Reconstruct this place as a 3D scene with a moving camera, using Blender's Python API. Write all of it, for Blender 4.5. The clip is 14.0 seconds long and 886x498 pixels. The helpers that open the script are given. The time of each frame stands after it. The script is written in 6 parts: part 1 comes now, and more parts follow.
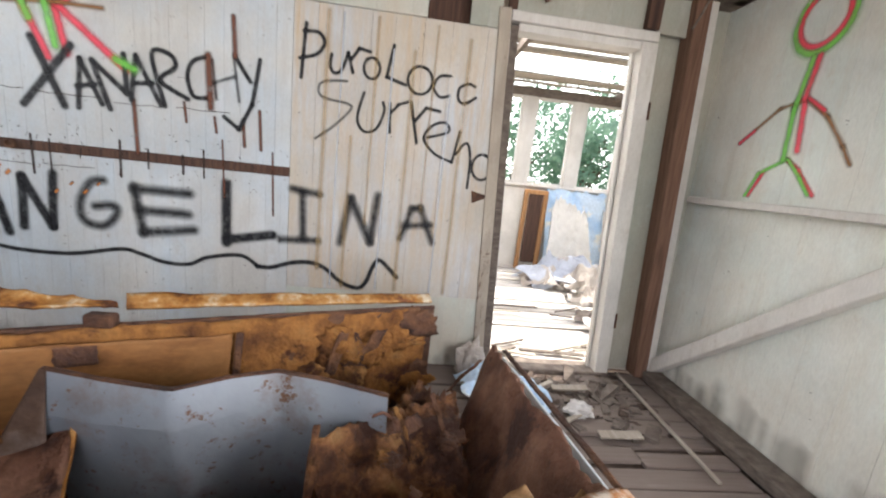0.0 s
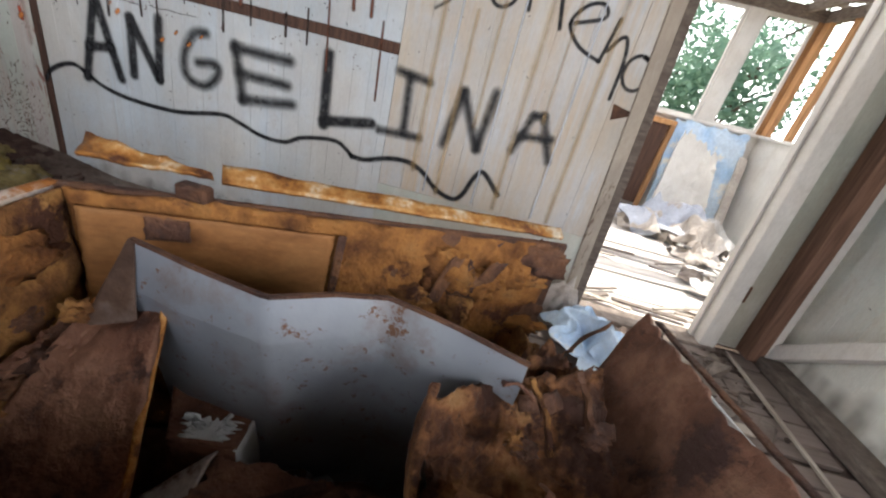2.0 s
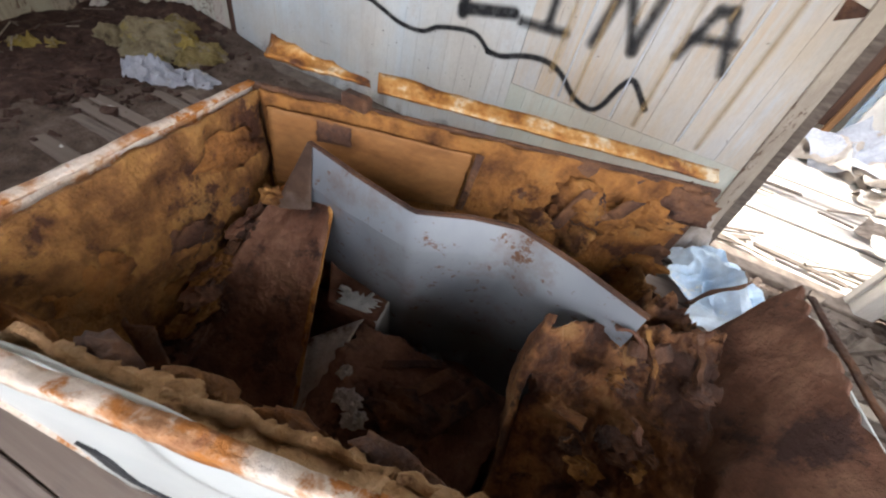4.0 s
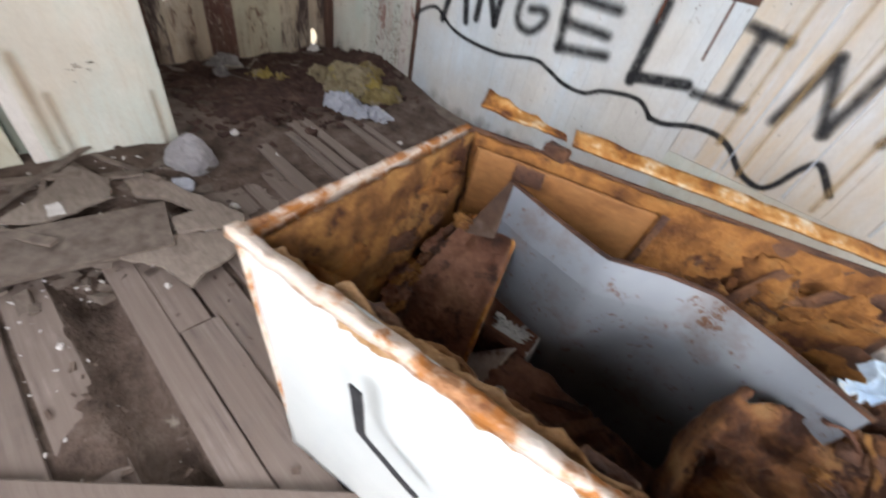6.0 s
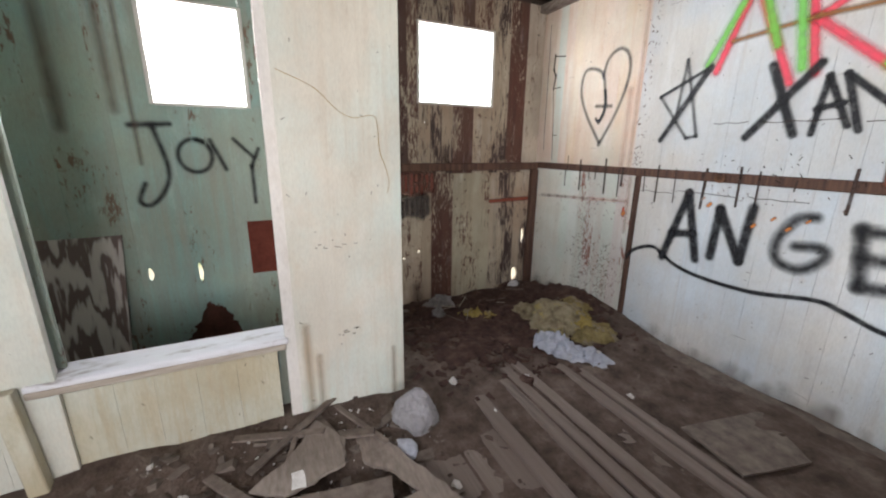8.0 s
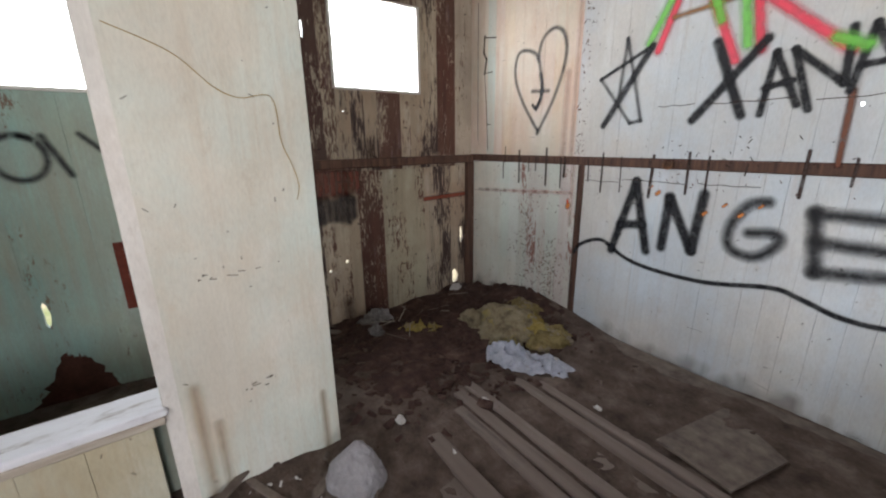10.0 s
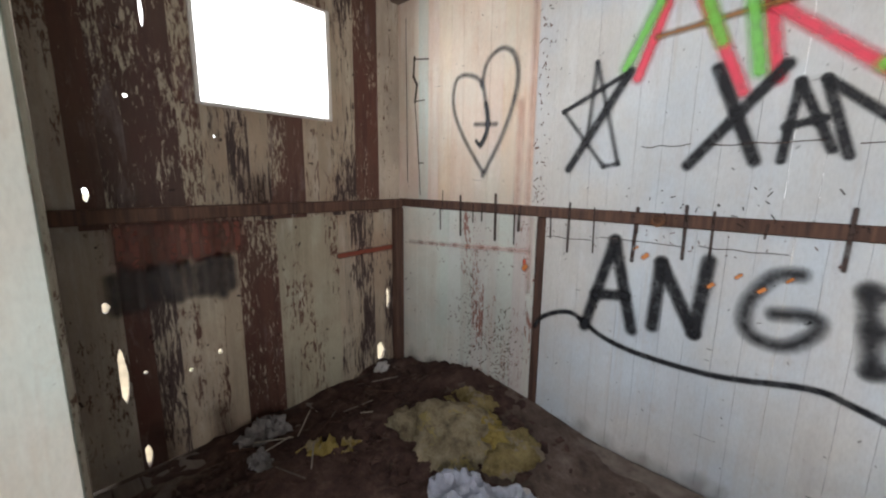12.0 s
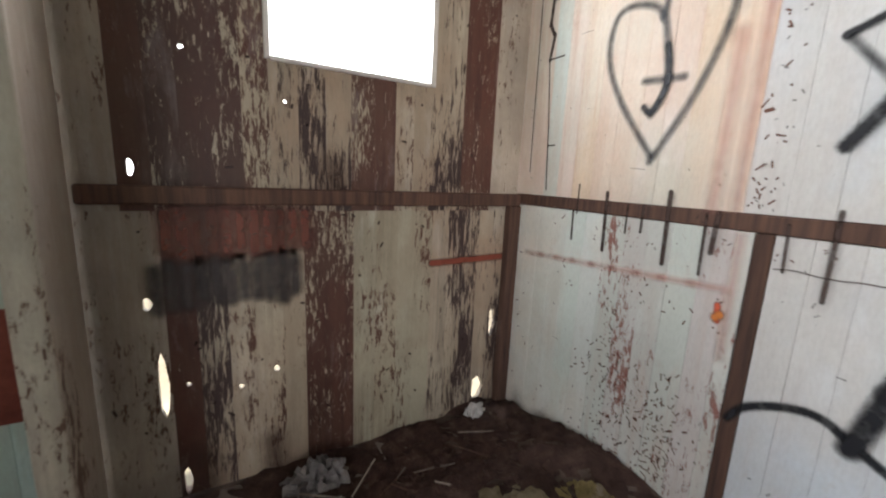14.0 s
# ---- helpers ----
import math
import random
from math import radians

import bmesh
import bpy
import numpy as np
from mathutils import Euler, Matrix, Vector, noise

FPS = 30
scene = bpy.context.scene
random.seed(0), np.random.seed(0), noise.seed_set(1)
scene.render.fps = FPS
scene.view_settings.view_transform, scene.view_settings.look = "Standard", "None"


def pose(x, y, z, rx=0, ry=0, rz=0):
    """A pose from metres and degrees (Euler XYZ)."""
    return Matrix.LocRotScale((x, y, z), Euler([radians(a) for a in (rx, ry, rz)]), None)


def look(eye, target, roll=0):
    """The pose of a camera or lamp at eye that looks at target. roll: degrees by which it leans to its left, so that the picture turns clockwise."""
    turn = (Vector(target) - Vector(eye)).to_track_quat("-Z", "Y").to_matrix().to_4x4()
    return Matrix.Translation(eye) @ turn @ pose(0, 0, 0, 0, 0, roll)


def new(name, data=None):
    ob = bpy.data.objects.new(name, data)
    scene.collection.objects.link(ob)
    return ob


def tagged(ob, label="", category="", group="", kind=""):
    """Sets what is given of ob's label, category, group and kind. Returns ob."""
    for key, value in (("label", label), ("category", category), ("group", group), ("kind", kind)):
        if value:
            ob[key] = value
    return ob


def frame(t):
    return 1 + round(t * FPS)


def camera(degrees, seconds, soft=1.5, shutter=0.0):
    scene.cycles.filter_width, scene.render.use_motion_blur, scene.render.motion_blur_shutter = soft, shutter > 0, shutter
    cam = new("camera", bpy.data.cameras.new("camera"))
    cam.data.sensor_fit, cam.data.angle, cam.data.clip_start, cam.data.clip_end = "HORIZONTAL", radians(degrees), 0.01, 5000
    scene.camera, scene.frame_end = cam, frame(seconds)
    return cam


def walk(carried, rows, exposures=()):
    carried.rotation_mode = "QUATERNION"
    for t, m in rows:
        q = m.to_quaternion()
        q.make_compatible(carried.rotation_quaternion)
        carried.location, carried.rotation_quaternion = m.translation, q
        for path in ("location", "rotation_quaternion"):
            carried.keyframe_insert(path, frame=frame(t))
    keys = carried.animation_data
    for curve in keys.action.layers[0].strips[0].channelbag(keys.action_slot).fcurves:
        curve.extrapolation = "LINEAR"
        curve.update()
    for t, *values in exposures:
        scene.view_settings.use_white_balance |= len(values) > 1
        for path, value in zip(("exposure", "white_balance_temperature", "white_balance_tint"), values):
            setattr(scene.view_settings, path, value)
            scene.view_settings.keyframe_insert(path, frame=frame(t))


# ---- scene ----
cam = camera(98.3, 14.0, 2.1, 0.35)
PATH = [
    (0, (-0.596, -2.35, 1.25), (-0.387, -0.398, 0.865), 6.2),
    (0.5, (-0.653, -2.432, 1.251), (-0.497, -0.457, 0.981), 7.4),
    (1, (-0.706, -2.356, 1.234), (-0.765, -0.38, 0.933), 8.8),
    (1.5, (-0.764, -2.186, 1.197), (-0.885, -0.284, 0.589), 11.7),
    (2, (-0.775, -2.077, 1.158), (-0.829, -0.271, 0.301), 14.4),
    (2.5, (-0.791, -2.039, 1.143), (-0.873, -0.318, 0.128), 15.1),
    (3, (-0.821, -2.067, 1.184), (-1.031, -0.472, -0.005), 13.9),
    (5.5, (-0.887, -2.131, 1.229), (-1.447, -0.94, -0.277), 17.7),
    (6, (-0.979, -2.285, 1.218), (-1.833, -1.047, -0.101), 13.7),
    (6.5, (-1.09, -2.363, 1.236), (-2.266, -1.185, 0.128), 10.7),
    (7, (-1.206, -2.334, 1.273), (-2.693, -1.299, 0.426), 6.8),
    (7.5, (-1.337, -2.338, 1.287), (-3.023, -1.464, 0.66), 2.7),
    (8, (-1.466, -2.36, 1.314), (-3.204, -1.514, 0.799), 0.6),
    (8.5, (-1.477, -2.329, 1.301), (-3.151, -1.369, 0.773), 0.8),
    (11, (-2.066, -2.039, 1.284), (-3.507, -0.734, 0.816), -0.5),
    (11.5, (-2.174, -1.901, 1.278), (-3.52, -0.48, 0.868), 0.5),
    (12, (-2.338, -1.751, 1.308), (-3.67, -0.301, 0.959), 0.7),
    (12.5, (-2.415, -1.655, 1.301), (-3.936, -0.405, 0.951), 0.4),
    (13, (-2.464, -1.49, 1.271), (-4.184, -0.539, 0.9), 0.4),
    (13.5, (-2.552, -1.36, 1.249), (-4.289, -0.443, 0.869), 1.4),
    (14, (-2.784, -1.32, 1.251), (-4.496, -0.352, 0.886), 2.6),
]
walk(cam, [(t, look(eye, target, roll)) for t, eye, target, roll in PATH], [(0.0, 0.87), (1.5, 0.62), (3.0, 0.93), (6.0, 1.25), (8.5, 1.0), (11.0, 0.66), (13.0, 1.02), (14.0, 1.15)])

# ---------------------------------------------------------------- light
SUN_EL, SUN_AZ = 71.0, 38.0          # degrees above the horizon; azimuth from +y towards +x
world = bpy.data.worlds.new("sky_world")
scene.world = world
world.use_nodes = True
wn = world.node_tree
sky = wn.nodes.new("ShaderNodeTexSky")
sky.sky_type = "NISHITA"
sky.sun_disc = False
sky.sun_elevation = radians(SUN_EL)
sky.sun_rotation = radians(SUN_AZ)
wn.nodes["Background"].inputs["Strength"].default_value = 0.15
wn.links.new(sky.outputs["Color"], wn.nodes["Background"].inputs["Color"])

sun_data = bpy.data.lights.new("sun", "SUN")
sun_data.energy, sun_data.angle, sun_data.color = 5.0, radians(0.5), (1.0, 0.95, 0.87)
sun = new("sun", sun_data)
toward = Vector((math.sin(radians(SUN_AZ)) * math.cos(radians(SUN_EL)), math.cos(radians(SUN_AZ)) * math.cos(radians(SUN_EL)), math.sin(radians(SUN_EL))))
sun.matrix_world = look(toward * 30, (0, 0, 0))


def opening_lamp(name, centre, facing, wide, high, watts, colour):
    """An area lamp in an opening, standing in for the sky's light."""
    data = bpy.data.lights.new(name, "AREA")
    data.shape, data.size, data.size_y, data.energy, data.color = "RECTANGLE", wide, high, watts, colour
    ob = new(name, data)
    ob.matrix_world = look(centre, Vector(centre) + Vector(facing))
    return ob


opening_lamp("sky_light", (-0.75, -3.97, 1.70), (0, 1, 0), 2.1, 1.4, 35, (1.0, 0.955, 0.975))
# added lamp in an unseen east opening, brightens the partition
opening_lamp("sky_light", (1.33, -2.85, 1.5), (-1, 0, 0), 0.9, 1.3, 46, (1.0, 0.955, 0.975))
opening_lamp("sky_light", (-4.46, -0.85, 1.93), (1, 0, 0), 0.66, 0.56, 13, (0.93, 0.94, 1.0))
# lamp added over the roof gap to brighten the outer room
opening_lamp("sky_light", (0.4, 1.18, 2.68), (0, 0, -1), 3.6, 0.7, 60, (1.0, 0.98, 0.96))
opening_lamp("sky_light", (-4.46, -2.6, 1.83), (1, 0, 0), 0.5, 0.56, 20, (0.93, 0.95, 1.0))


# ---------------------------------------------------------------- materials
class Nodes:
    def __init__(self, name):
        self.mat = bpy.data.materials.new(name)
        self.mat.use_nodes = True
        self.t = self.mat.node_tree
        self.bsdf = self.t.nodes["Principled BSDF"]
        self.out = self.t.nodes["Material Output"]

    def node(self, kind, **values):
        n = self.t.nodes.new(kind)
        for key, value in values.items():
            n.inputs[key].default_value = value
        return n

    def link(self, a, b):
        self.t.links.new(a, b)

    def place(self, stretch=(1, 1, 1), shuffle=0.0):
        """World position, stretched; shuffle: each object takes another piece of the pattern."""
        geo = self.node("ShaderNodeNewGeometry")
        mul = self.node("ShaderNodeVectorMath")
        mul.operation = "MULTIPLY"
        self.link(geo.outputs["Position"], mul.inputs[0])
        mul.inputs[1].default_value = stretch
        if not shuffle:
            return mul.outputs[0]
        info = self.node("ShaderNodeObjectInfo")
        wide = self.node("ShaderNodeMath")
        wide.operation = "MULTIPLY"
        wide.inputs[1].default_value = shuffle
        self.link(info.outputs["Random"], wide.inputs[0])
        add = self.node("ShaderNodeVectorMath")
        add.operation = "ADD"
        self.link(mul.outputs[0], add.inputs[0])
        self.link(wide.outputs[0], add.inputs[1])
        return add.outputs[0]

    def noise(self, vector, scale, detail=5.0, rough=0.6):
        n = self.node("ShaderNodeTexNoise", Scale=scale, Detail=detail, Roughness=rough)
        self.link(vector, n.inputs["Vector"])
        return n.outputs["Fac"]

    def ramp(self, fac, stops):
        n = self.node("ShaderNodeValToRGB")
        el = n.color_ramp.elements
        while len(el) < len(stops):
            el.new(0.5)
        for e, (at, c) in zip(el, stops):
            e.position = at
            e.color = (*c, 1) if isinstance(c, tuple) else (c, c, c, 1)
        self.link(fac, n.inputs["Fac"])
        return n.outputs["Color"]

    def mix(self, fac, a, b, how="MIX"):
        n = self.node("ShaderNodeMix")
        n.data_type, n.blend_type = "RGBA", how
        for value, spot in ((fac, n.inputs["Factor"]), (a, n.inputs[6]), (b, n.inputs[7])):
            if isinstance(value, (int, float)):
                spot.default_value = value
            elif isinstance(value, tuple):
                spot.default_value = (*value, 1)
            else:
                self.link(value, spot)
        return n.outputs[2]

    def random(self):
        return self.node("ShaderNodeObjectInfo").outputs["Random"]

    def finish(self, colour, rough=0.8, bump=None, depth=0.004, metal=0.0, specular=0.3):
        if isinstance(colour, tuple):
            self.bsdf.inputs["Base Color"].default_value = (*colour, 1)
        else:
            self.link(colour, self.bsdf.inputs["Base Color"])
        if isinstance(rough, float):
            self.bsdf.inputs["Roughness"].default_value = rough
        else:
            self.link(rough, self.bsdf.inputs["Roughness"])
        self.bsdf.inputs["Metallic"].default_value = metal
        self.bsdf.inputs["Specular IOR Level"].default_value = specular
        if bump is not None:
            b = self.node("ShaderNodeBump", Strength=0.9, Distance=depth)
            self.link(bump, b.inputs["Height"])
            self.link(b.outputs["Normal"], self.bsdf.inputs["Normal"])
        return self.mat


def painted_boards(name, paint, paint2, wood, worn=0.62, streak=0.5, stain=(0.30, 0.22, 0.15), drip=0.5, grain_up=0.3, size=34.0, chips=0.71, tint=None):
    """Old house paint on upright boards: tone from board to board, run-down streaks, flakes off to the wood."""
    m = Nodes(name)
    v = m.place((1, 1, 0.4), 37.0)
    down = m.place((1, 1, 0.05), 11.0)
    tone = m.mix(m.random(), paint, paint2)
    if tint:
        tone = m.mix(m.ramp(m.noise(m.place((1, 1, 0.8)), 1.7, 5, 0.6), [(0.40, 0.0), (0.62, 1.0)]), tone, tint)
    cloud = m.ramp(m.noise(m.place(), 1.3, 5), [(0.3, 0.72), (0.7, 1.0)])
    c = m.mix(1.0, tone, cloud, "MULTIPLY")
    blot = m.ramp(m.noise(m.place((1, 1, 0.55)), 3.4, 9, 0.72), [(0.50, 0.0), (0.68, 1.0)])
    c = m.mix(m.mix(0.45, (0, 0, 0), blot), c, m.mix(0.55, paint, stain))
    pale = m.ramp(m.noise(m.place((1, 1, 0.35), 2.0), 5.5, 7, 0.7), [(0.55, 0.0), (0.66, 1.0)])
    c = m.mix(m.mix(0.22, (0, 0, 0), pale), c, m.mix(0.5, paint2, (0.85, 0.86, 0.86)))
    smear = m.ramp(m.noise(m.place((1, 1, 0.6)), 9, 7, 0.75), [(0.58, 0.0), (0.75, 1.0)])
    c = m.mix(m.mix(0.42, (0, 0, 0), smear), c, stain)
    runs = m.ramp(m.noise(down, 22, 6, 0.7), [(streak, 0.0), (streak + 0.22, 1.0)])
    patchy = m.ramp(m.noise(m.place((1, 1, 0.5)), 2.6, 4), [(0.38, 0.15), (0.62, 1.0)])
    c = m.mix(m.mix(drip, (0, 0, 0), m.mix(1.0, runs, patchy, "MULTIPLY")), c, m.mix(0.6, paint, stain))
    flakes = m.noise(m.place((1, 1, grain_up), 5.0), size, 10, 0.78)
    where = m.noise(v, 3.0, 4, 0.6)
    both = m.node("ShaderNodeMath")
    both.operation = "MULTIPLY_ADD"
    m.link(where, both.inputs[0])
    both.inputs[1].default_value = 0.75
    m.link(flakes, both.inputs[2])
    off = m.ramp(both.outputs[0], [(worn + 0.30, 0.0), (worn + 0.36, 1.0)])
    grain = m.noise(down, 60, 5)
    bare = m.mix(grain, wood, m.mix(0.4, wood, (0.05, 0.04, 0.035)))
    c = m.mix(off, c, bare)
    chip = m.noise(m.place((1, 1, 0.85), 3.0), 58, 4, 0.65)
    specks = m.ramp(chip, [(chips + 0.04, 0.0), (chips + 0.07, 1.0)])
    c = m.mix(m.mix(0.75, (0, 0, 0), specks), c, (0.10, 0.07, 0.055))
    fine = m.ramp(m.noise(m.place((1, 1, 0.3)), 130, 4, 0.7), [(0.3, 0.86), (0.6, 1.0)])
    c = m.mix(0.8, c, fine, "MULTIPLY")
    h = m.mix(off, m.mix(0.25, (0.7, 0.7, 0.7), grain), m.mix(0.5, (0.1, 0.1, 0.1), grain))
    return m.finish(c, 0.6, h, 0.002)


def rough_stuff(name, stops, scale=9.0, rough=0.9, depth=0.01, second=None, specular=0.2, metal=0.0, stretch=(1, 1, 1)):
    m = Nodes(name)
    v = m.place(stretch, 9.0)
    big, fine = m.noise(v, scale, 6, 0.62), m.noise(v, scale * 7, 5, 0.6)
    c = m.ramp(big, stops)
    c = m.mix(0.35, c, m.ramp(fine, [(0.3, 0.35), (0.7, 1.0)]), "MULTIPLY")
    if second:
        colour, at = second
        c = m.mix(m.ramp(m.noise(m.place((1, 1, 1), 4.0), scale * 0.55, 6, 0.7), [(at, 0.0), (at + 0.06, 1.0)]), c, colour)
    return m.finish(c, rough, m.mix(0.5, big, fine), depth, metal, specular)


def grey_wood(name, light, dark, stretch, seed=0.0, dirt=(0.125, 0.095, 0.08), dirt_at=0.52):
    m = Nodes(name)
    v = m.place(stretch, 23.0)
    grain = m.noise(v, 55, 6, 0.6)
    c = m.ramp(grain, [(0.3, dark), (0.7, light)])
    c = m.mix(1.0, c, m.ramp(m.random(), [(0.0, 0.72), (1.0, 1.05)]), "MULTIPLY")
    dust = m.ramp(m.noise(m.place((1, 1, 1), 2.0), 5, 5, 0.65), [(dirt_at, 0.0), (dirt_at + 0.18, 1.0)])
    c = m.mix(m.mix(0.75, (0, 0, 0), dust), c, dirt)
    return m.finish(c, 0.88, grain, 0.003)


def spray(name, colour, soft=0.55, thin=0.0):
    """Aerosol paint: dense along the middle of the stroke, thinning out to the sides."""
    m = Nodes(name)
    uv = m.node("ShaderNodeTexCoord")
    sep = m.node("ShaderNodeSeparateXYZ")
    m.link(uv.outputs["UV"], sep.inputs[0])
    comb = m.node("ShaderNodeCombineXYZ")
    m.link(sep.outputs[0], comb.inputs[0])
    m.link(sep.outputs[1], comb.inputs[1])
    length = m.node("ShaderNodeVectorMath")
    length.operation = "LENGTH"
    m.link(comb.outputs[0], length.inputs[0])
    grit = m.noise(m.place(), 230, 3, 0.7)
    cloud = m.noise(m.place(), 24, 3)
    add = m.node("ShaderNodeMath")
    add.operation = "MULTIPLY_ADD"
    m.link(grit, add.inputs[0])
    add.inputs[1].default_value = 0.45
    m.link(length.outputs["Value"], add.inputs[2])
    dense = m.ramp(add.outputs[0], [(0.22 + soft * 0.45, 0.94 - thin), (1.13, 0.0)])
    dense = m.mix(1.0, dense, m.ramp(cloud, [(0.25, 0.72), (0.55, 1.0)]), "MULTIPLY")
    clear = m.node("ShaderNodeBsdfTransparent")
    both = m.node("ShaderNodeMixShader")
    m.link(dense, both.inputs[0])
    m.link(clear.outputs[0], both.inputs[1])
    m.link(m.bsdf.outputs[0], both.inputs[2])
    m.link(both.outputs[0], m.out.inputs["Surface"])
    return m.finish(colour, 0.6)


WHITE_BOARD = painted_boards("white_board_paint", (0.61, 0.68, 0.73), (0.63, 0.685, 0.72), (0.30, 0.22, 0.16), 0.70, 0.50, (0.40, 0.30, 0.22), 0.75, chips=0.67, tint=(0.67, 0.66, 0.62))
CREAM_BOARD = painted_boards("cream_board_paint", (0.69, 0.65, 0.55), (0.64, 0.61, 0.53), (0.28, 0.21, 0.15), 0.72, 0.50, (0.40, 0.30, 0.20), 0.7, chips=0.67, tint=(0.61, 0.68, 0.62))
HALF_BOARD = painted_boards("yellowed_board_paint", (0.56, 0.50, 0.35), (0.51, 0.45, 0.31), (0.28, 0.21, 0.15), 0.70, 0.46, (0.30, 0.22, 0.13), 0.9, chips=0.68, tint=(0.60, 0.62, 0.52))
PEACH_BOARD = painted_boards("peach_board_paint", (0.73, 0.58, 0.42), (0.73, 0.59, 0.54), (0.30, 0.16, 0.10), 0.75, 0.46, (0.42, 0.22, 0.14), 0.8, 0.3, 50, 0.67, tint=(0.72, 0.67, 0.56))
GREEN_BOARD = painted_boards("pale_green_board_paint", (0.68, 0.76, 0.69), (0.72, 0.76, 0.71), (0.28, 0.2, 0.15), 0.74, 0.52, (0.40, 0.30, 0.22), 0.6, chips=0.68, tint=(0.74, 0.70, 0.61))
ROSE_BOARD = painted_boards("rose_board_paint", (0.64, 0.69, 0.62), (0.64, 0.60, 0.57), (0.30, 0.14, 0.11), 0.68, 0.48, (0.36, 0.20, 0.16), 0.8, 0.3, 60, 0.67)
PANEL_PAINT = painted_boards("panel_paint", (0.68, 0.63, 0.55), (0.60, 0.56, 0.49), (0.30, 0.24, 0.18), 0.76, 0.40, (0.46, 0.30, 0.13), 1.0, chips=0.69, tint=(0.62, 0.66, 0.70))
EAST_BOARD = painted_boards("pale_east_board_paint", (0.78, 0.84, 0.79), (0.81, 0.83, 0.77), (0.30, 0.24, 0.18), 0.75, 0.50, (0.50, 0.38, 0.26), 0.6, chips=0.70, tint=(0.80, 0.77, 0.69))
DULL_BOARD = painted_boards("dull_green_board_paint", (0.44, 0.46, 0.39), (0.47, 0.48, 0.42), (0.26, 0.2, 0.15), 0.74, 0.50, (0.30, 0.23, 0.16), 0.7, chips=0.68, tint=(0.50, 0.48, 0.40))
TEAL_BOARD = painted_boards("teal_board_paint", (0.29, 0.44, 0.40), (0.36, 0.48, 0.44), (0.20, 0.13, 0.09), 0.68, 0.38, (0.27, 0.18, 0.12), 0.9, chips=0.69, tint=(0.36, 0.40, 0.31))
BROWN_BOARD = painted_boards("worn_brown_boards", (0.105, 0.042, 0.031), (0.15, 0.060, 0.043), (0.50, 0.42, 0.31), 0.635, 0.44, (0.03, 0.02, 0.018), 0.9, 0.26, 78, tint=(0.13, 0.075, 0.055))
DARK_BROWN_BOARD = painted_boards("dark_brown_boards", (0.085, 0.036, 0.028), (0.115, 0.048, 0.036), (0.48, 0.41, 0.31), 0.67, 0.44, (0.03, 0.02, 0.018), 0.9, 0.24, 74, tint=(0.10, 0.062, 0.048))
TAN_BOARD = painted_boards("peeling_tan_boards", (0.62, 0.53, 0.40), (0.46, 0.38, 0.28), (0.12, 0.055, 0.038), 0.615, 0.40, (0.06, 0.036, 0.029), 0.9, 0.20, 74, tint=(0.44, 0.33, 0.235))
STAINED_BOARD = painted_boards("black_stained_tan_boards", (0.60, 0.52, 0.40), (0.50, 0.42, 0.31), (0.060, 0.036, 0.032), 0.575, 0.40, (0.05, 0.033, 0.027), 0.9, 0.14, 66, tint=(0.42, 0.31, 0.22))
GREY_TAN_BOARD = painted_boards("grey_tan_boards", (0.53, 0.46, 0.37), (0.58, 0.50, 0.40), (0.14, 0.075, 0.05), 0.68, 0.40, (0.16, 0.11, 0.08), 0.9, 0.3, 50, tint=(0.36, 0.31, 0.26))
SAGE_BOARD = painted_boards("sage_tan_boards", (0.57, 0.50, 0.36), (0.52, 0.48, 0.36), (0.13, 0.06, 0.04), 0.66, 0.38, (0.08, 0.055, 0.04), 0.9, 0.3, 55, tint=(0.40, 0.33, 0.24))
DARK_WOOD = grey_wood("dark_stud_wood", (0.135, 0.072, 0.05), (0.05, 0.03, 0.024), (1, 1, 0.06), dirt_at=0.7)
STUD_WOOD = grey_wood("brown_stud_wood", (0.25, 0.14, 0.095), (0.12, 0.066, 0.046), (1, 1, 0.06), dirt_at=0.7)
ROOF_WOOD = grey_wood("roof_wood", (0.10, 0.07, 0.055), (0.045, 0.032, 0.028), (1, 0.08, 1), dirt_at=0.8)
FLOOR_WOOD = grey_wood("grey_floor_wood", (0.29, 0.245, 0.215), (0.13, 0.10, 0.088), (0.05, 1, 1), dirt=(0.185, 0.147, 0.125), dirt_at=0.31)
LOOSE_WOOD = grey_wood("loose_grey_wood", (0.26, 0.215, 0.18), (0.115, 0.09, 0.075), (0.3, 0.3, 1), dirt_at=0.52)
PALE_PLY = grey_wood("pale_plywood", (0.34, 0.29, 0.245), (0.22, 0.18, 0.15), (0.3, 1, 1), dirt_at=0.56)
PALE_WOOD = grey_wood("pale_stick_wood", (0.50, 0.45, 0.38), (0.30, 0.25, 0.20), (1, 0.08, 1), dirt_at=0.66)
ORANGE_WOOD = grey_wood("orange_lath_wood", (0.50, 0.27, 0.12), (0.30, 0.15, 0.07), (1, 1, 0.08), dirt_at=0.75)
BLEACHED = grey_wood("bleached_floor_wood", (0.72, 0.68, 0.62), (0.52, 0.47, 0.42), (0.06, 1, 1), dirt=(0.33, 0.27, 0.22), dirt_at=0.6)
TRIM_WHITE = painted_boards("flaking_white_trim", (0.76, 0.73, 0.68), (0.70, 0.67, 0.62), (0.34, 0.27, 0.21), 0.73, 0.52)
DIRT = rough_stuff("dry_dirt", [(0.3, (0.055, 0.038, 0.03)), (0.5, (0.125, 0.092, 0.074)), (0.72, (0.21, 0.165, 0.135))], 7, 0.95, 0.03, ((0.27, 0.235, 0.20), 0.66))
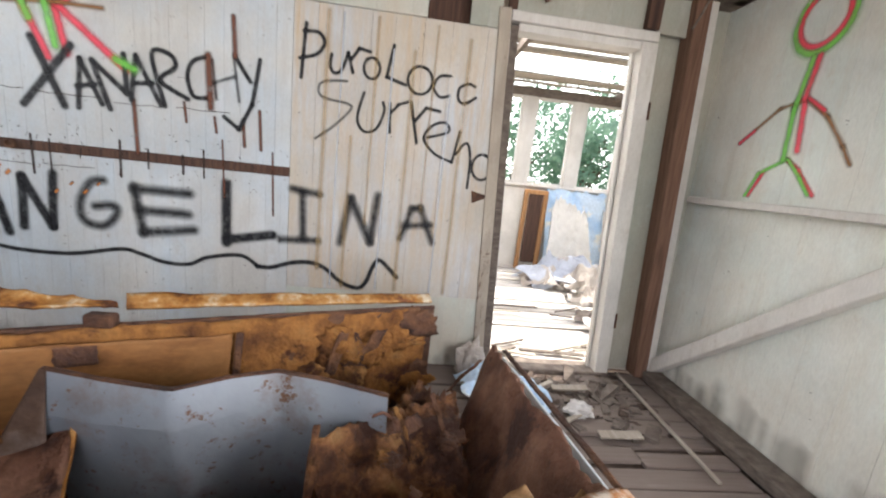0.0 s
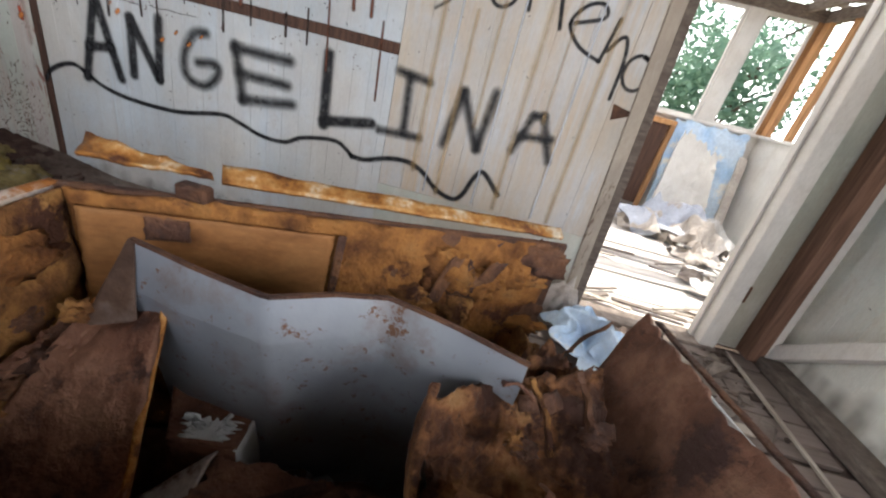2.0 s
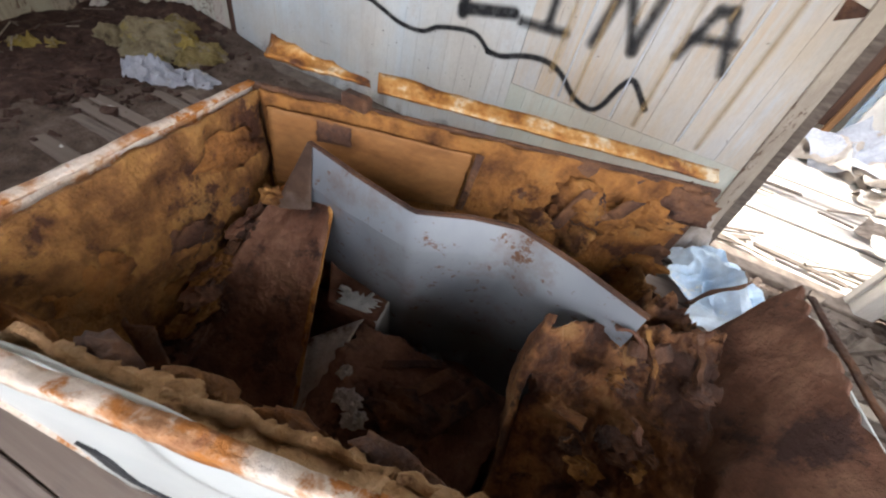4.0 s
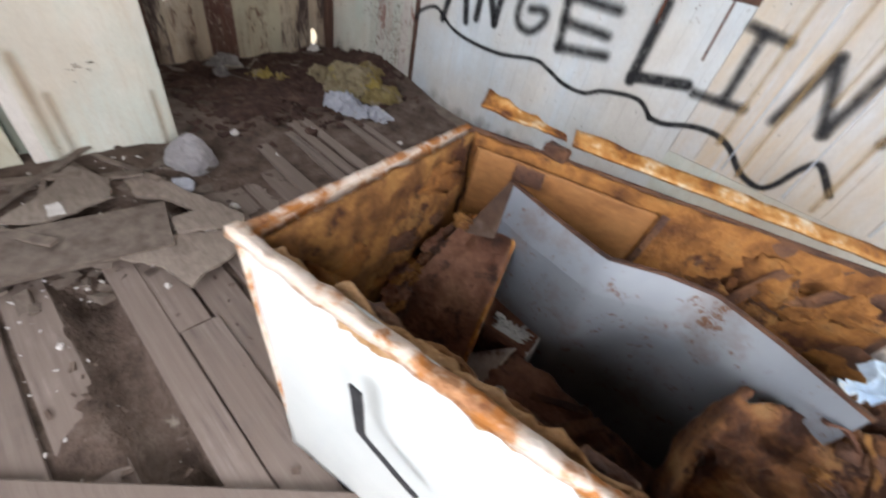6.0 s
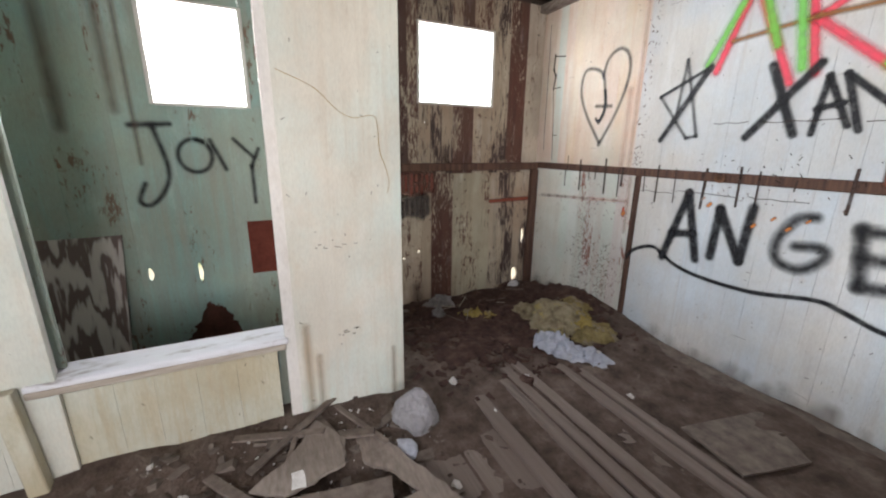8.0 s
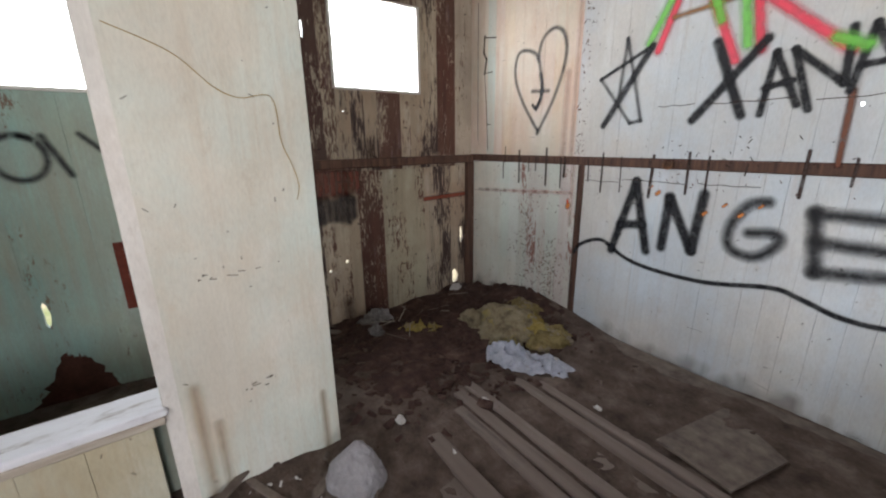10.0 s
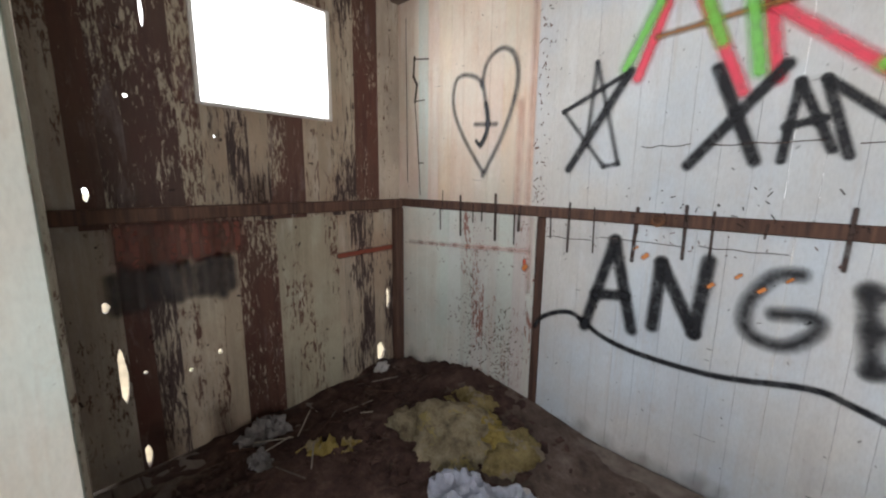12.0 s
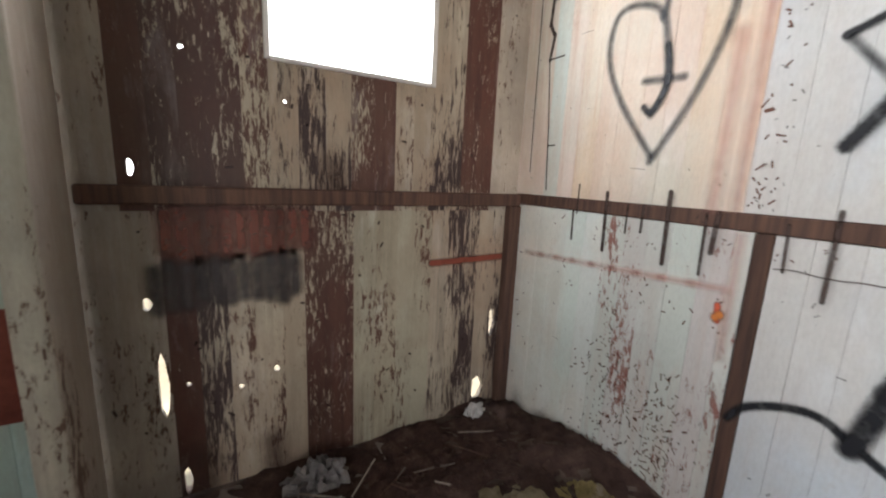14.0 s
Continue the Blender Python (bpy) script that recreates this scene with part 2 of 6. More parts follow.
RUST = rough_stuff("orange_rust", [(0.30, (0.070, 0.029, 0.014)), (0.45, (0.185, 0.086, 0.030)), (0.58, (0.34, 0.172, 0.056)), (0.72, (0.25, 0.145, 0.058))], 11, 0.8, 0.02, ((0.06, 0.026, 0.016), 0.56))
DARK_RUST = rough_stuff("dark_brown_rust", [(0.28, (0.025, 0.012, 0.009)), (0.47, (0.085, 0.038, 0.022)), (0.62, (0.17, 0.078, 0.036)), (0.78, (0.30, 0.15, 0.065))], 10, 0.7, 0.025, ((0.035, 0.017, 0.013), 0.57), specular=0.4)
FOAM = rough_stuff("stained_foam", [(0.32, (0.058, 0.023, 0.012)), (0.43, (0.175, 0.074, 0.024)), (0.56, (0.33, 0.148, 0.042)), (0.72, (0.25, 0.138, 0.053))], 8, 0.8, 0.03, ((0.07, 0.028, 0.017), 0.57))
TORN_RUST = rough_stuff("torn_rust_brown", [(0.30, (0.025, 0.012, 0.009)), (0.45, (0.105, 0.045, 0.023)), (0.58, (0.26, 0.12, 0.048)), (0.72, (0.36, 0.20, 0.085))], 13, 0.75, 0.025, ((0.05, 0.022, 0.014), 0.55), specular=0.3)
TAN_FOAM = rough_stuff("crumbling_tan_foam", [(0.30, (0.16, 0.075, 0.030)), (0.46, (0.40, 0.235, 0.110)), (0.62, (0.52, 0.34, 0.19)), (0.76, (0.42, 0.24, 0.10))], 15, 0.9, 0.02, ((0.13, 0.055, 0.025), 0.60))
ORANGE_BOARD = rough_stuff("smooth_orange_board", [(0.30, (0.13, 0.055, 0.020)), (0.48, (0.25, 0.115, 0.040)), (0.70, (0.31, 0.155, 0.058))], 5, 0.6, 0.004, ((0.20, 0.095, 0.035), 0.62), stretch=(1, 1, 2.2))
DARK_LINER = rough_stuff("dark_brown_liner", [(0.30, (0.03, 0.016, 0.011)), (0.55, (0.085, 0.052, 0.036)), (0.75, (0.18, 0.145, 0.125))], 8, 0.55, 0.006)
FLAKED = rough_stuff("flaked_white_on_rust", [(0.34, (0.12, 0.055, 0.035)), (0.42, (0.45, 0.38, 0.32)), (0.56, (0.62, 0.56, 0.50)), (0.75, (0.66, 0.63, 0.60))], 18, 0.7, 0.008, ((0.20, 0.10, 0.05), 0.58))
HINGE = rough_stuff("rusty_hinge_metal", [(0.34, (0.09, 0.035, 0.018)), (0.44, (0.34, 0.145, 0.035)), (0.53, (0.48, 0.26, 0.09)), (0.62, (0.66, 0.57, 0.42))], 12, 0.6, 0.01, ((0.14, 0.05, 0.02), 0.60))
RIM = rough_stuff("rusted_white_rim", [(0.30, (0.22, 0.09, 0.04)), (0.42, (0.46, 0.24, 0.12)), (0.5, (0.66, 0.55, 0.45)), (0.75, (0.72, 0.68, 0.63))], 14, 0.7, 0.01, ((0.36, 0.14, 0.035), 0.52))
PLATE = rough_stuff("brown_rusted_plate", [(0.28, (0.060, 0.025, 0.016)), (0.48, (0.175, 0.079, 0.047)), (0.72, (0.32, 0.175, 0.110))], 9, 0.65, 0.025, ((0.055, 0.026, 0.02), 0.57), specular=0.4)
YELLOW_WOOL = rough_stuff("yellow_insulation", [(0.3, (0.13, 0.095, 0.04)), (0.5, (0.30, 0.235, 0.10)), (0.75, (0.43, 0.35, 0.16))], 13, 0.98, 0.05, ((0.30, 0.25, 0.18), 0.50))
PALE_WOOL = rough_stuff("dusty_pale_insulation", [(0.3, (0.15, 0.115, 0.075)), (0.5, (0.33, 0.275, 0.17)), (0.75, (0.45, 0.39, 0.27))], 16, 0.98, 0.05, ((0.40, 0.32, 0.13), 0.56))
BRIGHT_WOOL = rough_stuff("bright_yellow_insulation", [(0.3, (0.18, 0.13, 0.045)), (0.5, (0.40, 0.30, 0.085)), (0.75, (0.54, 0.43, 0.15))], 16, 0.98, 0.05, ((0.36, 0.30, 0.18), 0.54))
PALE_PLASTIC = rough_stuff("dusty_pale_plastic", [(0.3, (0.34, 0.36, 0.42)), (0.7, (0.56, 0.59, 0.66))], 6, 0.45, 0.01, ((0.34, 0.30, 0.26), 0.6))
BLUE_SHEET = rough_stuff("pale_blue_sheet", [(0.3, (0.38, 0.58, 0.82)), (0.6, (0.64, 0.76, 0.88))], 4, 0.6, 0.01, ((0.75, 0.72, 0.66), 0.55))
CLOTH = rough_stuff("dusty_cloth", [(0.3, (0.36, 0.31, 0.27)), (0.55, (0.52, 0.47, 0.42)), (0.75, (0.60, 0.58, 0.58))], 4, 0.95, 0.02)
SCRAP = rough_stuff("dusty_grey_film", [(0.3, (0.13, 0.115, 0.11)), (0.6, (0.27, 0.25, 0.24)), (0.8, (0.38, 0.38, 0.40))], 9, 0.5, 0.01)
GREY_BAG = rough_stuff("grey_bag", [(0.3, (0.24, 0.23, 0.24)), (0.7, (0.40, 0.39, 0.41))], 6, 0.7, 0.01)
WIRE = rough_stuff("ochre_wire", [(0.3, (0.30, 0.20, 0.06)), (0.7, (0.48, 0.34, 0.11))], 30, 0.7, 0.002)
BLACK_PAINT = rough_stuff("black_paint", [(0.3, (0.02, 0.021, 0.024)), (0.7, (0.05, 0.052, 0.056))], 30, 0.6, 0.001)
PAPER = rough_stuff("torn_paper", [(0.3, (0.52, 0.50, 0.47)), (0.7, (0.72, 0.70, 0.68))], 20, 0.9, 0.003)
DARK_FLOOR = rough_stuff("dark_reddish_floor", [(0.3, (0.035, 0.02, 0.016)), (0.55, (0.085, 0.05, 0.04)), (0.75, (0.15, 0.10, 0.08))], 12, 0.95, 0.02)
BARK = rough_stuff("bark", [(0.3, (0.08, 0.06, 0.045)), (0.7, (0.2, 0.16, 0.12))], 12, 0.95, 0.02)
EARTH = rough_stuff("dry_earth", [(0.3, (0.20, 0.16, 0.11)), (0.7, (0.36, 0.31, 0.22))], 0.7, 0.95, 0.03, ((0.14, 0.16, 0.07), 0.55))
BLUE_BIT = rough_stuff("blue_plastic", [(0.3, (0.05, 0.17, 0.25)), (0.7, (0.10, 0.27, 0.36))], 9, 0.5, 0.01)
BARE_BROWN = rough_stuff("bare_brown_wood", [(0.3, (0.045, 0.018, 0.013)), (0.7, (0.11, 0.045, 0.032))], 12, 0.85, 0.003)
RED_PAINT = rough_stuff("dark_red_paint", [(0.3, (0.10, 0.022, 0.014)), (0.7, (0.16, 0.04, 0.024))], 9, 0.8, 0.004)


def enamel():
    m = Nodes("chipped_white_enamel")
    v = m.place((1, 1, 1))
    c = m.ramp(m.noise(v, 3, 4), [(0.3, (0.56, 0.61, 0.61)), (0.7, (0.66, 0.70, 0.69))])
    down = m.place((1, 1, 0.25))
    halo = m.ramp(m.noise(down, 6, 6, 0.7), [(0.66, 0.0), (0.78, 1.0)])
    c = m.mix(m.mix(0.7, (0, 0, 0), halo), c, (0.55, 0.36, 0.18))
    core = m.ramp(m.noise(down, 6, 6, 0.7), [(0.76, 0.0), (0.79, 1.0)])
    c = m.mix(core, c, (0.14, 0.055, 0.025))
    return m.finish(c, 0.35, m.noise(v, 40, 4), 0.001, 0.0, 0.5)


def liner_metal():
    m = Nodes("grey_liner_sheet")
    v = m.place((1, 1, 1))
    c = m.ramp(m.noise(v, 3.5, 4), [(0.3, (0.21, 0.24, 0.28)), (0.7, (0.31, 0.34, 0.37))])
    spots = m.ramp(m.noise(v, 22, 8, 0.8), [(0.585, 0.0), (0.615, 1.0)])
    c = m.mix(spots, c, (0.15, 0.075, 0.04))
    silt = m.ramp(m.noise(v, 4.5, 6, 0.7), [(0.52, 0.0), (0.70, 1.0)])
    c = m.mix(m.mix(0.75, (0, 0, 0), silt), c, (0.17, 0.105, 0.07))
    return m.finish(c, 0.38, m.noise(v, 9, 4), 0.004, 0.2, 0.5)


def plywood():
    m = Nodes("weathered_plywood")
    v = m.place((1, 1.0, 0.16))
    w = m.node("ShaderNodeTexWave", Scale=9.0, Distortion=9.0, Detail=3.0)
    w.inputs["Detail Scale"].default_value = 1.6
    m.link(v, w.inputs["Vector"])
    c = m.ramp(w.outputs["Fac"], [(0.15, (0.15, 0.11, 0.10)), (0.42, (0.40, 0.35, 0.33)), (0.8, (0.50, 0.45, 0.42))])
    return m.finish(c, 0.9, w.outputs["Fac"], 0.003)


def leaf():
    m = Nodes("foliage")
    c = m.ramp(m.noise(m.place(), 3, 4), [(0.3, (0.14, 0.25, 0.17)), (0.7, (0.25, 0.38, 0.27))])
    m.finish(c, 0.6)
    thin = m.node("ShaderNodeBsdfTranslucent")
    m.link(c, thin.inputs["Color"])
    both = m.node("ShaderNodeMixShader")
    both.inputs[0].default_value = 0.45
    m.link(m.bsdf.outputs[0], both.inputs[1])
    m.link(thin.outputs[0], both.inputs[2])
    m.link(both.outputs[0], m.out.inputs["Surface"])
    return m.mat


def sill_paint():
    m = Nodes("worn_glossy_sill_paint")
    v = m.place((1, 0.3, 1))
    c = m.ramp(m.noise(v, 14, 6, 0.65), [(0.34, (0.30, 0.27, 0.25)), (0.44, (0.62, 0.62, 0.64)), (0.7, (0.70, 0.71, 0.74))])
    return m.finish(c, 0.28, m.noise(v, 40, 4), 0.001, 0.0, 0.6)


LEAF, SILL = leaf(), sill_paint()
ENAMEL, LINER, PLYWOOD = enamel(), liner_metal(), plywood()
BLACK_SPRAY = spray("black_spray", (0.014, 0.015, 0.018), 0.72)
FAINT_SPRAY = spray("thin_black_spray", (0.06, 0.065, 0.07), 0.3, 0.2)
SOFT_SPRAY = spray("soft_black_spray", (0.02, 0.021, 0.024), 0.18, 0.08)
RED_SPRAY = spray("pink_red_spray", (0.85, 0.07, 0.12), 0.3, 0.1)
GREEN_SPRAY = spray("green_spray", (0.20, 0.62, 0.10), 0.25, 0.15)
BROWN_SPRAY = spray("brown_overspray", (0.30, 0.14, 0.045), 0.3, 0.15)
RUST_RUN = spray("rust_run", (0.15, 0.055, 0.03), 0.6, 0.05)
DARK_RUN = spray("dark_run", (0.045, 0.026, 0.020), 0.9, 0.0)
ORANGE_SPOT = spray("orange_spot", (0.62, 0.22, 0.05), 0.5, 0.1)
GRIME = spray("splash_grime", (0.25, 0.19, 0.14), -0.3, 0.60)
CHIP = spray("paint_chip", (0.17, 0.125, 0.095), 0.3, 0.25)


# ---------------------------------------------------------------- mesh helpers
def link_mesh(name, bm, material, parent=None, label="", smooth=False):
    data = bpy.data.meshes.new(name)
    if smooth:
        for f in bm.faces:
            f.smooth = True
    bm.to_mesh(data)
    bm.free()
    data.materials.append(material)
    ob = new(name, data)
    if parent is not None:
        ob.parent = parent
        ob.matrix_parent_inverse = Matrix.Translation(-parent.location)
    if label:
        ob["label"] = label
    return ob


def part(name, bm, material, parent, label="", smooth=False):
    return link_mesh(name, bm, material, parent, label, smooth)


def thing(name, label, category, at=(0, 0, 0), group="", kind=""):
    ob = new(name)
    ob.location = at
    return tagged(ob, label, category, group, kind)


def add_box(bm, lo, hi, m=None):
    vs = [bm.verts.new((x, y, z)) for x in (lo[0], hi[0]) for y in (lo[1], hi[1]) for z in (lo[2], hi[2])]
    for q in ((0, 1, 3, 2), (4, 6, 7, 5), (0, 4, 5, 1), (2, 3, 7, 6), (0, 2, 6, 4), (1, 5, 7, 3)):
        bm.faces.new([vs[i] for i in q])
    if m is not None:
        bmesh.ops.transform(bm, matrix=m, verts=vs)
    return vs


def box(lo, hi, bevel=0.0):
    bm = bmesh.new()
    add_box(bm, lo, hi)
    if bevel:
        bmesh.ops.bevel(bm, geom=bm.edges[:], offset=bevel, segments=1, affect="EDGES")
    return bm


def beam(a, b, wide, deep, up=(0, 0, 1), bevel=0.004):
    """A squared timber from a to b."""
    a, b = Vector(a), Vector(b)
    along = (b - a).normalized()
    side = along.cross(Vector(up)).normalized()
    top = side.cross(along)
    bm = box((0, -wide / 2, -deep / 2), ((b - a).length, wide / 2, deep / 2), bevel)
    m = Matrix((along, -side, top)).transposed().to_4x4()
    m.translation = a
    bmesh.ops.transform(bm, matrix=m, verts=bm.verts[:])
    return bm


def wobble(p, scale, seed=0.0):
    return noise.noise(Vector(p) * scale + Vector((seed, seed * 1.7, -seed)))


def sheet(c00, c10, c11, c01, nx=16, ny=10, thick=0.012, bumps=0.02, scale=6.0, ragged=0.0, bow=0.0, seed=0.0, sides=0.0, low=0.0):
    """A worn plate between four corners: bumpy, bowed, with a ragged far edge (c01-c11), torn sides and a closed back."""
    c00, c10, c11, c01 = (Vector(c) for c in (c00, c10, c11, c01))
    normal = (c10 - c00).cross(c01 - c00).normalized()
    bm = bmesh.new()
    front, back = [], []
    for j in range(ny + 1):
        rf, rb = [], []
        for i in range(nx + 1):
            u, v = i / nx, j / ny
            v2 = v * (1 + ragged * wobble((u * 4.0, 0, 0), 2.3, seed + 3) + ragged * 0.5 * wobble((u * 17.0, 0, 0), 1.7, seed + 5))
            u2 = u + sides * (2 * u - 1) * wobble((v * 5.0, u * 9, 0), 2.0, seed + 8)
            if low:
                v2 -= low * (1 - v) * wobble((u * 3.0, 1, 0), 2.0, seed + 9)
            p = c00.lerp(c10, u2).lerp(c01.lerp(c11, u2), v2)
            d = bumps * wobble(p, scale, seed) + bumps * 0.4 * wobble(p, scale * 3.1, seed + 1) + bow * math.sin(math.pi * u) * v
            rf.append(bm.verts.new(p + normal * d))
            rb.append(bm.verts.new(p + normal * (d - thick)))
        front.append(rf)
        back.append(rb)
    for j in range(ny):
        for i in range(nx):
            bm.faces.new((front[j][i], front[j][i + 1], front[j + 1][i + 1], front[j + 1][i]))
            bm.faces.new((back[j][i], back[j + 1][i], back[j + 1][i + 1], back[j][i + 1]))
    for i in range(nx):
        bm.faces.new((front[0][i], back[0][i], back[0][i + 1], front[0][i + 1]))
        bm.faces.new((front[ny][i], front[ny][i + 1], back[ny][i + 1], back[ny][i]))
    for j in range(ny):
        bm.faces.new((front[j][0], front[j + 1][0], back[j + 1][0], back[j][0]))
        bm.faces.new((front[j][nx], back[j][nx], back[j + 1][nx], front[j + 1][nx]))
    return bm


def crag(bm, amount, scale, seed=0.0):
    """Sharp creases pressed into a plate."""
    bm.normal_update()
    for v in bm.verts:
        d = 0.0
        for k in range(4):
            d += (0.5 - abs(wobble(v.co, scale * 2.1 ** k, seed + k)) * 1.6) / 1.8 ** k
        v.co += v.normal * d * amount
    return bm


def lump(centre, size, seed, amount=0.35, scale=3.0, fine=0.12, level=3, flat=True):
    """A crumpled heap: a ball pushed in and out by noise, flattened where it lies."""
    bm = bmesh.new()
    bmesh.ops.create_icosphere(bm, subdivisions=level, radius=1.0)
    for v in bm.verts:
        n = v.co.normalized()
        r = 1 + amount * wobble(n, scale * 0.5, seed) + fine * wobble(n, scale * 2.2, seed + 4) + fine * 0.5 * wobble(n, scale * 5, seed + 7)
        p = n * r
        if flat and p.z < -0.25:
            p.z = -0.25
        v.co = Vector(centre) + Vector((p.x * size[0], p.y * size[1], (p.z + (0.25 if flat else 0)) * size[2]))
    return bm


def crumple(centre, wide, deep, high, seed, turn=0.0, n=26, fold=5.0):
    """A crumpled cloth or film lying on the ground: ridged folds, torn outline, a thin closed skin."""
    bm = bmesh.new()
    skins = ([], [])
    c, s = math.cos(radians(turn)), math.sin(radians(turn))
    for j in range(n + 1):
        for skin in skins:
            skin.append([])
        for i in range(n + 1):
            u, v = 2 * i / n - 1, 2 * j / n - 1
            a = math.atan2(v, u)
            round_off = 1 - 0.2 * max(abs(u), abs(v)) * abs(math.sin(2 * a)) + 0.25 * wobble((math.cos(a), math.sin(a), 0), 2.6, seed + 2) * max(abs(u), abs(v))
            x, y = u * wide * round_off, v * deep * round_off
            dome = max(0.0, 1 - (u * u + v * v) * 0.6)
            q = Vector((u * wide / max(wide, deep), v * deep / max(wide, deep), 0)) * fold * 0.5
            ridge = max(0.0, 1 - abs(wobble(q, 1.0, seed)) * 2.4)
            ridge2 = max(0.0, 1 - abs(wobble(q, 2.3, seed + 9)) * 2.2)
            z = 0.006 + high * dome * (0.2 + 0.5 * ridge + 0.25 * ridge2) + 0.006 * ridge2
            x += high * 0.25 * wobble(q, 2.0, seed + 11)
            y += high * 0.25 * wobble(q, 2.0, seed + 13)
            for skin, off in zip(skins, (0.0, -0.004)):
                skin[-1].append(bm.verts.new((centre[0] + c * x - s * y, centre[1] + s * x + c * y, centre[2] + z + off)))
    top, under = skins
    for j in range(n):
        for i in range(n):
            bm.faces.new((top[j][i], top[j][i + 1], top[j + 1][i + 1], top[j + 1][i]))
            bm.faces.new((under[j][i], under[j + 1][i], under[j + 1][i + 1], under[j][i + 1]))
    for k in range(n):
        for a, b in (((0, k), (0, k + 1)), ((n, k + 1), (n, k)), ((k + 1, 0), (k, 0)), ((k, n), (k + 1, n))):
            bm.faces.new((top[a[0]][a[1]], under[a[0]][a[1]], under[b[0]][b[1]], top[b[0]][b[1]]))
    return bm


def smooth_line(points, steps=5):
    pts = [Vector(p) for p in points]
    out = []
    for i in range(len(pts) - 1):
        p0, p1, p2, p3 = pts[max(i - 1, 0)], pts[i], pts[i + 1], pts[min(i + 2, len(pts) - 1)]
        for k in range(steps):
            t = k / steps
            out.append(0.5 * ((2 * p1) + (p2 - p0) * t + (2 * p0 - 5 * p1 + 4 * p2 - p3) * t * t + (3 * p1 - p0 - 3 * p2 + p3) * t ** 3))
    return out + [pts[-1]]


LAYER = [0]


def strokes(name, lines, wide, material, parent, on, label=""):
    """Painted strokes on a wall. on: 'y' or 'x' walls as (axis, place, outward sign); lines in wall coordinates."""
    axis, place, sign = on
    bm = bmesh.new()
    uv = bm.loops.layers.uv.new("uv")
    for line in lines:
        pieces = [smooth_line(line)] if len(line) > 4 else [[Vector(a), Vector(b)] for a, b in zip(line, line[1:])]
        for pts in pieces:
            LAYER[0] = (LAYER[0] + 1) % 12
            off = place + sign * (0.0035 + 0.0003 * LAYER[0])
            first, last = (pts[1] - pts[0]).normalized(), (pts[-1] - pts[-2]).normalized()
            pts = [pts[0] - first * wide * 0.5] + pts + [pts[-1] + last * wide * 0.5]
            rows = []
            for i, p in enumerate(pts):
                along = (pts[min(i + 1, len(pts) - 1)] - pts[max(i - 1, 0)]).normalized()
                across = Vector((-along.y, along.x)) * wide * 0.5
                u = 1.0 if i in (0, len(pts) - 1) else 0.0
                rows.append([(p + across * s, (u, s)) for s in (-1, 0, 1)])
            made = []
            for row in rows:
                made.append([(bm.verts.new((off, p.x, p.y) if axis == "x" else (p.x, off, p.y)), t) for p, t in row])
            for r0, r1 in zip(made, made[1:]):
                for k in (0, 1):
                    quad = (r0[k], r0[k + 1], r1[k + 1], r1[k])
                    f = bm.faces.new([q[0] for q in quad])
                    for loop, q in zip(f.loops, quad):
                        loop[uv].uv = q[1]
    return part(name, bm, material, parent, label)


def board_mesh(name, w, h, d, holes=(), bevel=0.0008, slant=(0.0, 0.0)):
    """An upright board, w wide (x), d deep (y, front at 0), h high, with rounded arrises; holes: (x, z, rx, rz), their back end moved by slant."""
    bm = bmesh.new()
    if not holes:
        e = bevel
        outline = [(0, d), (0, e), (e, 0), (w - e, 0), (w, e), (w, d)]
        lo = [bm.verts.new((x, y, 0)) for x, y in outline]
        hi = [bm.verts.new((x, y, h)) for x, y in outline]
        n = len(outline)
        for i in range(n):
            bm.faces.new((lo[i], hi[i], hi[(i + 1) % n], lo[(i + 1) % n]))
        bm.faces.new(lo)
        bm.faces.new(hi[::-1])
    else:
        cuts, z = [], 0.0
        for hx, hz, rx, rz in sorted(holes, key=lambda q: q[1]):
            if hz - rz * 1.3 > z + 0.005:
                cuts.append((z, hz - rz * 1.3, None))
                z = hz - rz * 1.3
            cuts.append((z, hz + rz * 1.3 + slant[1], (hx, hz, rx, rz)))
            z = hz + rz * 1.3 + slant[1]
        if z < h:
            cuts.append((z, h, None))
        for z0, z1, hole in cuts:
            if hole is None:
                add_box(bm, (0, 0, z0), (w, d, z1))
                continue
            hx, hz, rx, rz = hole
            ring = []
            for y in (0, d):
                sx, sz = slant if y else (0.0, 0.0)
                inner = [bm.verts.new((hx + sx + rx * math.cos(a) * (1 + 0.2 * math.sin(3 * a + hx * 40)), y, hz + sz + rz * math.sin(a))) for a in (math.pi / 4 + math.pi / 4 * k for k in range(8))]
                outer = [bm.verts.new((x, y, q)) for x, q in ((w, z1), (hx, z1), (0, z1), (0, hz), (0, z0), (hx, z0), (w, z0), (w, hz))]
                for k in range(8):
                    f = (outer[k], outer[(k + 1) % 8], inner[(k + 1) % 8], inner[k])
                    bm.faces.new(f if y else f[::-1])
                ring.append(inner)
            for k in range(8):
                bm.faces.new((ring[0][k], ring[0][(k + 1) % 8], ring[1][(k + 1) % 8], ring[1][k]))
    data = bpy.data.meshes.new(name)
    bm.to_mesh(data)
    bm.free()
    return data


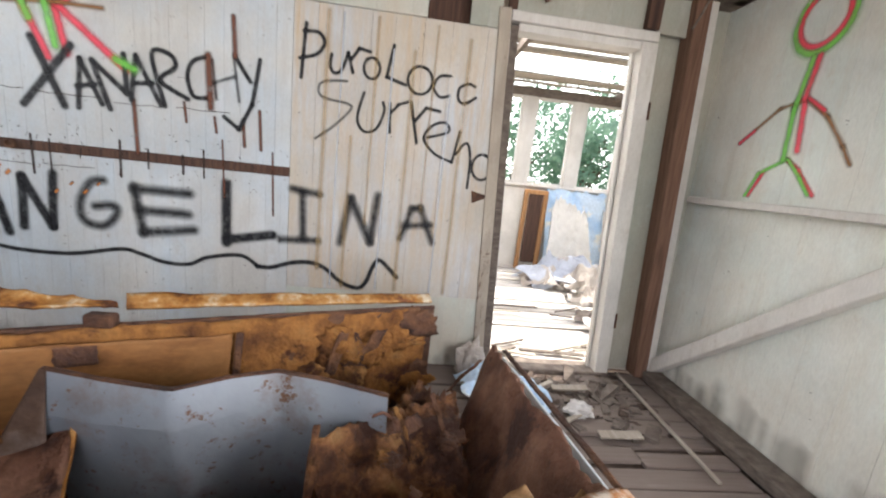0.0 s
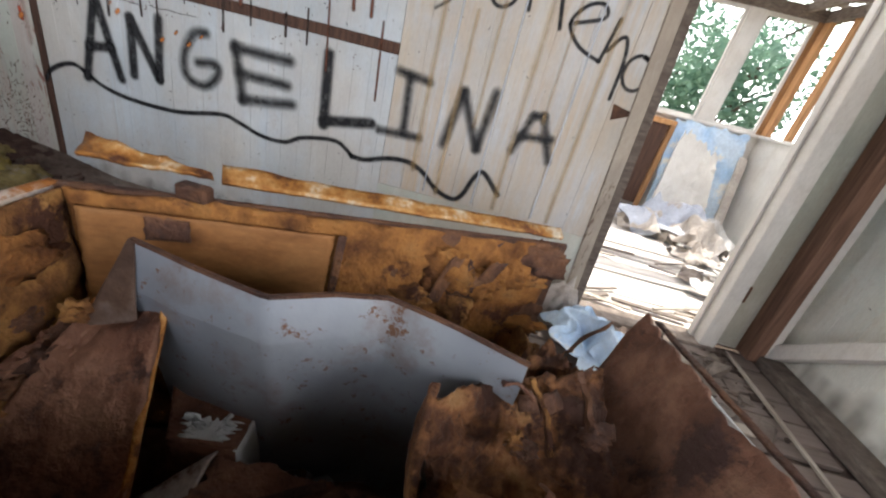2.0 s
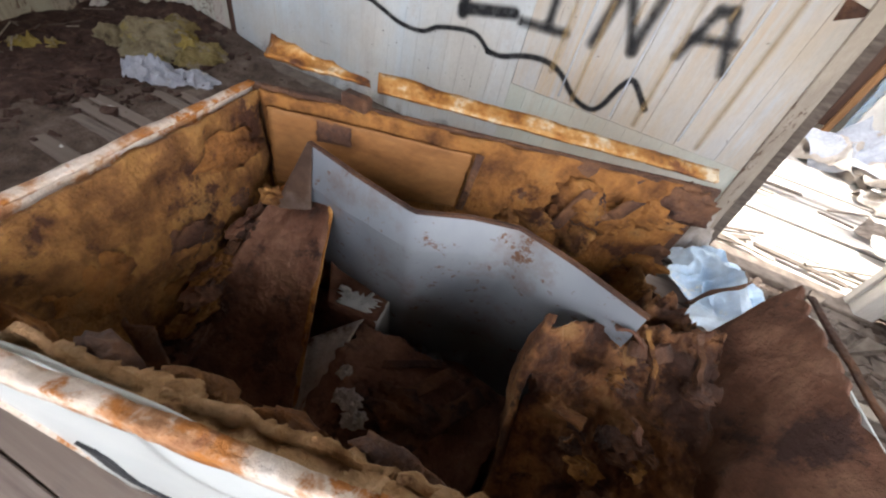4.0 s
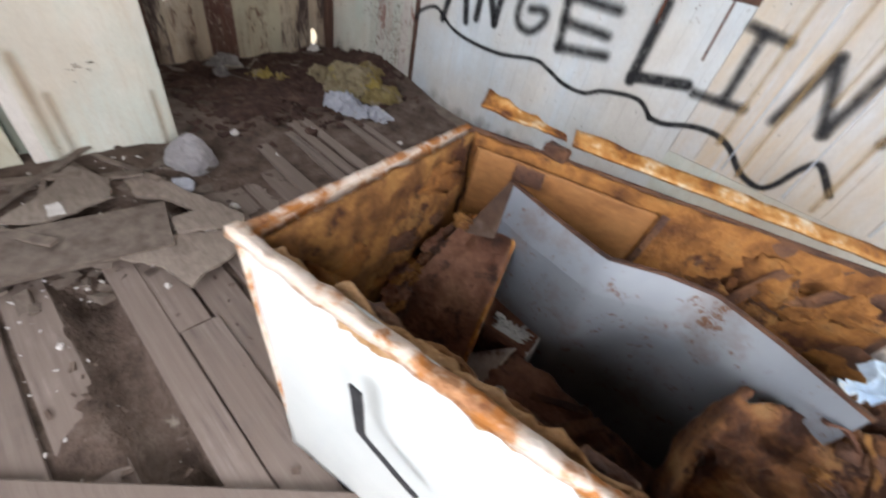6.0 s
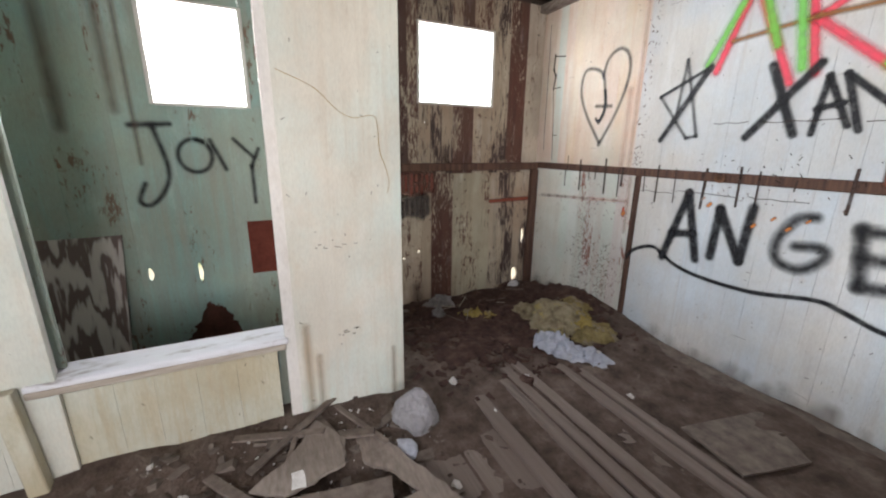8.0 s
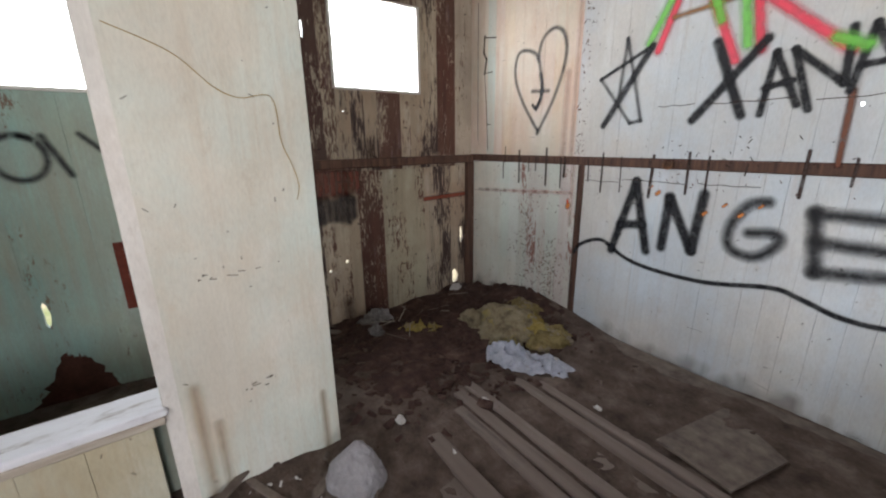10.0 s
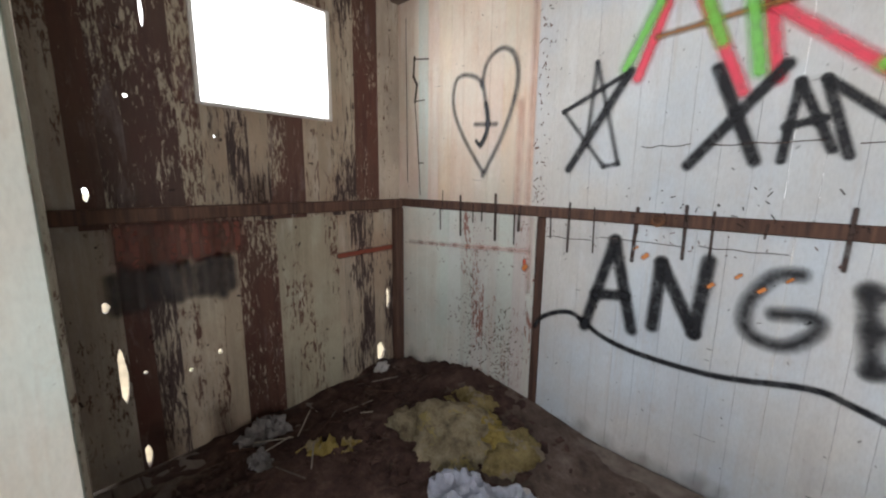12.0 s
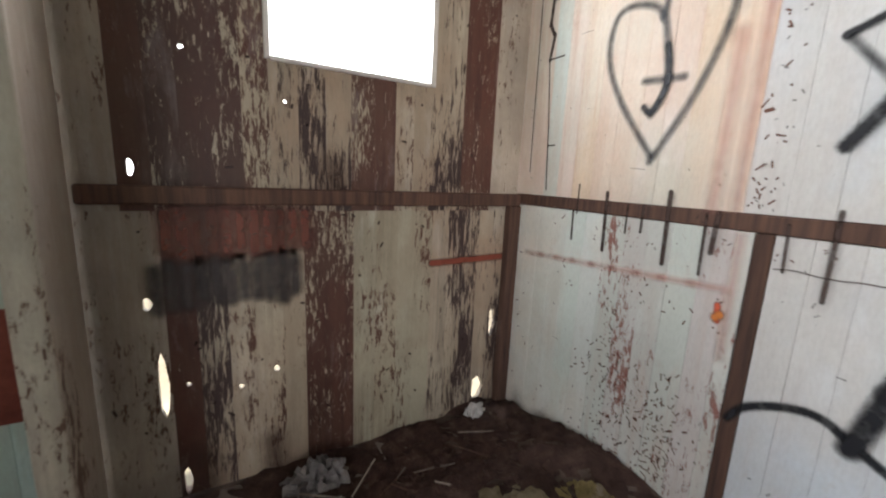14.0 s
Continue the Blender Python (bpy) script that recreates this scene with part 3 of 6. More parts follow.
def lay_boards(parent, along, start, end, z0, z1, face, deep, wide, material, seed, facing, holes=(), name="plank", gap=0.0006, slant=(0.0, 0.0)):
    """Upright boards from start to end along 'x' or 'y'; the front at face, looking towards facing (+1 or -1)."""
    rnd = random.Random(seed)
    shared, at = {}, start
    while at < end - 0.02:
        w = min(rnd.choice(wide), end - at)
        if end - at - w < 0.03:
            w = end - at
        mine = tuple((min(max(hp - at, rx + 0.01), w - rx - 0.006 - slant[0]), hz - z0, rx, rz) for hp, hz, rx, rz in holes if at <= hp < at + w and z0 < hz < z1)
        key = (round(w, 3), mine)
        mat = material(at + w / 2, rnd) if callable(material) else material
        key = key + (mat.name,)
        if key not in shared:
            shared[key] = board_mesh(name, w - gap, z1 - z0, deep, mine, slant=slant)
            shared[key].materials.append(mat)
        ob = new(name, shared[key])
        proud = rnd.uniform(0, 0.0012)
        if along == "x":
            ob.matrix_world = Matrix.Translation((at, face + facing * proud, z0)) if facing < 0 else pose(at + w, face + facing * proud, z0, 0, 0, 180)
        else:
            ob.matrix_world = pose(face + facing * proud, at, z0, 0, 0, 90) if facing > 0 else pose(face + facing * proud, at + w, z0, 0, 0, -90)
        ob.parent = parent
        at += w


# ---------------------------------------------------------------- the large structure
XF, XP, XR, YB, TOP = -4.36, -3.20, 1.28, -3.95, 2.46     # far wall, partition, right wall, back wall, ceiling


def setting(name, label, category="wall"):
    return tagged(new(name), label, category, "", "structure")


# ground outside
bm = bmesh.new()
bmesh.ops.create_grid(bm, x_segments=40, y_segments=40, size=400)
for v in bm.verts:
    v.co.z = -0.45 - 0.25 * max(0.0, wobble(v.co, 0.02)) * min(1.0, v.co.length / 60)
tagged(link_mesh("ground", bm, EARTH), "dry earth and grass around the abandoned house", "ground", "", "structure")

# bright hazy sky low in the west, beyond the window holes
glow = Nodes("hazy_sky")
em = glow.node("ShaderNodeEmission", Strength=3.5)
em.inputs["Color"].default_value = (0.97, 0.99, 1.0, 1)
glow.link(em.outputs[0], glow.out.inputs["Surface"])
tagged(link_mesh("backdrop", box((-60.2, -70, -2), (-60, 60, 45)), glow.mat), "plain white hazy sky beyond the windows", "sky", "", "structure")

tagged(link_mesh("backdrop", box((-50, 70, -2), (90, 70.2, 40)), glow.mat), "plain white hazy sky beyond the trees", "sky", "", "structure")

def racked(bm, at_floor=0.0):
    for v in bm.verts:
        v.co.x += at_floor - 0.047 * v.co.z
    return bm


# graffiti wall
wall_n = setting("wall_north", "white painted board wall covered in spray-painted graffiti")


def north_paint(x, rnd):
    if x < -3.3:
        return PEACH_BOARD if rnd.random() < 0.75 else CREAM_BOARD
    if x < -1.3:
        return WHITE_BOARD
    return CREAM_BOARD


def north_low(x, rnd):
    if x < -3.3:
        return GREEN_BOARD if x < -3.85 else ROSE_BOARD
    return WHITE_BOARD if x < -1.3 else CREAM_BOARD


WIDTHS = (0.085, 0.09, 0.095, 0.1)
nail_holes = ((-2.087, 1.41, 0.007, 0.009),)
lay_boards(wall_n, "x", XF, -1.29, 1.19, TOP, 0.0, 0.02, WIDTHS, north_paint, 3, -1, nail_holes)
lay_boards(wall_n, "x", XF, -3.3, 0.0, 1.135, 0.0, 0.02, WIDTHS, north_low, 5, -1)
lay_boards(wall_n, "x", -3.25, -1.29, 0.0, 1.135, 0.0, 0.02, WIDTHS, north_low, 6, -1)
lay_boards(wall_n, "x", -1.29, -0.03, 0.0, 0.47, 0.0, 0.02, WIDTHS, CREAM_BOARD, 7, -1)
lay_boards(wall_n, "x", -1.29, -0.57, 2.09, TOP, 0.0, 0.02, (0.2, 0.24), CREAM_BOARD, 8, -1)
lay_boards(wall_n, "x", -0.33, -0.15, 2.09, TOP, 0.0, 0.02, (0.1,), DULL_BOARD, 9, -1)
lay_boards(wall_n, "x", -0.10, 1.0, 2.2, TOP, 0.03, 0.02, (0.3, 0.4), DULL_BOARD, 10, -1)
lay_boards(wall_n, "x", 0.80, 1.28, 0.0, TOP, 0.09, 0.02, (0.11, 0.13), DULL_BOARD, 11, -1)
part("backing", box((-1.29, 0.022, 0.47), (-0.08, 0.04, 2.09)), DARK_WOOD, wall_n)
part("backing", box((-0.62, 0.07, 2.05), (-0.3, 0.09, TOP)), DARK_WOOD, wall_n, "dark gap above the panel")
part("girt", box((XF, -0.004, 1.137), (-1.292, 0.02, 1.188), 0.003), DARK_WOOD, wall_n, "rust-brown horizontal timber strip")
part("batten", box((-3.298, -0.003, 0.0), (-3.252, 0.02, 1.135), 0.003), DARK_WOOD, wall_n, "rust-brown upright strip")
part("backing", box((XF, 0.0225, 1.10), (-1.292, 0.04, 1.22)), DARK_WOOD, wall_n)
part("backing", box((-3.32, 0.0225, 0.0), (-3.23, 0.04, 1.098)), DARK_WOOD, wall_n)
part("stud", racked(box((1.085, -0.03, 0.0), (1.175, 0.085, TOP), 0.004)), STUD_WOOD, wall_n, "bare brown corner stud")
part("stud", racked(box((1.178, -0.01, 0.0), (1.235, 0.085, TOP), 0.004)), TRIM_WHITE, wall_n)
part("stud", box((-0.12, -0.005, 2.2), (-0.07, 0.028, TOP), 0.003), DARK_WOOD, wall_n)
part("stud", box((0.70, -0.02, 2.2), (0.78, 0.028, TOP), 0.003), DARK_WOOD, wall_n)
part("outer_boarding", box((-1.6, 0.10, 0.0), (-0.16, 0.12, TOP)), TAN_BOARD, wall_n)
part("outer_boarding", box((0.87, 0.115, 0.0), (1.28, 0.13, TOP)), TAN_BOARD, wall_n)
part("outer_boarding", box((-0.16, 0.10, 2.2), (0.87, 0.12, TOP)), TAN_BOARD, wall_n)
part("top_plate", box((XF, -0.07, TOP - 0.06), (1.28, 0.1, TOP), 0.004), LOOSE_WOOD, wall_n, "grey timber top plate")

# door frame, racked out of square like the wall round it
door = setting("door_1", "empty doorway with flaking white timber casing", "doorway")
part("jamb", racked(box((-0.155, -0.016, 0.0), (-0.085, 0.13, 2.2), 0.004), 0.085), GREY_TAN_BOARD, door, "grey bare jamb with flaking paint")
part("jamb", racked(box((-0.083, -0.004, 0.0), (-0.035, 0.13, 2.12), 0.004), 0.085), LOOSE_WOOD, door)
part("jamb", racked(box((0.712, -0.02, 0.0), (0.806, 0.13, 2.13), 0.004), 0.085), TRIM_WHITE, door)
part("stop", racked(box((0.695, 0.06, 0.0), (0.711, 0.10, 2.09), 0.003), 0.085), TRIM_WHITE, door)
part("lintel", racked(box((-0.083, -0.022, 2.135), (0.806, 0.13, 2.19), 0.005), 0.085), TRIM_WHITE, door)
part("lintel", racked(box((-0.035, -0.004, 2.09), (0.711, 0.10, 2.133), 0.004), 0.085), TRIM_WHITE, door)
part("threshold", box((-0.10, -0.03, -0.02), (0.90, 0.14, 0.018), 0.006), LOOSE_WOOD, door)
part("hinge", racked(box((0.800, -0.026, 1.70), (0.812, 0.03, 1.80)), 0.085), DARK_RUST, door)
part("hinge", racked(box((0.800, -0.026, 0.35), (0.812, 0.03, 0.45)), 0.085), DARK_RUST, door)

# right wall
wall_e = setting("wall_east", "pale painted board wall with rail and diagonal brace")
lay_boards(wall_e, "y", -2.3, 0.09, 1.26, TOP + 0.1, XR, 0.02, (0.14, 0.16, 0.18), EAST_BOARD, 21, -1)
lay_boards(wall_e, "y", -2.3, 0.09, 0.0, 1.258, XR, 0.02, (0.14, 0.16, 0.18), EAST_BOARD, 22, -1)
part("outer_boarding", box((XR + 0.03, -2.3, 0.0), (XR + 0.05, 0.13, TOP + 0.1)), TAN_BOARD, wall_e)
# plain rear part, with an unseen hole added for the east lamp
for a, b, z0, z1 in ((YB, -3.35, 0.0, TOP + 0.1), (-3.35, -2.3, 0.0, 0.8), (-3.35, -2.3, 2.2, TOP + 0.1)):
    part("boarding", box((XR, a, z0), (XR + 0.04, b, z1)), GREEN_BOARD, wall_e)
part("rail", box((1.195, -2.3, 1.235), (1.277, 0.0, 1.275), 0.005), TRIM_WHITE, wall_e, "projecting pale timber rail")
part("brace", beam((1.235, 0.02, 0.06), (1.235, -1.30, 1.20), 0.075, 0.085), TRIM_WHITE, wall_e, "diagonal pale timber brace")
part("stud", box((1.20, -1.72, 0.0), (1.277, -1.64, 1.234), 0.004), GREEN_BOARD, wall_e)
part("stud", box((1.20, -1.72, 1.276), (1.277, -1.64, TOP), 0.004), DARK_WOOD, wall_e)
part("sole_plate", box((1.14, YB, -0.01), (1.277, -0.03, 0.055), 0.006), LOOSE_WOOD, wall_e, "dusty timber sole plate")
part("top_plate", beam((1.235, -3.9, TOP - 0.02), (1.235, 0.0, TOP - 0.02), 0.09, 0.08), LOOSE_WOOD, wall_e)

# back wall with the wide opening the light comes through
wall_s = setting("wall_south", "plain painted board wall with a wide opening")
for a, b, z0, z1 in ((XF, -1.8, 0.0, TOP), (-1.8, 0.7, 2.42, TOP), (-1.8, 0.7, 0.0, 0.95), (0.7, XR, 0.0, TOP)):
    part("boarding", box((a, YB - 0.05, z0), (b, YB, z1)), CREAM_BOARD, wall_s)

# far wall
wall_w = setting("wall_west", "peeling brown and tan board wall with a square window opening")


def west_up(y, rnd):
    if y < -1.78:
        return TEAL_BOARD
    if y < -1.63:
        return GREY_TAN_BOARD
    if y < -1.17:
        return BROWN_BOARD if y < -1.54 or y > -1.26 else DARK_BROWN_BOARD
    if -0.84 < y < -0.69 or -0.34 < y < -0.20:
        return BROWN_BOARD
    return STAINED_BOARD if y < -0.92 or -0.5 < y < -0.34 else (TAN_BOARD if y < -0.5 else GREY_TAN_BOARD)


def west_low(y, rnd):
    if y < -1.78:
        return TEAL_BOARD
    if y < -1.56:
        return GREY_TAN_BOARD
    if -1.04 < y < -0.85 or -1.52 < y < -1.42:
        return BROWN_BOARD
    if y > -0.85:
        return SAGE_BOARD if y < -0.45 else STAINED_BOARD
    return TAN_BOARD if y > -1.3 else STAINED_BOARD


holes = ((-1.58, 0.78, 0.014, 0.024), (-1.555, 0.47, 0.016, 0.13), (-1.48, 0.46, 0.009, 0.009), (-1.31, 0.41, 0.011, 0.011), (-1.18, 0.46, 0.012, 0.014),
         (-3.02, 0.51, 0.016, 0.045), (-2.75, 0.49, 0.014, 0.07), (-2.71, 0.19, 0.014, 0.055), (-1.53, 0.06, 0.014, 0.06), (-0.125, 0.50, 0.02, 0.085), (-0.18, 0.13, 0.036, 0.07))
high_holes = ((-1.12, 1.5, 0.007, 0.007), (-1.43, 1.63, 0.009, 0.009), (-1.59, 1.24, 0.01, 0.03), (-1.35, 1.96, 0.008, 0.06), (-1.35, 2.25, 0.006, 0.03))
W2 = (0.085, 0.09, 0.1)
lay_boards(wall_w, "y", YB, -1.8, 0.0, 1.55, XF, 0.022, (0.28, 0.32), TEAL_BOARD, 31, 1, holes)
lay_boards(wall_w, "y", YB, -2.85, 1.55, TOP, XF, 0.022, (0.28, 0.32), TEAL_BOARD, 32, 1)
lay_boards(wall_w, "y", -2.85, -2.35, 2.10, TOP, XF, 0.022, (0.25,), TEAL_BOARD, 33, 1)
lay_boards(wall_w, "y", -2.35, -1.8, 1.55, TOP, XF, 0.022, (0.28,), TEAL_BOARD, 34, 1)
lay_boards(wall_w, "y", -1.8, 0.02, 0.0, 1.10, XF, 0.022, W2, west_low, 35, 1, holes, gap=-0.001)
lay_boards(wall_w, "y", -1.8, -1.175, 1.10, TOP, XF, 0.022, W2, west_up, 36, 1, high_holes, gap=-0.001)
lay_boards(wall_w, "y", -1.175, -0.52, 1.10, 1.645, XF, 0.022, W2, west_up, 37, 1, high_holes, gap=-0.001)
lay_boards(wall_w, "y", -1.175, -0.52, 2.2, TOP, XF, 0.022, W2, west_up, 38, 1, gap=-0.001)
lay_boards(wall_w, "y", -0.52, 0.02, 1.10, TOP, XF, 0.022, W2, west_up, 39, 1, gap=-0.001)
part("red_patch", box((XF + 0.002, -2.44, 0.44), (XF + 0.006, -1.90, 0.81)), RED_PAINT, wall_w, "dark red square patch")
part("rail", box((XF + 0.004, -1.72, 1.125), (XF + 0.06, -0.02, 1.185), 0.006), DARK_WOOD, wall_w, "dark brown timber ledge")
part("corner_post", box((XF + 0.004, -0.075, 0.0), (XF + 0.05, -0.005, 1.124), 0.004), DARK_WOOD, wall_w, "dark brown corner post")
for y0, y1, z0, z1 in ((-1.185, -1.165, 1.635, 2.21), (-0.53, -0.505, 1.635, 2.21), (-1.165, -0.53, 1.632, 1.648), (-1.165, -0.53, 2.195, 2.21)):
    part("window_trim", box((XF - 0.05, y0, z0), (XF + 0.012, y1, z1), 0.003), TRIM_WHITE, wall_w)
for y0, y1, z0, z1 in ((-2.87, -2.845, 1.54, 2.11), (-2.36, -2.335, 1.54, 2.11), (-2.845, -2.36, 1.535, 1.552), (-2.845, -2.36, 2.095, 2.11)):
    part("window_trim", box((XF - 0.05, y0, z0), (XF + 0.012, y1, z1), 0.003), TRIM_WHITE, wall_w)

# return wall in the alcove
wall_r = setting("wall_return", "short pale painted return wall with worn edge")
part("boarding", box((XF + 0.062, -1.775, 0.0), (-4.03, -1.725, TOP), 0.004), GREY_TAN_BOARD, wall_r)
part("edge_board", box((-4.027, -1.785, 0.0), (-4.008, -1.712, TOP), 0.003), GREY_TAN_BOARD, wall_r)

# partition with a wide window hole
wall_p = setting("wall_partition", "cream board partition with a wide empty window opening")
lay_boards(wall_p, "y", -2.265, -1.742, 0.0, TOP, XP, 0.018, (0.5,), CREAM_BOARD, 41, 1)
lay_boards(wall_p, "y", -3.1, -2.35, 0.0, 0.43, XP - 0.02, 0.018, (0.15, 0.13), HALF_BOARD, 42, 1)
lay_boards(wall_p, "y", YB, -3.1, 0.0, TOP, XP, 0.018, (0.165,), CREAM_BOARD, 43, 1)
lay_boards(wall_p, "y", -3.1, -2.265, 2.1, TOP, XP, 0.018, (0.165,), CREAM_BOARD, 44, 1)
part("back_boarding", box((XP - 0.115, -2.265, 0.0), (XP - 0.10, -1.742, TOP)), TEAL_BOARD, wall_p)
part("back_boarding", box((XP - 0.115, YB, 0.0), (XP - 0.10, -3.1, TOP)), TEAL_BOARD, wall_p)
part("back_boarding", box((XP - 0.115, -3.1, 0.0), (XP - 0.10, -2.27, 0.43)), TEAL_BOARD, wall_p)
part("end_board", box((XP - 0.098, -1.77, 0.0), (XP - 0.022, -1.74, TOP), 0.003), TEAL_BOARD, wall_p, "turquoise painted end board")
part("jamb", beam((XP - 0.02, -2.285, 0.0), (XP - 0.03, -2.275, TOP), 0.035, 0.06, (0, 1, 0)), TRIM_WHITE, wall_p)
part("jamb", beam((XP - 0.03, -3.15, 0.468), (XP - 0.03, -3.15, TOP), 0.06, 0.08, (0, 1, 0)), TRIM_WHITE, wall_p)
part("brace", beam((XP + 0.04, -3.20, 0.0), (XP + 0.03, -3.23, 0.47), 0.05, 0.06, (0, 1, 0)), HALF_BOARD, wall_p, "pale slanting timber")
part("sill", box((XP - 0.15, -3.19, 0.442), (XP + 0.015, -2.30, 0.466), 0.004), SILL, wall_p, "pale sill board reflecting the sky")
part("apron", box((XP - 0.002, -3.19, 0.412), (XP + 0.012, -2.31, 0.440), 0.004), PALE_WOOD, wall_p)

part("blocking", box((XF - 0.05, 0.05, TOP), (XR + 0.05, 0.1, TOP + 0.128)), ROOF_WOOD, wall_n)
part("blocking", box((XR + 0.0, YB, TOP + 0.1), (XR + 0.05, 0.05, TOP + 0.129)), ROOF_WOOD, wall_e)
part("blocking", box((XF - 0.05, YB, TOP), (XF - 0.01, 0.05, TOP + 0.129)), ROOF_WOOD, wall_w)

# ceiling: boards and joists, one mesh
bm = bmesh.new()
rnd = random.Random(4)
y = YB - 0.1
while y < 0.12:
    w = rnd.uniform(0.14, 0.2)
    add_box(bm, (XF - 0.1, y, TOP + 0.13 + rnd.uniform(0, 0.01)), (XR + 0.1, y + w - 0.004, TOP + 0.155))
    y += w
for k in range(10):
    x = XF + 0.15 + k * 0.6
    add_box(bm, (x, YB - 0.05, TOP + 0.001), (x + 0.05, 0.1, TOP + 0.13))
tagged(link_mesh("ceiling", bm, ROOF_WOOD), "dark bare roof boards on timber joists", "ceiling", "", "structure")

# floor: dusty earth with boards showing through
floor = setting("floor", "dusty broken board floor half buried in dirt", "floor")


def dirt_height(x, y):
    base = -0.03
    far = max(0.0, min(1.0, (-2.75 - x) / 0.5))
    base += far * 0.03 - 0.05 * max(0.0, min(1.0, (-3.85 - x) / 0.4))
    base += 0.03 * max(0.0, min(1.0, (y + 1.8) / 0.25)) * max(0.0, min(1.0, (-1.3 - x) / 0.3))
    base += 0.09 * math.exp(-((x + 3.6) / 0.42) ** 2 - ((y + 0.0) / 0.33) ** 2)
    base += 0.04 * max(0.0, min(1.0, (y + 0.55) / 0.35)) * (1 if x < -1.2 else 0.4)
    base += 0.035 * max(0.0, min(1.0, (-x - 2.55) / 0.4)) * max(0.0, min(1.0, (-1.6 - y) / 0.3))
    base += 0.012 * max(0.0, min(1.0, (-1.2 - x) / 0.3))
    if -2.46 < x < -1.5 and abs(y + 2.37) < 0.06:
        base -= 0.07
    dusty = max(0.0, min(1.0, (-2.15 - y) / 0.25)) * max(0.0, min(1.0, (-1.45 - x) / 0.3))
    base += dusty * (0.012 + 0.03 * wobble((x, y, 0), 3.1, 21))
    return base + 0.022 * wobble((x, y, 0), 1.9, 2) + 0.012 * wobble((x, y, 0), 7, 5) + 0.006 * wobble((x, y, 0), 23, 8)


bm = bmesh.new()
NX, NY = 190, 132
grid = [[bm.verts.new((XF - 0.05 + (XR + 0.1 - XF) * i / NX, YB - 0.03 + 4.05 * j / NY, 0)) for i in range(NX + 1)] for j in range(NY + 1)]
for row in grid:
    for v in row:
        v.co.z = dirt_height(v.co.x, v.co.y)
for j in range(NY):
    for i in range(NX):
        bm.faces.new((grid[j][i], grid[j][i + 1], grid[j + 1][i + 1], grid[j + 1][i]))
part("dirt", bm, DIRT, floor, "dry brown dirt and dust", True)
# uneven layer added over the corner floor, deepens it by a darker colour
bm = bmesh.new()
rows = []
for j in range(58):
    row = []
    for i in range(56):
        x, y = XF + 0.004 + i * 0.024, -1.72 + j * 0.0298
        edge = min(1.0, (i / 55 - 1.0) * -4.0, j / 12)
        lift = 0.03 * wobble((x, y, 0), 5.5, 14) + 0.022 * wobble((x, y, 0), 15, 3) + 0.02 * wobble((x, y, 0), 34, 6) + 0.012 - 0.05 * (1 - max(0.0, edge))
        row.append(bm.verts.new((x, y, dirt_height(x, y) + lift)))
    rows.append(row)
for r0, r1 in zip(rows, rows[1:]):
    for i in range(55):
        bm.faces.new((r0[i], r0[i + 1], r1[i + 1], r1[i]))
part("leaf_litter", bm, DARK_FLOOR, floor, "dark reddish uneven layer added over the corner floor", True)
part("subfloor", box((XF - 0.05, YB - 0.05, -0.3), (XR + 0.05, 0.13, -0.2)), DIRT, floor)

# outer room
out_floor = setting("floor_outer_room", "sunlit bleached board floor", "floor")
part("joists", box((-1.6, 0.12, -0.3), (2.5, 3.3, -0.05)), DIRT, out_floor)
wall_o = setting("wall_outer_room", "pale sunlit timber wall with window frames")
part("boarding", box((-1.6, 3.2, -0.05), (2.5, 3.27, 1.2)), TRIM_WHITE, wall_o)
part("boarding", box((2.45, 0.13, -0.05), (2.52, 3.2, 1.2)), TRIM_WHITE, wall_o)
part("boarding", box((2.45, 0.13, 1.2), (2.52, 2.0, 2.5)), TRIM_WHITE, wall_o)
part("boarding", box((-1.7, 0.13, -0.05), (-1.6, 3.27, 2.5)), TRIM_WHITE, wall_o)
for x0, x1 in ((-1.6, -0.9), (0.0, 0.12), (0.92, 1.10), (1.66, 1.84), (2.40, 2.50)):
    part("post", box((x0, 3.2, 1.2), (x1, 3.28, 2.52), 0.005), TRIM_WHITE if x0 < 2.3 else ORANGE_WOOD, wall_o)
for y0, y1 in ((2.0, 2.12), (2.72, 2.8), (3.1, 3.2)):
    part("post", box((2.45, y0, 1.2), (2.51, y1, 2.52), 0.005), ORANGE_WOOD, wall_o)
part("window_sill", box((-1.6, 3.14, 1.2), (2.44, 3.3, 1.235), 0.005), TRIM_WHITE, wall_o)
part("window_sill", box((2.40, 2.0, 1.2), (2.54, 3.14, 1.235), 0.005), TRIM_WHITE, wall_o)
part("window_head", box((-1.6, 3.19, 2.44), (2.5, 3.29, 2.56), 0.005), LOOSE_WOOD, wall_o)
part("window_head", box((2.44, 0.13, 2.44), (2.53, 3.19, 2.56), 0.005), LOOSE_WOOD, wall_o)
for x0, x1 in ((1.10, 1.66), (1.84, 2.40), (0.12, 0.92)):
    for a, b, c, d in ((x0, x0 + 0.035, 1.236, 2.44), (x1 - 0.035, x1, 1.236, 2.44), (x0 + 0.035, x1 - 0.035, 1.236, 1.27), (x0 + 0.035, x1 - 0.035, 2.40, 2.44)):
        part("sash", box((a, 3.215, c), (b, 3.25, d), 0.003), TRIM_WHITE, wall_o)

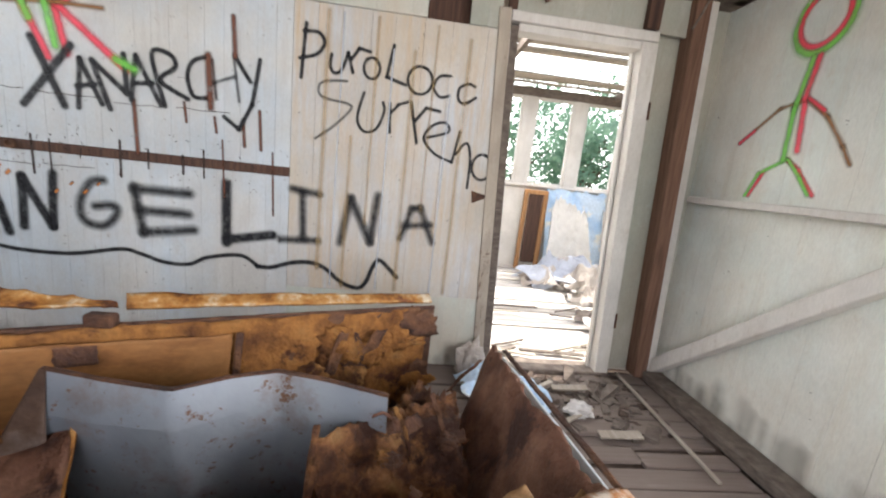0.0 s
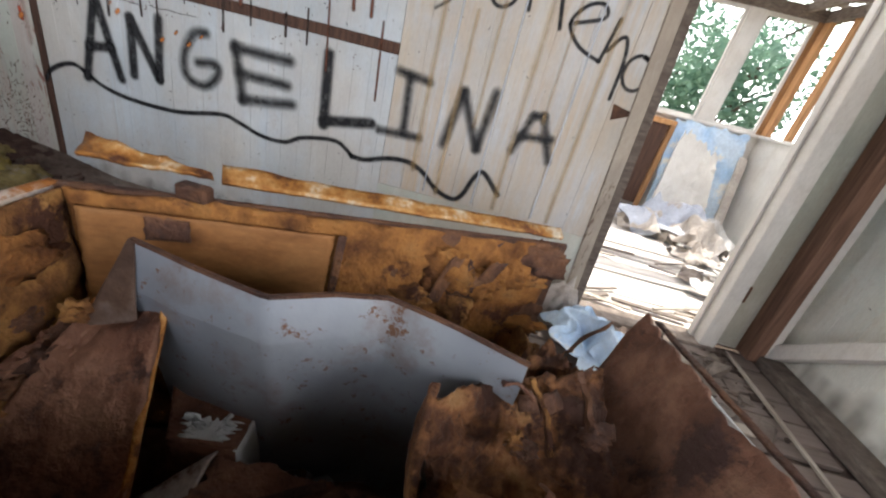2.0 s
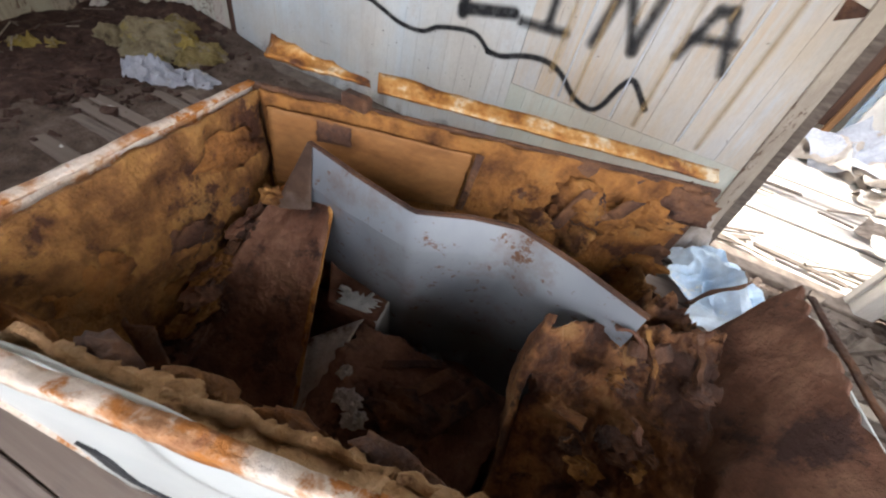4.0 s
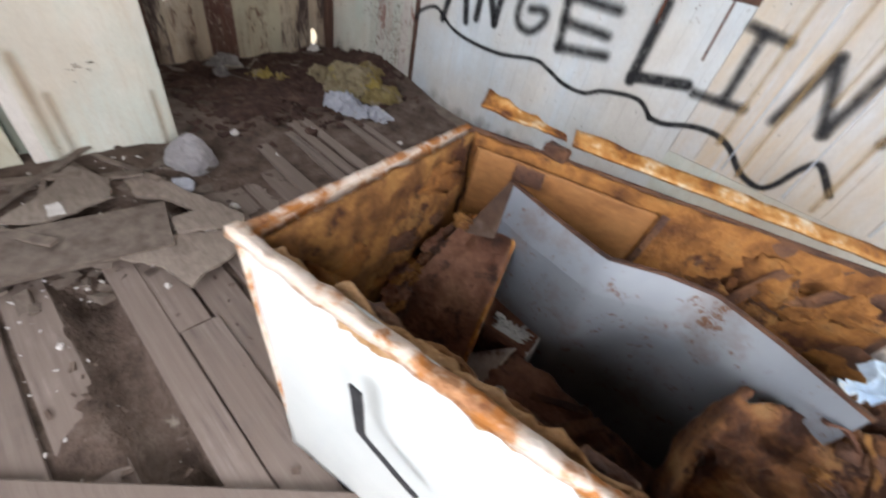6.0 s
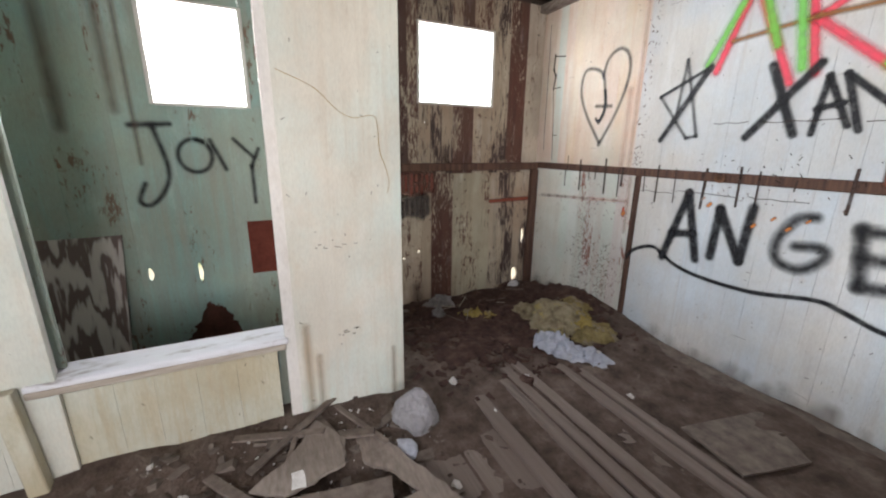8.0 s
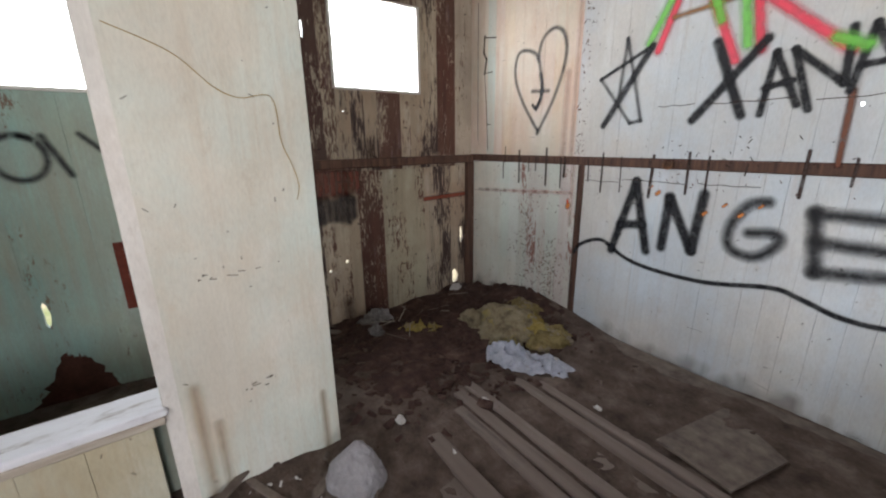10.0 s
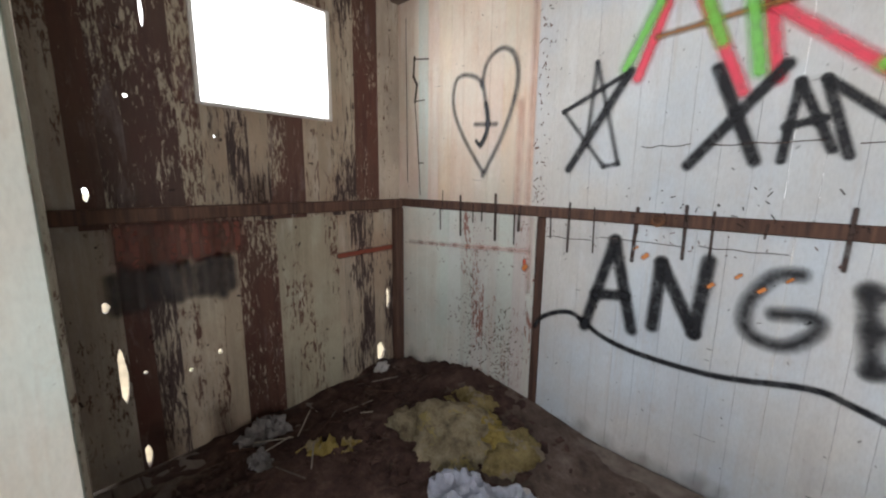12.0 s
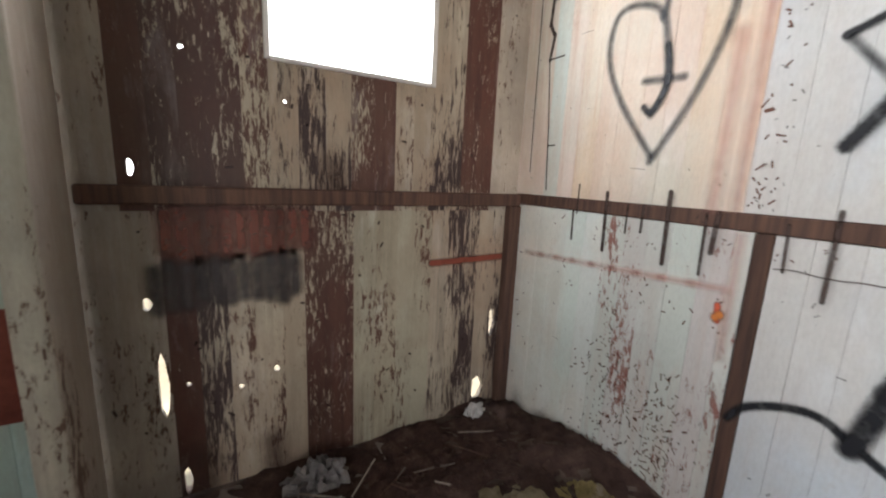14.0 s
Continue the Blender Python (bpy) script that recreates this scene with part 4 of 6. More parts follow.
# open lath roof of the outer room
roof_o = setting("roof_outer_room", "broken open lath roof with daylight between the slats", "roof")
rnd = random.Random(12)
bm_lath = box((0, -0.052, 0), (4.3, 0.052, 0.02))
lath = bpy.data.meshes.new("slat")
bm_lath.to_mesh(lath)
bm_lath.free()
lath.materials.append(PALE_WOOD)
y = 0.2
while y < 3.3:
    if not 0.78 < y < 1.58 and not 2.05 < y < 2.60:
        ob = new("slat", lath)
        ob.matrix_world = pose(-1.7, y, 2.60 + rnd.uniform(-0.012, 0.02), rnd.uniform(-5, 5), rnd.uniform(-0.6, 0.6), rnd.uniform(-1.0, 1.0))
        ob.parent = roof_o
    y += rnd.choice((0.115, 0.12, 0.13, 0.19))
for x in (-0.9, 0.35, 2.2):
    part("rafter", box((x, 0.13, 2.5), (x + 0.05, 3.28, 2.585), 0.004), LOOSE_WOOD, roof_o)


# ---------------------------------------------------------------- chest freezer
fz = thing("chest_freezer", "rusted white chest freezer, lidless and torn open, full of debris", "freezer", (-0.85, -1.6, 0))
BL, BR, FL, FR = Vector((-1.571, -1.444, 0.78)), Vector((-0.464, -1.029, 0.775)), Vector((-1.474, -2.131, 0.787)), Vector((-0.20, -1.86, 0.77))
FM, RT = Vector((-0.86, -2.018, 0.785)), Vector((-0.243, -1.228, 0.713))
low = lambda p, z=0.0: Vector((p.x * 0.96 - 0.034, p.y * 0.96 - 0.064, z))
def inset(p, dx, dy, dz=0.0):
    return Vector((p.x + dx, p.y + dy, p.z + dz))


# outer skins
part("front_panel", sheet(low(FL), low(FM), FM, FL, 30, 18, 0.006, 0.012, 3.0, 0.0, -0.01, 1.0), ENAMEL, fz, "white enamel, chipped and rusty at the rim", True)
part("front_panel", sheet(low(FM), low(FR), FR, FM, 24, 18, 0.006, 0.012, 3.0, 0.0, 0.0, 1.5), ENAMEL, fz, "", True)
part("back_panel", sheet(low(BR), low(BL), BL, BR, 30, 12, 0.006, 0.004, 3.0, 0.0, 0.0, 2.0), DARK_RUST, fz, "", True)
part("side_panel", sheet(low(BL), low(FL), FL, BL, 24, 12, 0.006, 0.004, 3.0, 0.0, 0.0, 3.0), RIM, fz, "", True)
part("side_panel", sheet(low(FR), low(RT), inset(RT, 0, 0, -0.02), inset(FR, 0, 0, -0.02), 24, 14, 0.008, 0.004, 3.0, 0.0, 0.0, 4.0), ENAMEL, fz, "", True)


# foam linings
bl, br, fl, fm, fr = inset(BL, 0.030, -0.010, -0.004), inset(BR, -0.02, -0.016, -0.005), inset(FL, 0.035, 0.04, -0.008), inset(FM, 0, 0.05, -0.02), inset(FR, -0.05, 0.05, -0.04)
part("back_lining", sheet(low(bl, 0.1), low(br, 0.15), br, bl, 80, 36, 0.012, 0.014, 14.0, 0.012, 0.0, 5.0), FOAM, fz, "orange stained foam lining", True)
part("side_lining", sheet(low(fl, 0.1), low(bl, 0.1), bl, fl, 56, 36, 0.012, 0.016, 14.0, 0.012, 0.0, 6.0), RUST, fz, "ochre stained foam lining", True)
# front lining is out of view; its pale tan bounces light onto the contents
part("front_lining", sheet(low(fm, 0.1), low(fl, 0.1), fl, fm, 50, 30, 0.01, 0.014, 13.0, 0.05, 0.0, 7.0), TAN_FOAM, fz, "unseen tan foam lining, pale to bounce light inside", True)
part("front_lining", sheet(low(fr, 0.1), low(fm, 0.1), fm, fr, 50, 30, 0.01, 0.014, 13.0, 0.08, 0.0, 7.5), TAN_FOAM, fz, "", True)
bq = bl.lerp(br, 0.47)
part("backing_board", sheet(inset(bl, 0.03, -0.014, -0.24), inset(bq, -0.02, -0.03, -0.20), inset(bq, -0.01, -0.022, -0.035), inset(bl, 0.03, -0.012, -0.025), 40, 20, 0.006, 0.004, 5.0, 0.015, 0.0, 9.0, 0.012), ORANGE_BOARD, fz, "peeling smooth orange board", True)
part("crack", sheet(inset(bq, -0.015, -0.026, -0.21), inset(bq, 0.005, -0.02, -0.21), inset(bq, 0.02, -0.02, -0.03), inset(bq, 0.0, -0.022, -0.03), 3, 14, 0.004, 0.012, 16.0, 0.0, 0.0, 9.5), DARK_RUST, fz, "", True)
for u, wide, tilt in ((0.72, 0.03, 0.03), (0.82, 0.04, 0.05)):
    a = bl.lerp(br, u)
    part("tape_strip", sheet(inset(a, -0.01 - tilt, -0.034, -0.2), inset(a, wide - tilt, -0.02, -0.2), inset(a, wide + 0.01, -0.022, -0.05), inset(a, 0.01, -0.034, -0.05), 4, 10, 0.003, 0.008, 12.0, 0.1, 0.0, u), DARK_RUST, fz, "", True)
ka, kb = bl.lerp(br, 0.13), bl.lerp(br, 0.205)
part("dark_patch", sheet(inset(ka, 0.0, -0.030, -0.085), inset(kb, 0.0, -0.030, -0.080), inset(kb, -0.004, -0.026, -0.035), inset(ka, 0.0, -0.026, -0.032), 12, 8, 0.004, 0.006, 12.0, 0.15, 0.0, 37.0, 0.05), DARK_RUST, fz, "", True)

# the bottom and the dark silt on it
part("bottom", sheet(low(FL, 0.06), low(FR, 0.05), low(BR, 0.06), low(BL, 0.06), 24, 18, 0.03, 0.05, 5.0, 0.0, 0.0, 11.0), PLATE, fz, "dark rust flakes and silt", True)


# rim of folded metal round the top
def rim(a, b, wide, seed, material=RIM, name="rim", rag=0.012, thick=0.02):
    a, b = Vector(a), Vector(b)
    side = (b - a).cross(Vector((0, 0, 1))).normalized() * wide
    bm = sheet(a - side * 0.4 - Vector((0, 0, 0.004)), b - side * 0.4 - Vector((0, 0, 0.004)), b + side * 0.6, a + side * 0.6, 44, 3, thick, rag, 14.0, 0.18, 0.0, seed)
    return part(name, bm, material, fz, "", True)


rim(FL, FM, 0.020, 12.0)
rim(FM, FR, 0.020, 12.5)
rim(BL, FL, 0.016, 13.0, RIM, "rim", 0.003, 0.006)
rim(BR, BL, 0.008, 14.0, DARK_RUST, "rim", 0.002, 0.005)
rim(FR, RT, 0.012, 15.0, DARK_RUST, "rim", 0.004, 0.006)
# rotten foam crust along the front rim
for a, b, seed in ((FL.lerp(FM, 0.22), FL.lerp(FM, 0.62), 21.0), (FL.lerp(FM, 0.58), FM, 22.0), (FM, FM.lerp(FR, 0.55), 23.0), (FM.lerp(FR, 0.5), FR, 24.0)):
    part("rust_crust", crag(sheet(inset(a, 0.0, 0.012, -0.012), inset(b, 0.0, 0.012, -0.012), inset(b, 0.0, 0.055, -0.045), inset(a, 0.0, 0.045, -0.04), 60, 12, 0.012, 0.016, 12.0, 0.35, 0.0, seed), 0.008, 16.0, seed), TAN_FOAM, fz, "unseen tan foam lining, pale to bounce light inside edge", True)
for k in range(5):
    p = FL.lerp(FM, 0.2 + 0.2 * k)
    part("rust_crust", lump(inset(p, 0.0, 0.06, -0.075), (0.06, 0.016 + 0.006 * (k % 3), 0.03), 20 + k, 0.5, 4.0, 0.3, 3, False), (FOAM, DARK_RUST, RUST)[k % 3], fz, "", True)
# hinge strip along the back
hinge_a, hinge_b = Vector((-1.60, -1.37, 0.815)), Vector((-0.47, -0.995, 0.782))
mid = hinge_a.lerp(hinge_b, 0.22)
part("hinge_strip", sheet(hinge_a, mid, mid + Vector((-0.01, 0.012, 0.006)), hinge_a + Vector((-0.02, 0.05, 0.034)), 24, 6, 0.012, 0.016, 14.0, 0.25, 0.0, 31.0), HINGE, fz, "rusted loose metal strip", True)
part("hinge_strip", sheet(mid + Vector((0.02, 0, -0.005)), hinge_b, hinge_b + Vector((-0.012, 0.03, 0.018)), mid + Vector((0.0, 0.035, 0.022)), 40, 4, 0.012, 0.006, 12.0, 0.12, 0.0, 32.0), HINGE, fz, "rusted white metal strip", True)
part("bracket", box((-1.37, -1.385, 0.78), (-1.30, -1.35, 0.815), 0.006), DARK_RUST, fz)

# the torn grey inner liner: a bent-over lip along the top, a sharp crease, the wall falling away under it
bm = bmesh.new()
DROPS = (0.0, 0.02, 0.045, 0.07, 0.075, 0.09, 0.12, 0.16, 0.21, 0.27, 0.34, 0.42, 0.50, 0.58, 0.66)
N = 56
top_line = [Vector(p) for p in ((-1.362, -1.50), (-1.22, -1.530), (-1.065, -1.552), (-0.96, -1.505), (-0.865, -1.478), (-0.73, -1.512), (-0.60, -1.55))]
heights = [Vector(p) for p in ((0, 0.737), (0.18, 0.735), (0.36, 0.733), (0.5, 0.742), (0.62, 0.746), (0.8, 0.745), (1.0, 0.74))]
rows = []
for i in range(N + 1):
    u = i / N
    f = u * (len(top_line) - 1)
    a = top_line[int(f)].lerp(top_line[min(int(f) + 1, len(top_line) - 1)], f - int(f))
    h = heights[int(f)].lerp(heights[min(int(f) + 1, len(heights) - 1)], f - int(f)).y
    lip = 0.018 * max(0.10, min(1.0, (0.95 - u) / 0.55))
    col = []
    for d in reversed(DROPS):
        fold = d * (1 + 0.5 * (1 - u))
        out = lip * d / 0.07 if d <= 0.07 else lip - (lip + 0.075) * min(1.0, (d - 0.07) / 0.40)
        p = Vector((a.x + 0.03 * d, a.y - out, max(0.06, h - fold)))
        p.y += 0.006 * wobble(p, 5, 40) + 0.008 * wobble(p, 11, 41) * min(1.0, d / 0.1)
        col.append(bm.verts.new(p))
    rows.append(col)
M = len(DROPS) - 1
liner_top = [col[-1].co.copy() for col in rows]
for i in range(N):
    for j in range(M):
        bm.faces.new((rows[i][j], rows[i + 1][j], rows[i + 1][j + 1], rows[i][j + 1]))
for i in range(N // 3):
    for k in (M - 3,):
        bm.edges.get((rows[i][k], rows[i + 1][k])).smooth = False
part("inner_liner", bm, LINER, fz, "bent pale grey sheet-metal liner, stained brown", True)
# left face of the liner, in a darker brown than the rest
part("liner_end", sheet((-1.47, -1.60, 0.44), (-1.335, -1.545, 0.50), (-1.352, -1.508, 0.735), (-1.366, -1.506, 0.737), 10, 14, 0.004, 0.008, 9.0, 0.0, 0.0, 44.0), DARK_LINER, fz, "dark brown torn end of the liner", True)
bm = bmesh.new()
for p, q in zip(liner_top, liner_top[1:]):
    add_box(bm, (0, -0.004, -0.004), ((q - p).length + 0.002, 0.004, 0.003), Matrix.Translation(p) @ (q - p).to_track_quat("X", "Z").to_matrix().to_4x4())
part("liner_edge", bm, DARK_RUST, fz, "thin rusted edge of the liner")

part("paint_mark", sheet((-1.215, -2.100, 0.66), (-1.19, -2.096, 0.66), (-1.172, -2.096, 0.53), (-1.192, -2.099, 0.53), 4, 8, 0.004, 0.001, 20.0, 0.0, 0.0, 17.0), BLACK_PAINT, fz, "black sprayed paint mark")
part("paint_mark", sheet((-1.192, -2.099, 0.53), (-1.172, -2.096, 0.535), (-1.05, -2.076, 0.475), (-1.06, -2.077, 0.46), 4, 8, 0.004, 0.001, 20.0, 0.0, 0.0, 17.5), BLACK_PAINT, fz)

# plates and rubbish inside
part("rust_plate", crag(sheet((-1.44, -1.95, 0.26), (-1.157, -1.86, 0.25), (-1.303, -1.493, 0.645), (-1.434, -1.543, 0.590), 60, 70, 0.005, 0.035, 4.5, 0.02, -0.03, 51.0, 0.03), 0.012, 7.0, 2), PLATE, fz, "folded brown rust plate", True)
part("plate_edge", sheet((-1.162, -1.862, 0.25), (-1.150, -1.856, 0.252), (-1.296, -1.489, 0.650), (-1.306, -1.494, 0.650), 3, 26, 0.008, 0.010, 11.0, 0.0, 0.0, 52.0), HINGE, fz, "pale rusted folded edge", True)
part("plate_edge", sheet((-1.434, -1.553, 0.585), (-1.303, -1.500, 0.640), (-1.300, -1.482, 0.655), (-1.428, -1.530, 0.600), 16, 4, 0.006, 0.010, 14.0, 0.1, 0.0, 52.5), RIM, fz, "pale folded lip of the plate", True)
part("metal_box", sheet((-1.247, -1.60, 0.345), (-1.103, -1.584, 0.35), (-1.117, -1.431, 0.35), (-1.33, -1.475, 0.35), 26, 20, 0.006, 0.008, 9.0, 0.0, 0.0, 53.0), PLATE, fz, "rusty metal tray", True)
part("paint_patch", sheet((-1.215, -1.590, 0.353), (-1.140, -1.580, 0.357), (-1.135, -1.530, 0.358), (-1.23, -1.545, 0.357), 30, 24, 0.002, 0.006, 30.0, 0.5, 0.0, 53.3, 0.5), ENAMEL, fz, "flaking white paint", True)
part("metal_box", sheet((-1.095, -1.59, 0.12), (-1.112, -1.43, 0.12), (-1.115, -1.430, 0.352), (-1.100, -1.588, 0.352), 6, 8, 0.006, 0.006, 9.0, 0.0, 0.0, 54.0), ENAMEL, fz, "white painted side of the tray", True)
part("metal_box", sheet((-1.25, -1.605, 0.12), (-1.098, -1.590, 0.12), (-1.103, -1.588, 0.350), (-1.248, -1.603, 0.345), 6, 8, 0.006, 0.006, 9.0, 0.0, 0.0, 54.5), PLATE, fz, "", True)
part("rust_plate", crag(sheet((-1.125, -1.885, 0.32), (-0.74, -1.90, 0.285), (-0.685, -1.565, 0.30), (-1.134, -1.605, 0.35), 70, 56, 0.008, 0.016, 7.0, 0.04, 0.0, 55.0, 0.04), 0.007, 10.0, 5), PLATE, fz, "flat brown rusted plate", True)
part("plate_edge", sheet((-1.145, -1.90, 0.235), (-1.128, -1.885, 0.30), (-1.137, -1.600, 0.355), (-1.245, -1.705, 0.30), 18, 14, 0.005, 0.006, 12.0, 0.0, 0.0, 56.0), FLAKED, fz, "flaking white painted metal flap", True)
for a, b, wide in (((-1.02, -1.83), (-0.86, -1.60), 0.035), ((-0.93, -1.87), (-0.78, -1.62), 0.045), ((-1.08, -1.70), (-0.90, -1.60), 0.02)):
    d = Vector((b[0] - a[0], b[1] - a[1], 0)).normalized().cross(Vector((0, 0, 1))) * wide * 0.5
    a3, b3 = Vector((*a, 0.340)), Vector((*b, 0.346))
    part("tape_strip", sheet(a3 + d * -1, a3 + d, b3 + d, b3 - d, 4, 20, 0.003, 0.012, 8.0, 0.0, 0.0, wide), DARK_RUST, fz, "", True)
for k, (x, y, sx) in enumerate(((-1.045, -1.79, 0.035), (-1.01, -1.82, 0.03), (-1.09, -1.74, 0.018))):
    part("torn_paper", crumple((x, y, 0.335), sx, sx * 0.7, 0.035, 220 + k, 30 * k, 12, 4.0), PAPER, fz)
part("foam_block", lump((-0.93, -1.74, 0.30), (0.09, 0.05, 0.05), 57, 0.5, 4.0, 0.3, 4), DARK_RUST, fz, "", True)
rnd = random.Random(23)
for k in range(26):
    p = Vector((-1.465, -1.56, 0.56)).lerp(Vector((-1.42, -1.98, 0.34)), k / 25) + Vector((rnd.uniform(-0.02, 0.03), 0, rnd.uniform(-0.06, 0.03)))
    part("rust_flake", lump(p, (rnd.uniform(0.012, 0.03), rnd.uniform(0.02, 0.045), rnd.uniform(0.012, 0.03)), 60 + k, 0.6, 5.0, 0.3, 3, False), (RUST, DARK_RUST, PLATE)[k % 3], fz)
for k in range(30):
    p = Vector((-1.05, -1.50, 0.10)).lerp(Vector((-0.70, -1.62, 0.10)), rnd.random()) + Vector((0, rnd.uniform(-0.06, 0.06), rnd.uniform(0.0, 0.04)))
    part("rust_flake", lump(p, (rnd.uniform(0.012, 0.035),) * 3, 160 + k, 0.6, 5.0, 0.3, 2, False), (LINER, DARK_RUST, PLATE)[k % 3], fz)
for k in range(18):
    p = bl.lerp(br, rnd.uniform(0.5, 0.97)) + Vector((0.0, -0.004, -rnd.uniform(0.05, 0.34)))
    part("foam_block", lump(p, (rnd.uniform(0.03, 0.09), rnd.uniform(0.012, 0.022), rnd.uniform(0.02, 0.06)), 400 + k, 0.5, 4.0, 0.25, 4, False), (FOAM, RUST, DARK_RUST, FOAM)[k % 4], fz, "", True)
for k in range(10):
    p = bl.lerp(fl, rnd.uniform(0.1, 0.95)) + Vector((0.002, 0.0, -rnd.uniform(0.05, 0.4)))
    part("foam_block", lump(p, (rnd.uniform(0.01, 0.018), rnd.uniform(0.03, 0.1), rnd.uniform(0.02, 0.06)), 430 + k, 0.5, 4.0, 0.25, 4, False), (RUST, FOAM, DARK_RUST)[k % 3], fz, "", True)
part("strap", sheet((-1.40, -1.96, 0.30), (-1.37, -1.95, 0.30), (-1.36, -1.93, 0.56), (-1.40, -1.95, 0.57), 4, 10, 0.008, 0.01, 9.0, 0.1, 0.02, 66.0), DARK_RUST, fz, "", True)
# crumpled right end
part("crumpled_sheet", crag(sheet((-0.68, -1.93, 0.26), (-0.38, -1.93, 0.38), (-0.43, -1.45, 0.69), (-0.745, -1.60, 0.680), 130, 110, 0.010, 0.03, 5.0, 0.03, -0.05, 72.0, 0.03), 0.022, 8.0, 3), TORN_RUST, fz, "crumpled rust-brown sheet and foam", True)
part("crumpled_sheet", crag(sheet((-0.655, -1.90, 0.10), (-0.69, -1.58, 0.10), (-0.745, -1.60, 0.690), (-0.68, -1.93, 0.27), 50, 60, 0.010, 0.02, 6.0, 0.0, 0.0, 72.6), 0.010, 9.0, 8), TORN_RUST, fz, "", True)
part("crumpled_foam", lump((-0.50, -1.42, 0.42), (0.12, 0.10, 0.22), 71, 0.5, 4.4, 0.3, 5, False), TORN_RUST, fz, "", True)
rnd = random.Random(67)
for k in range(9):
    p = Vector((-0.72, -1.60, 0.66)).lerp(Vector((-0.40, -1.46, 0.69)), rnd.random()).lerp(Vector((-0.52, -1.88, 0.42)), rnd.random() * 0.55) + Vector((0, 0, 0.012))
    a, l = rnd.uniform(0, 3.14), rnd.uniform(0.012, 0.032)
    d = Vector((math.cos(a), math.sin(a), rnd.uniform(-0.3, 0.3))) * l
    e = Vector((-math.sin(a) * 0.7, math.cos(a) * 0.7, rnd.uniform(-0.1, 0.6))) * l * 0.8
    part("torn_flake", crag(sheet(p - d - e, p + d - e, p + d + e, p - d + e, 14, 10, 0.003, 0.012, 14.0, 0.12, 0.01, 310 + k, 0.05), 0.004, 16.0, k), (TORN_RUST, PLATE, DARK_RUST)[k % 3], fz, "", True)
part("torn_strip", sheet((-0.585, -1.545, 0.712), (-0.575, -1.540, 0.712), (-0.535, -1.64, 0.655), (-0.540, -1.645, 0.655), 3, 16, 0.002, 0.02, 14.0, 0.0, 0.02, 80.5), RUST, fz, "", True)
part("torn_strip", sheet((-0.50, -1.50, 0.712), (-0.49, -1.495, 0.712), (-0.46, -1.57, 0.68), (-0.47, -1.58, 0.68), 3, 16, 0.002, 0.02, 14.0, 0.0, 0.02, 81.5), DARK_RUST, fz, "", True)
rnd = random.Random(61)
for k in range(16):
    p = Vector((-0.70, -1.66, 0.64)).lerp(Vector((-0.42, -1.52, 0.68)), rnd.random()).lerp(Vector((-0.52, -1.86, 0.42)), rnd.random() * 0.8)
    part("rust_flake", lump(p, (rnd.uniform(0.012, 0.03), rnd.uniform(0.01, 0.02), rnd.uniform(0.008, 0.018)), 300 + k, 0.6, 5.0, 0.35, 3, False), (DARK_RUST, DARK_RUST, RUST)[k % 3], fz)
part("end_lining", sheet((-0.50, -1.88, 0.28), (-0.46, -1.34, 0.30), (-0.272, -1.245, 0.725), (-0.222, -1.83, 0.755), 70, 56, 0.012, 0.022, 5.0, 0.035, 0.0, 73.0, 0.0), PLATE, fz, "brown rotten end lining", True)
part("end_lining", sheet((-0.62, -1.90, 0.28), (-0.30, -1.85, 0.45), (-0.26, -1.62, 0.60), (-0.52, -1.52, 0.42), 20, 16, 0.015, 0.03, 6.0, 0.06, 0.0, 74.0, 0.04), PLATE, fz, "", True)
part("torn_corner", lump((-0.50, -1.13, 0.32), (0.10, 0.10, 0.16), 75, 0.6, 4.0, 0.3, 4, False), RUST, fz, "", True)
for k, (a, b) in enumerate((((-0.42, -1.22, 0.55), (-0.30, -1.12, 0.62)),)):
    part("torn_strip", sheet(a, Vector(a) + Vector((0.02, 0.01, 0)), Vector(b) + Vector((0.02, 0.01, 0)), b, 3, 10, 0.004, 0.02, 12.0, 0.0, 0.0, 80 + k), DARK_RUST, fz, "", True)

# ---------------------------------------------------------------- loose things in the room
def loose_board(name, corners, thick, material, label, category, seed, z=0.012, rag=0.0, bumps=0.004):
    c = [Vector((p[0], p[1], p[2] if len(p) > 2 else z)) for p in corners]
    bm = sheet(*c, 12, 6, thick, bumps, 5.0, rag, 0.0, seed, rag * 0.3)
    return tagged(link_mesh(name, bm, material), label, category)


loose_board("wide_board", ((-2.58, -2.95, 0.05), (-2.40, -2.06, 0.045), (-2.64, -2.0, 0.075), (-2.80, -2.92, 0.08)), 0.03, LOOSE_WOOD, "wide grey weathered board lying on debris", "board", 1.0)


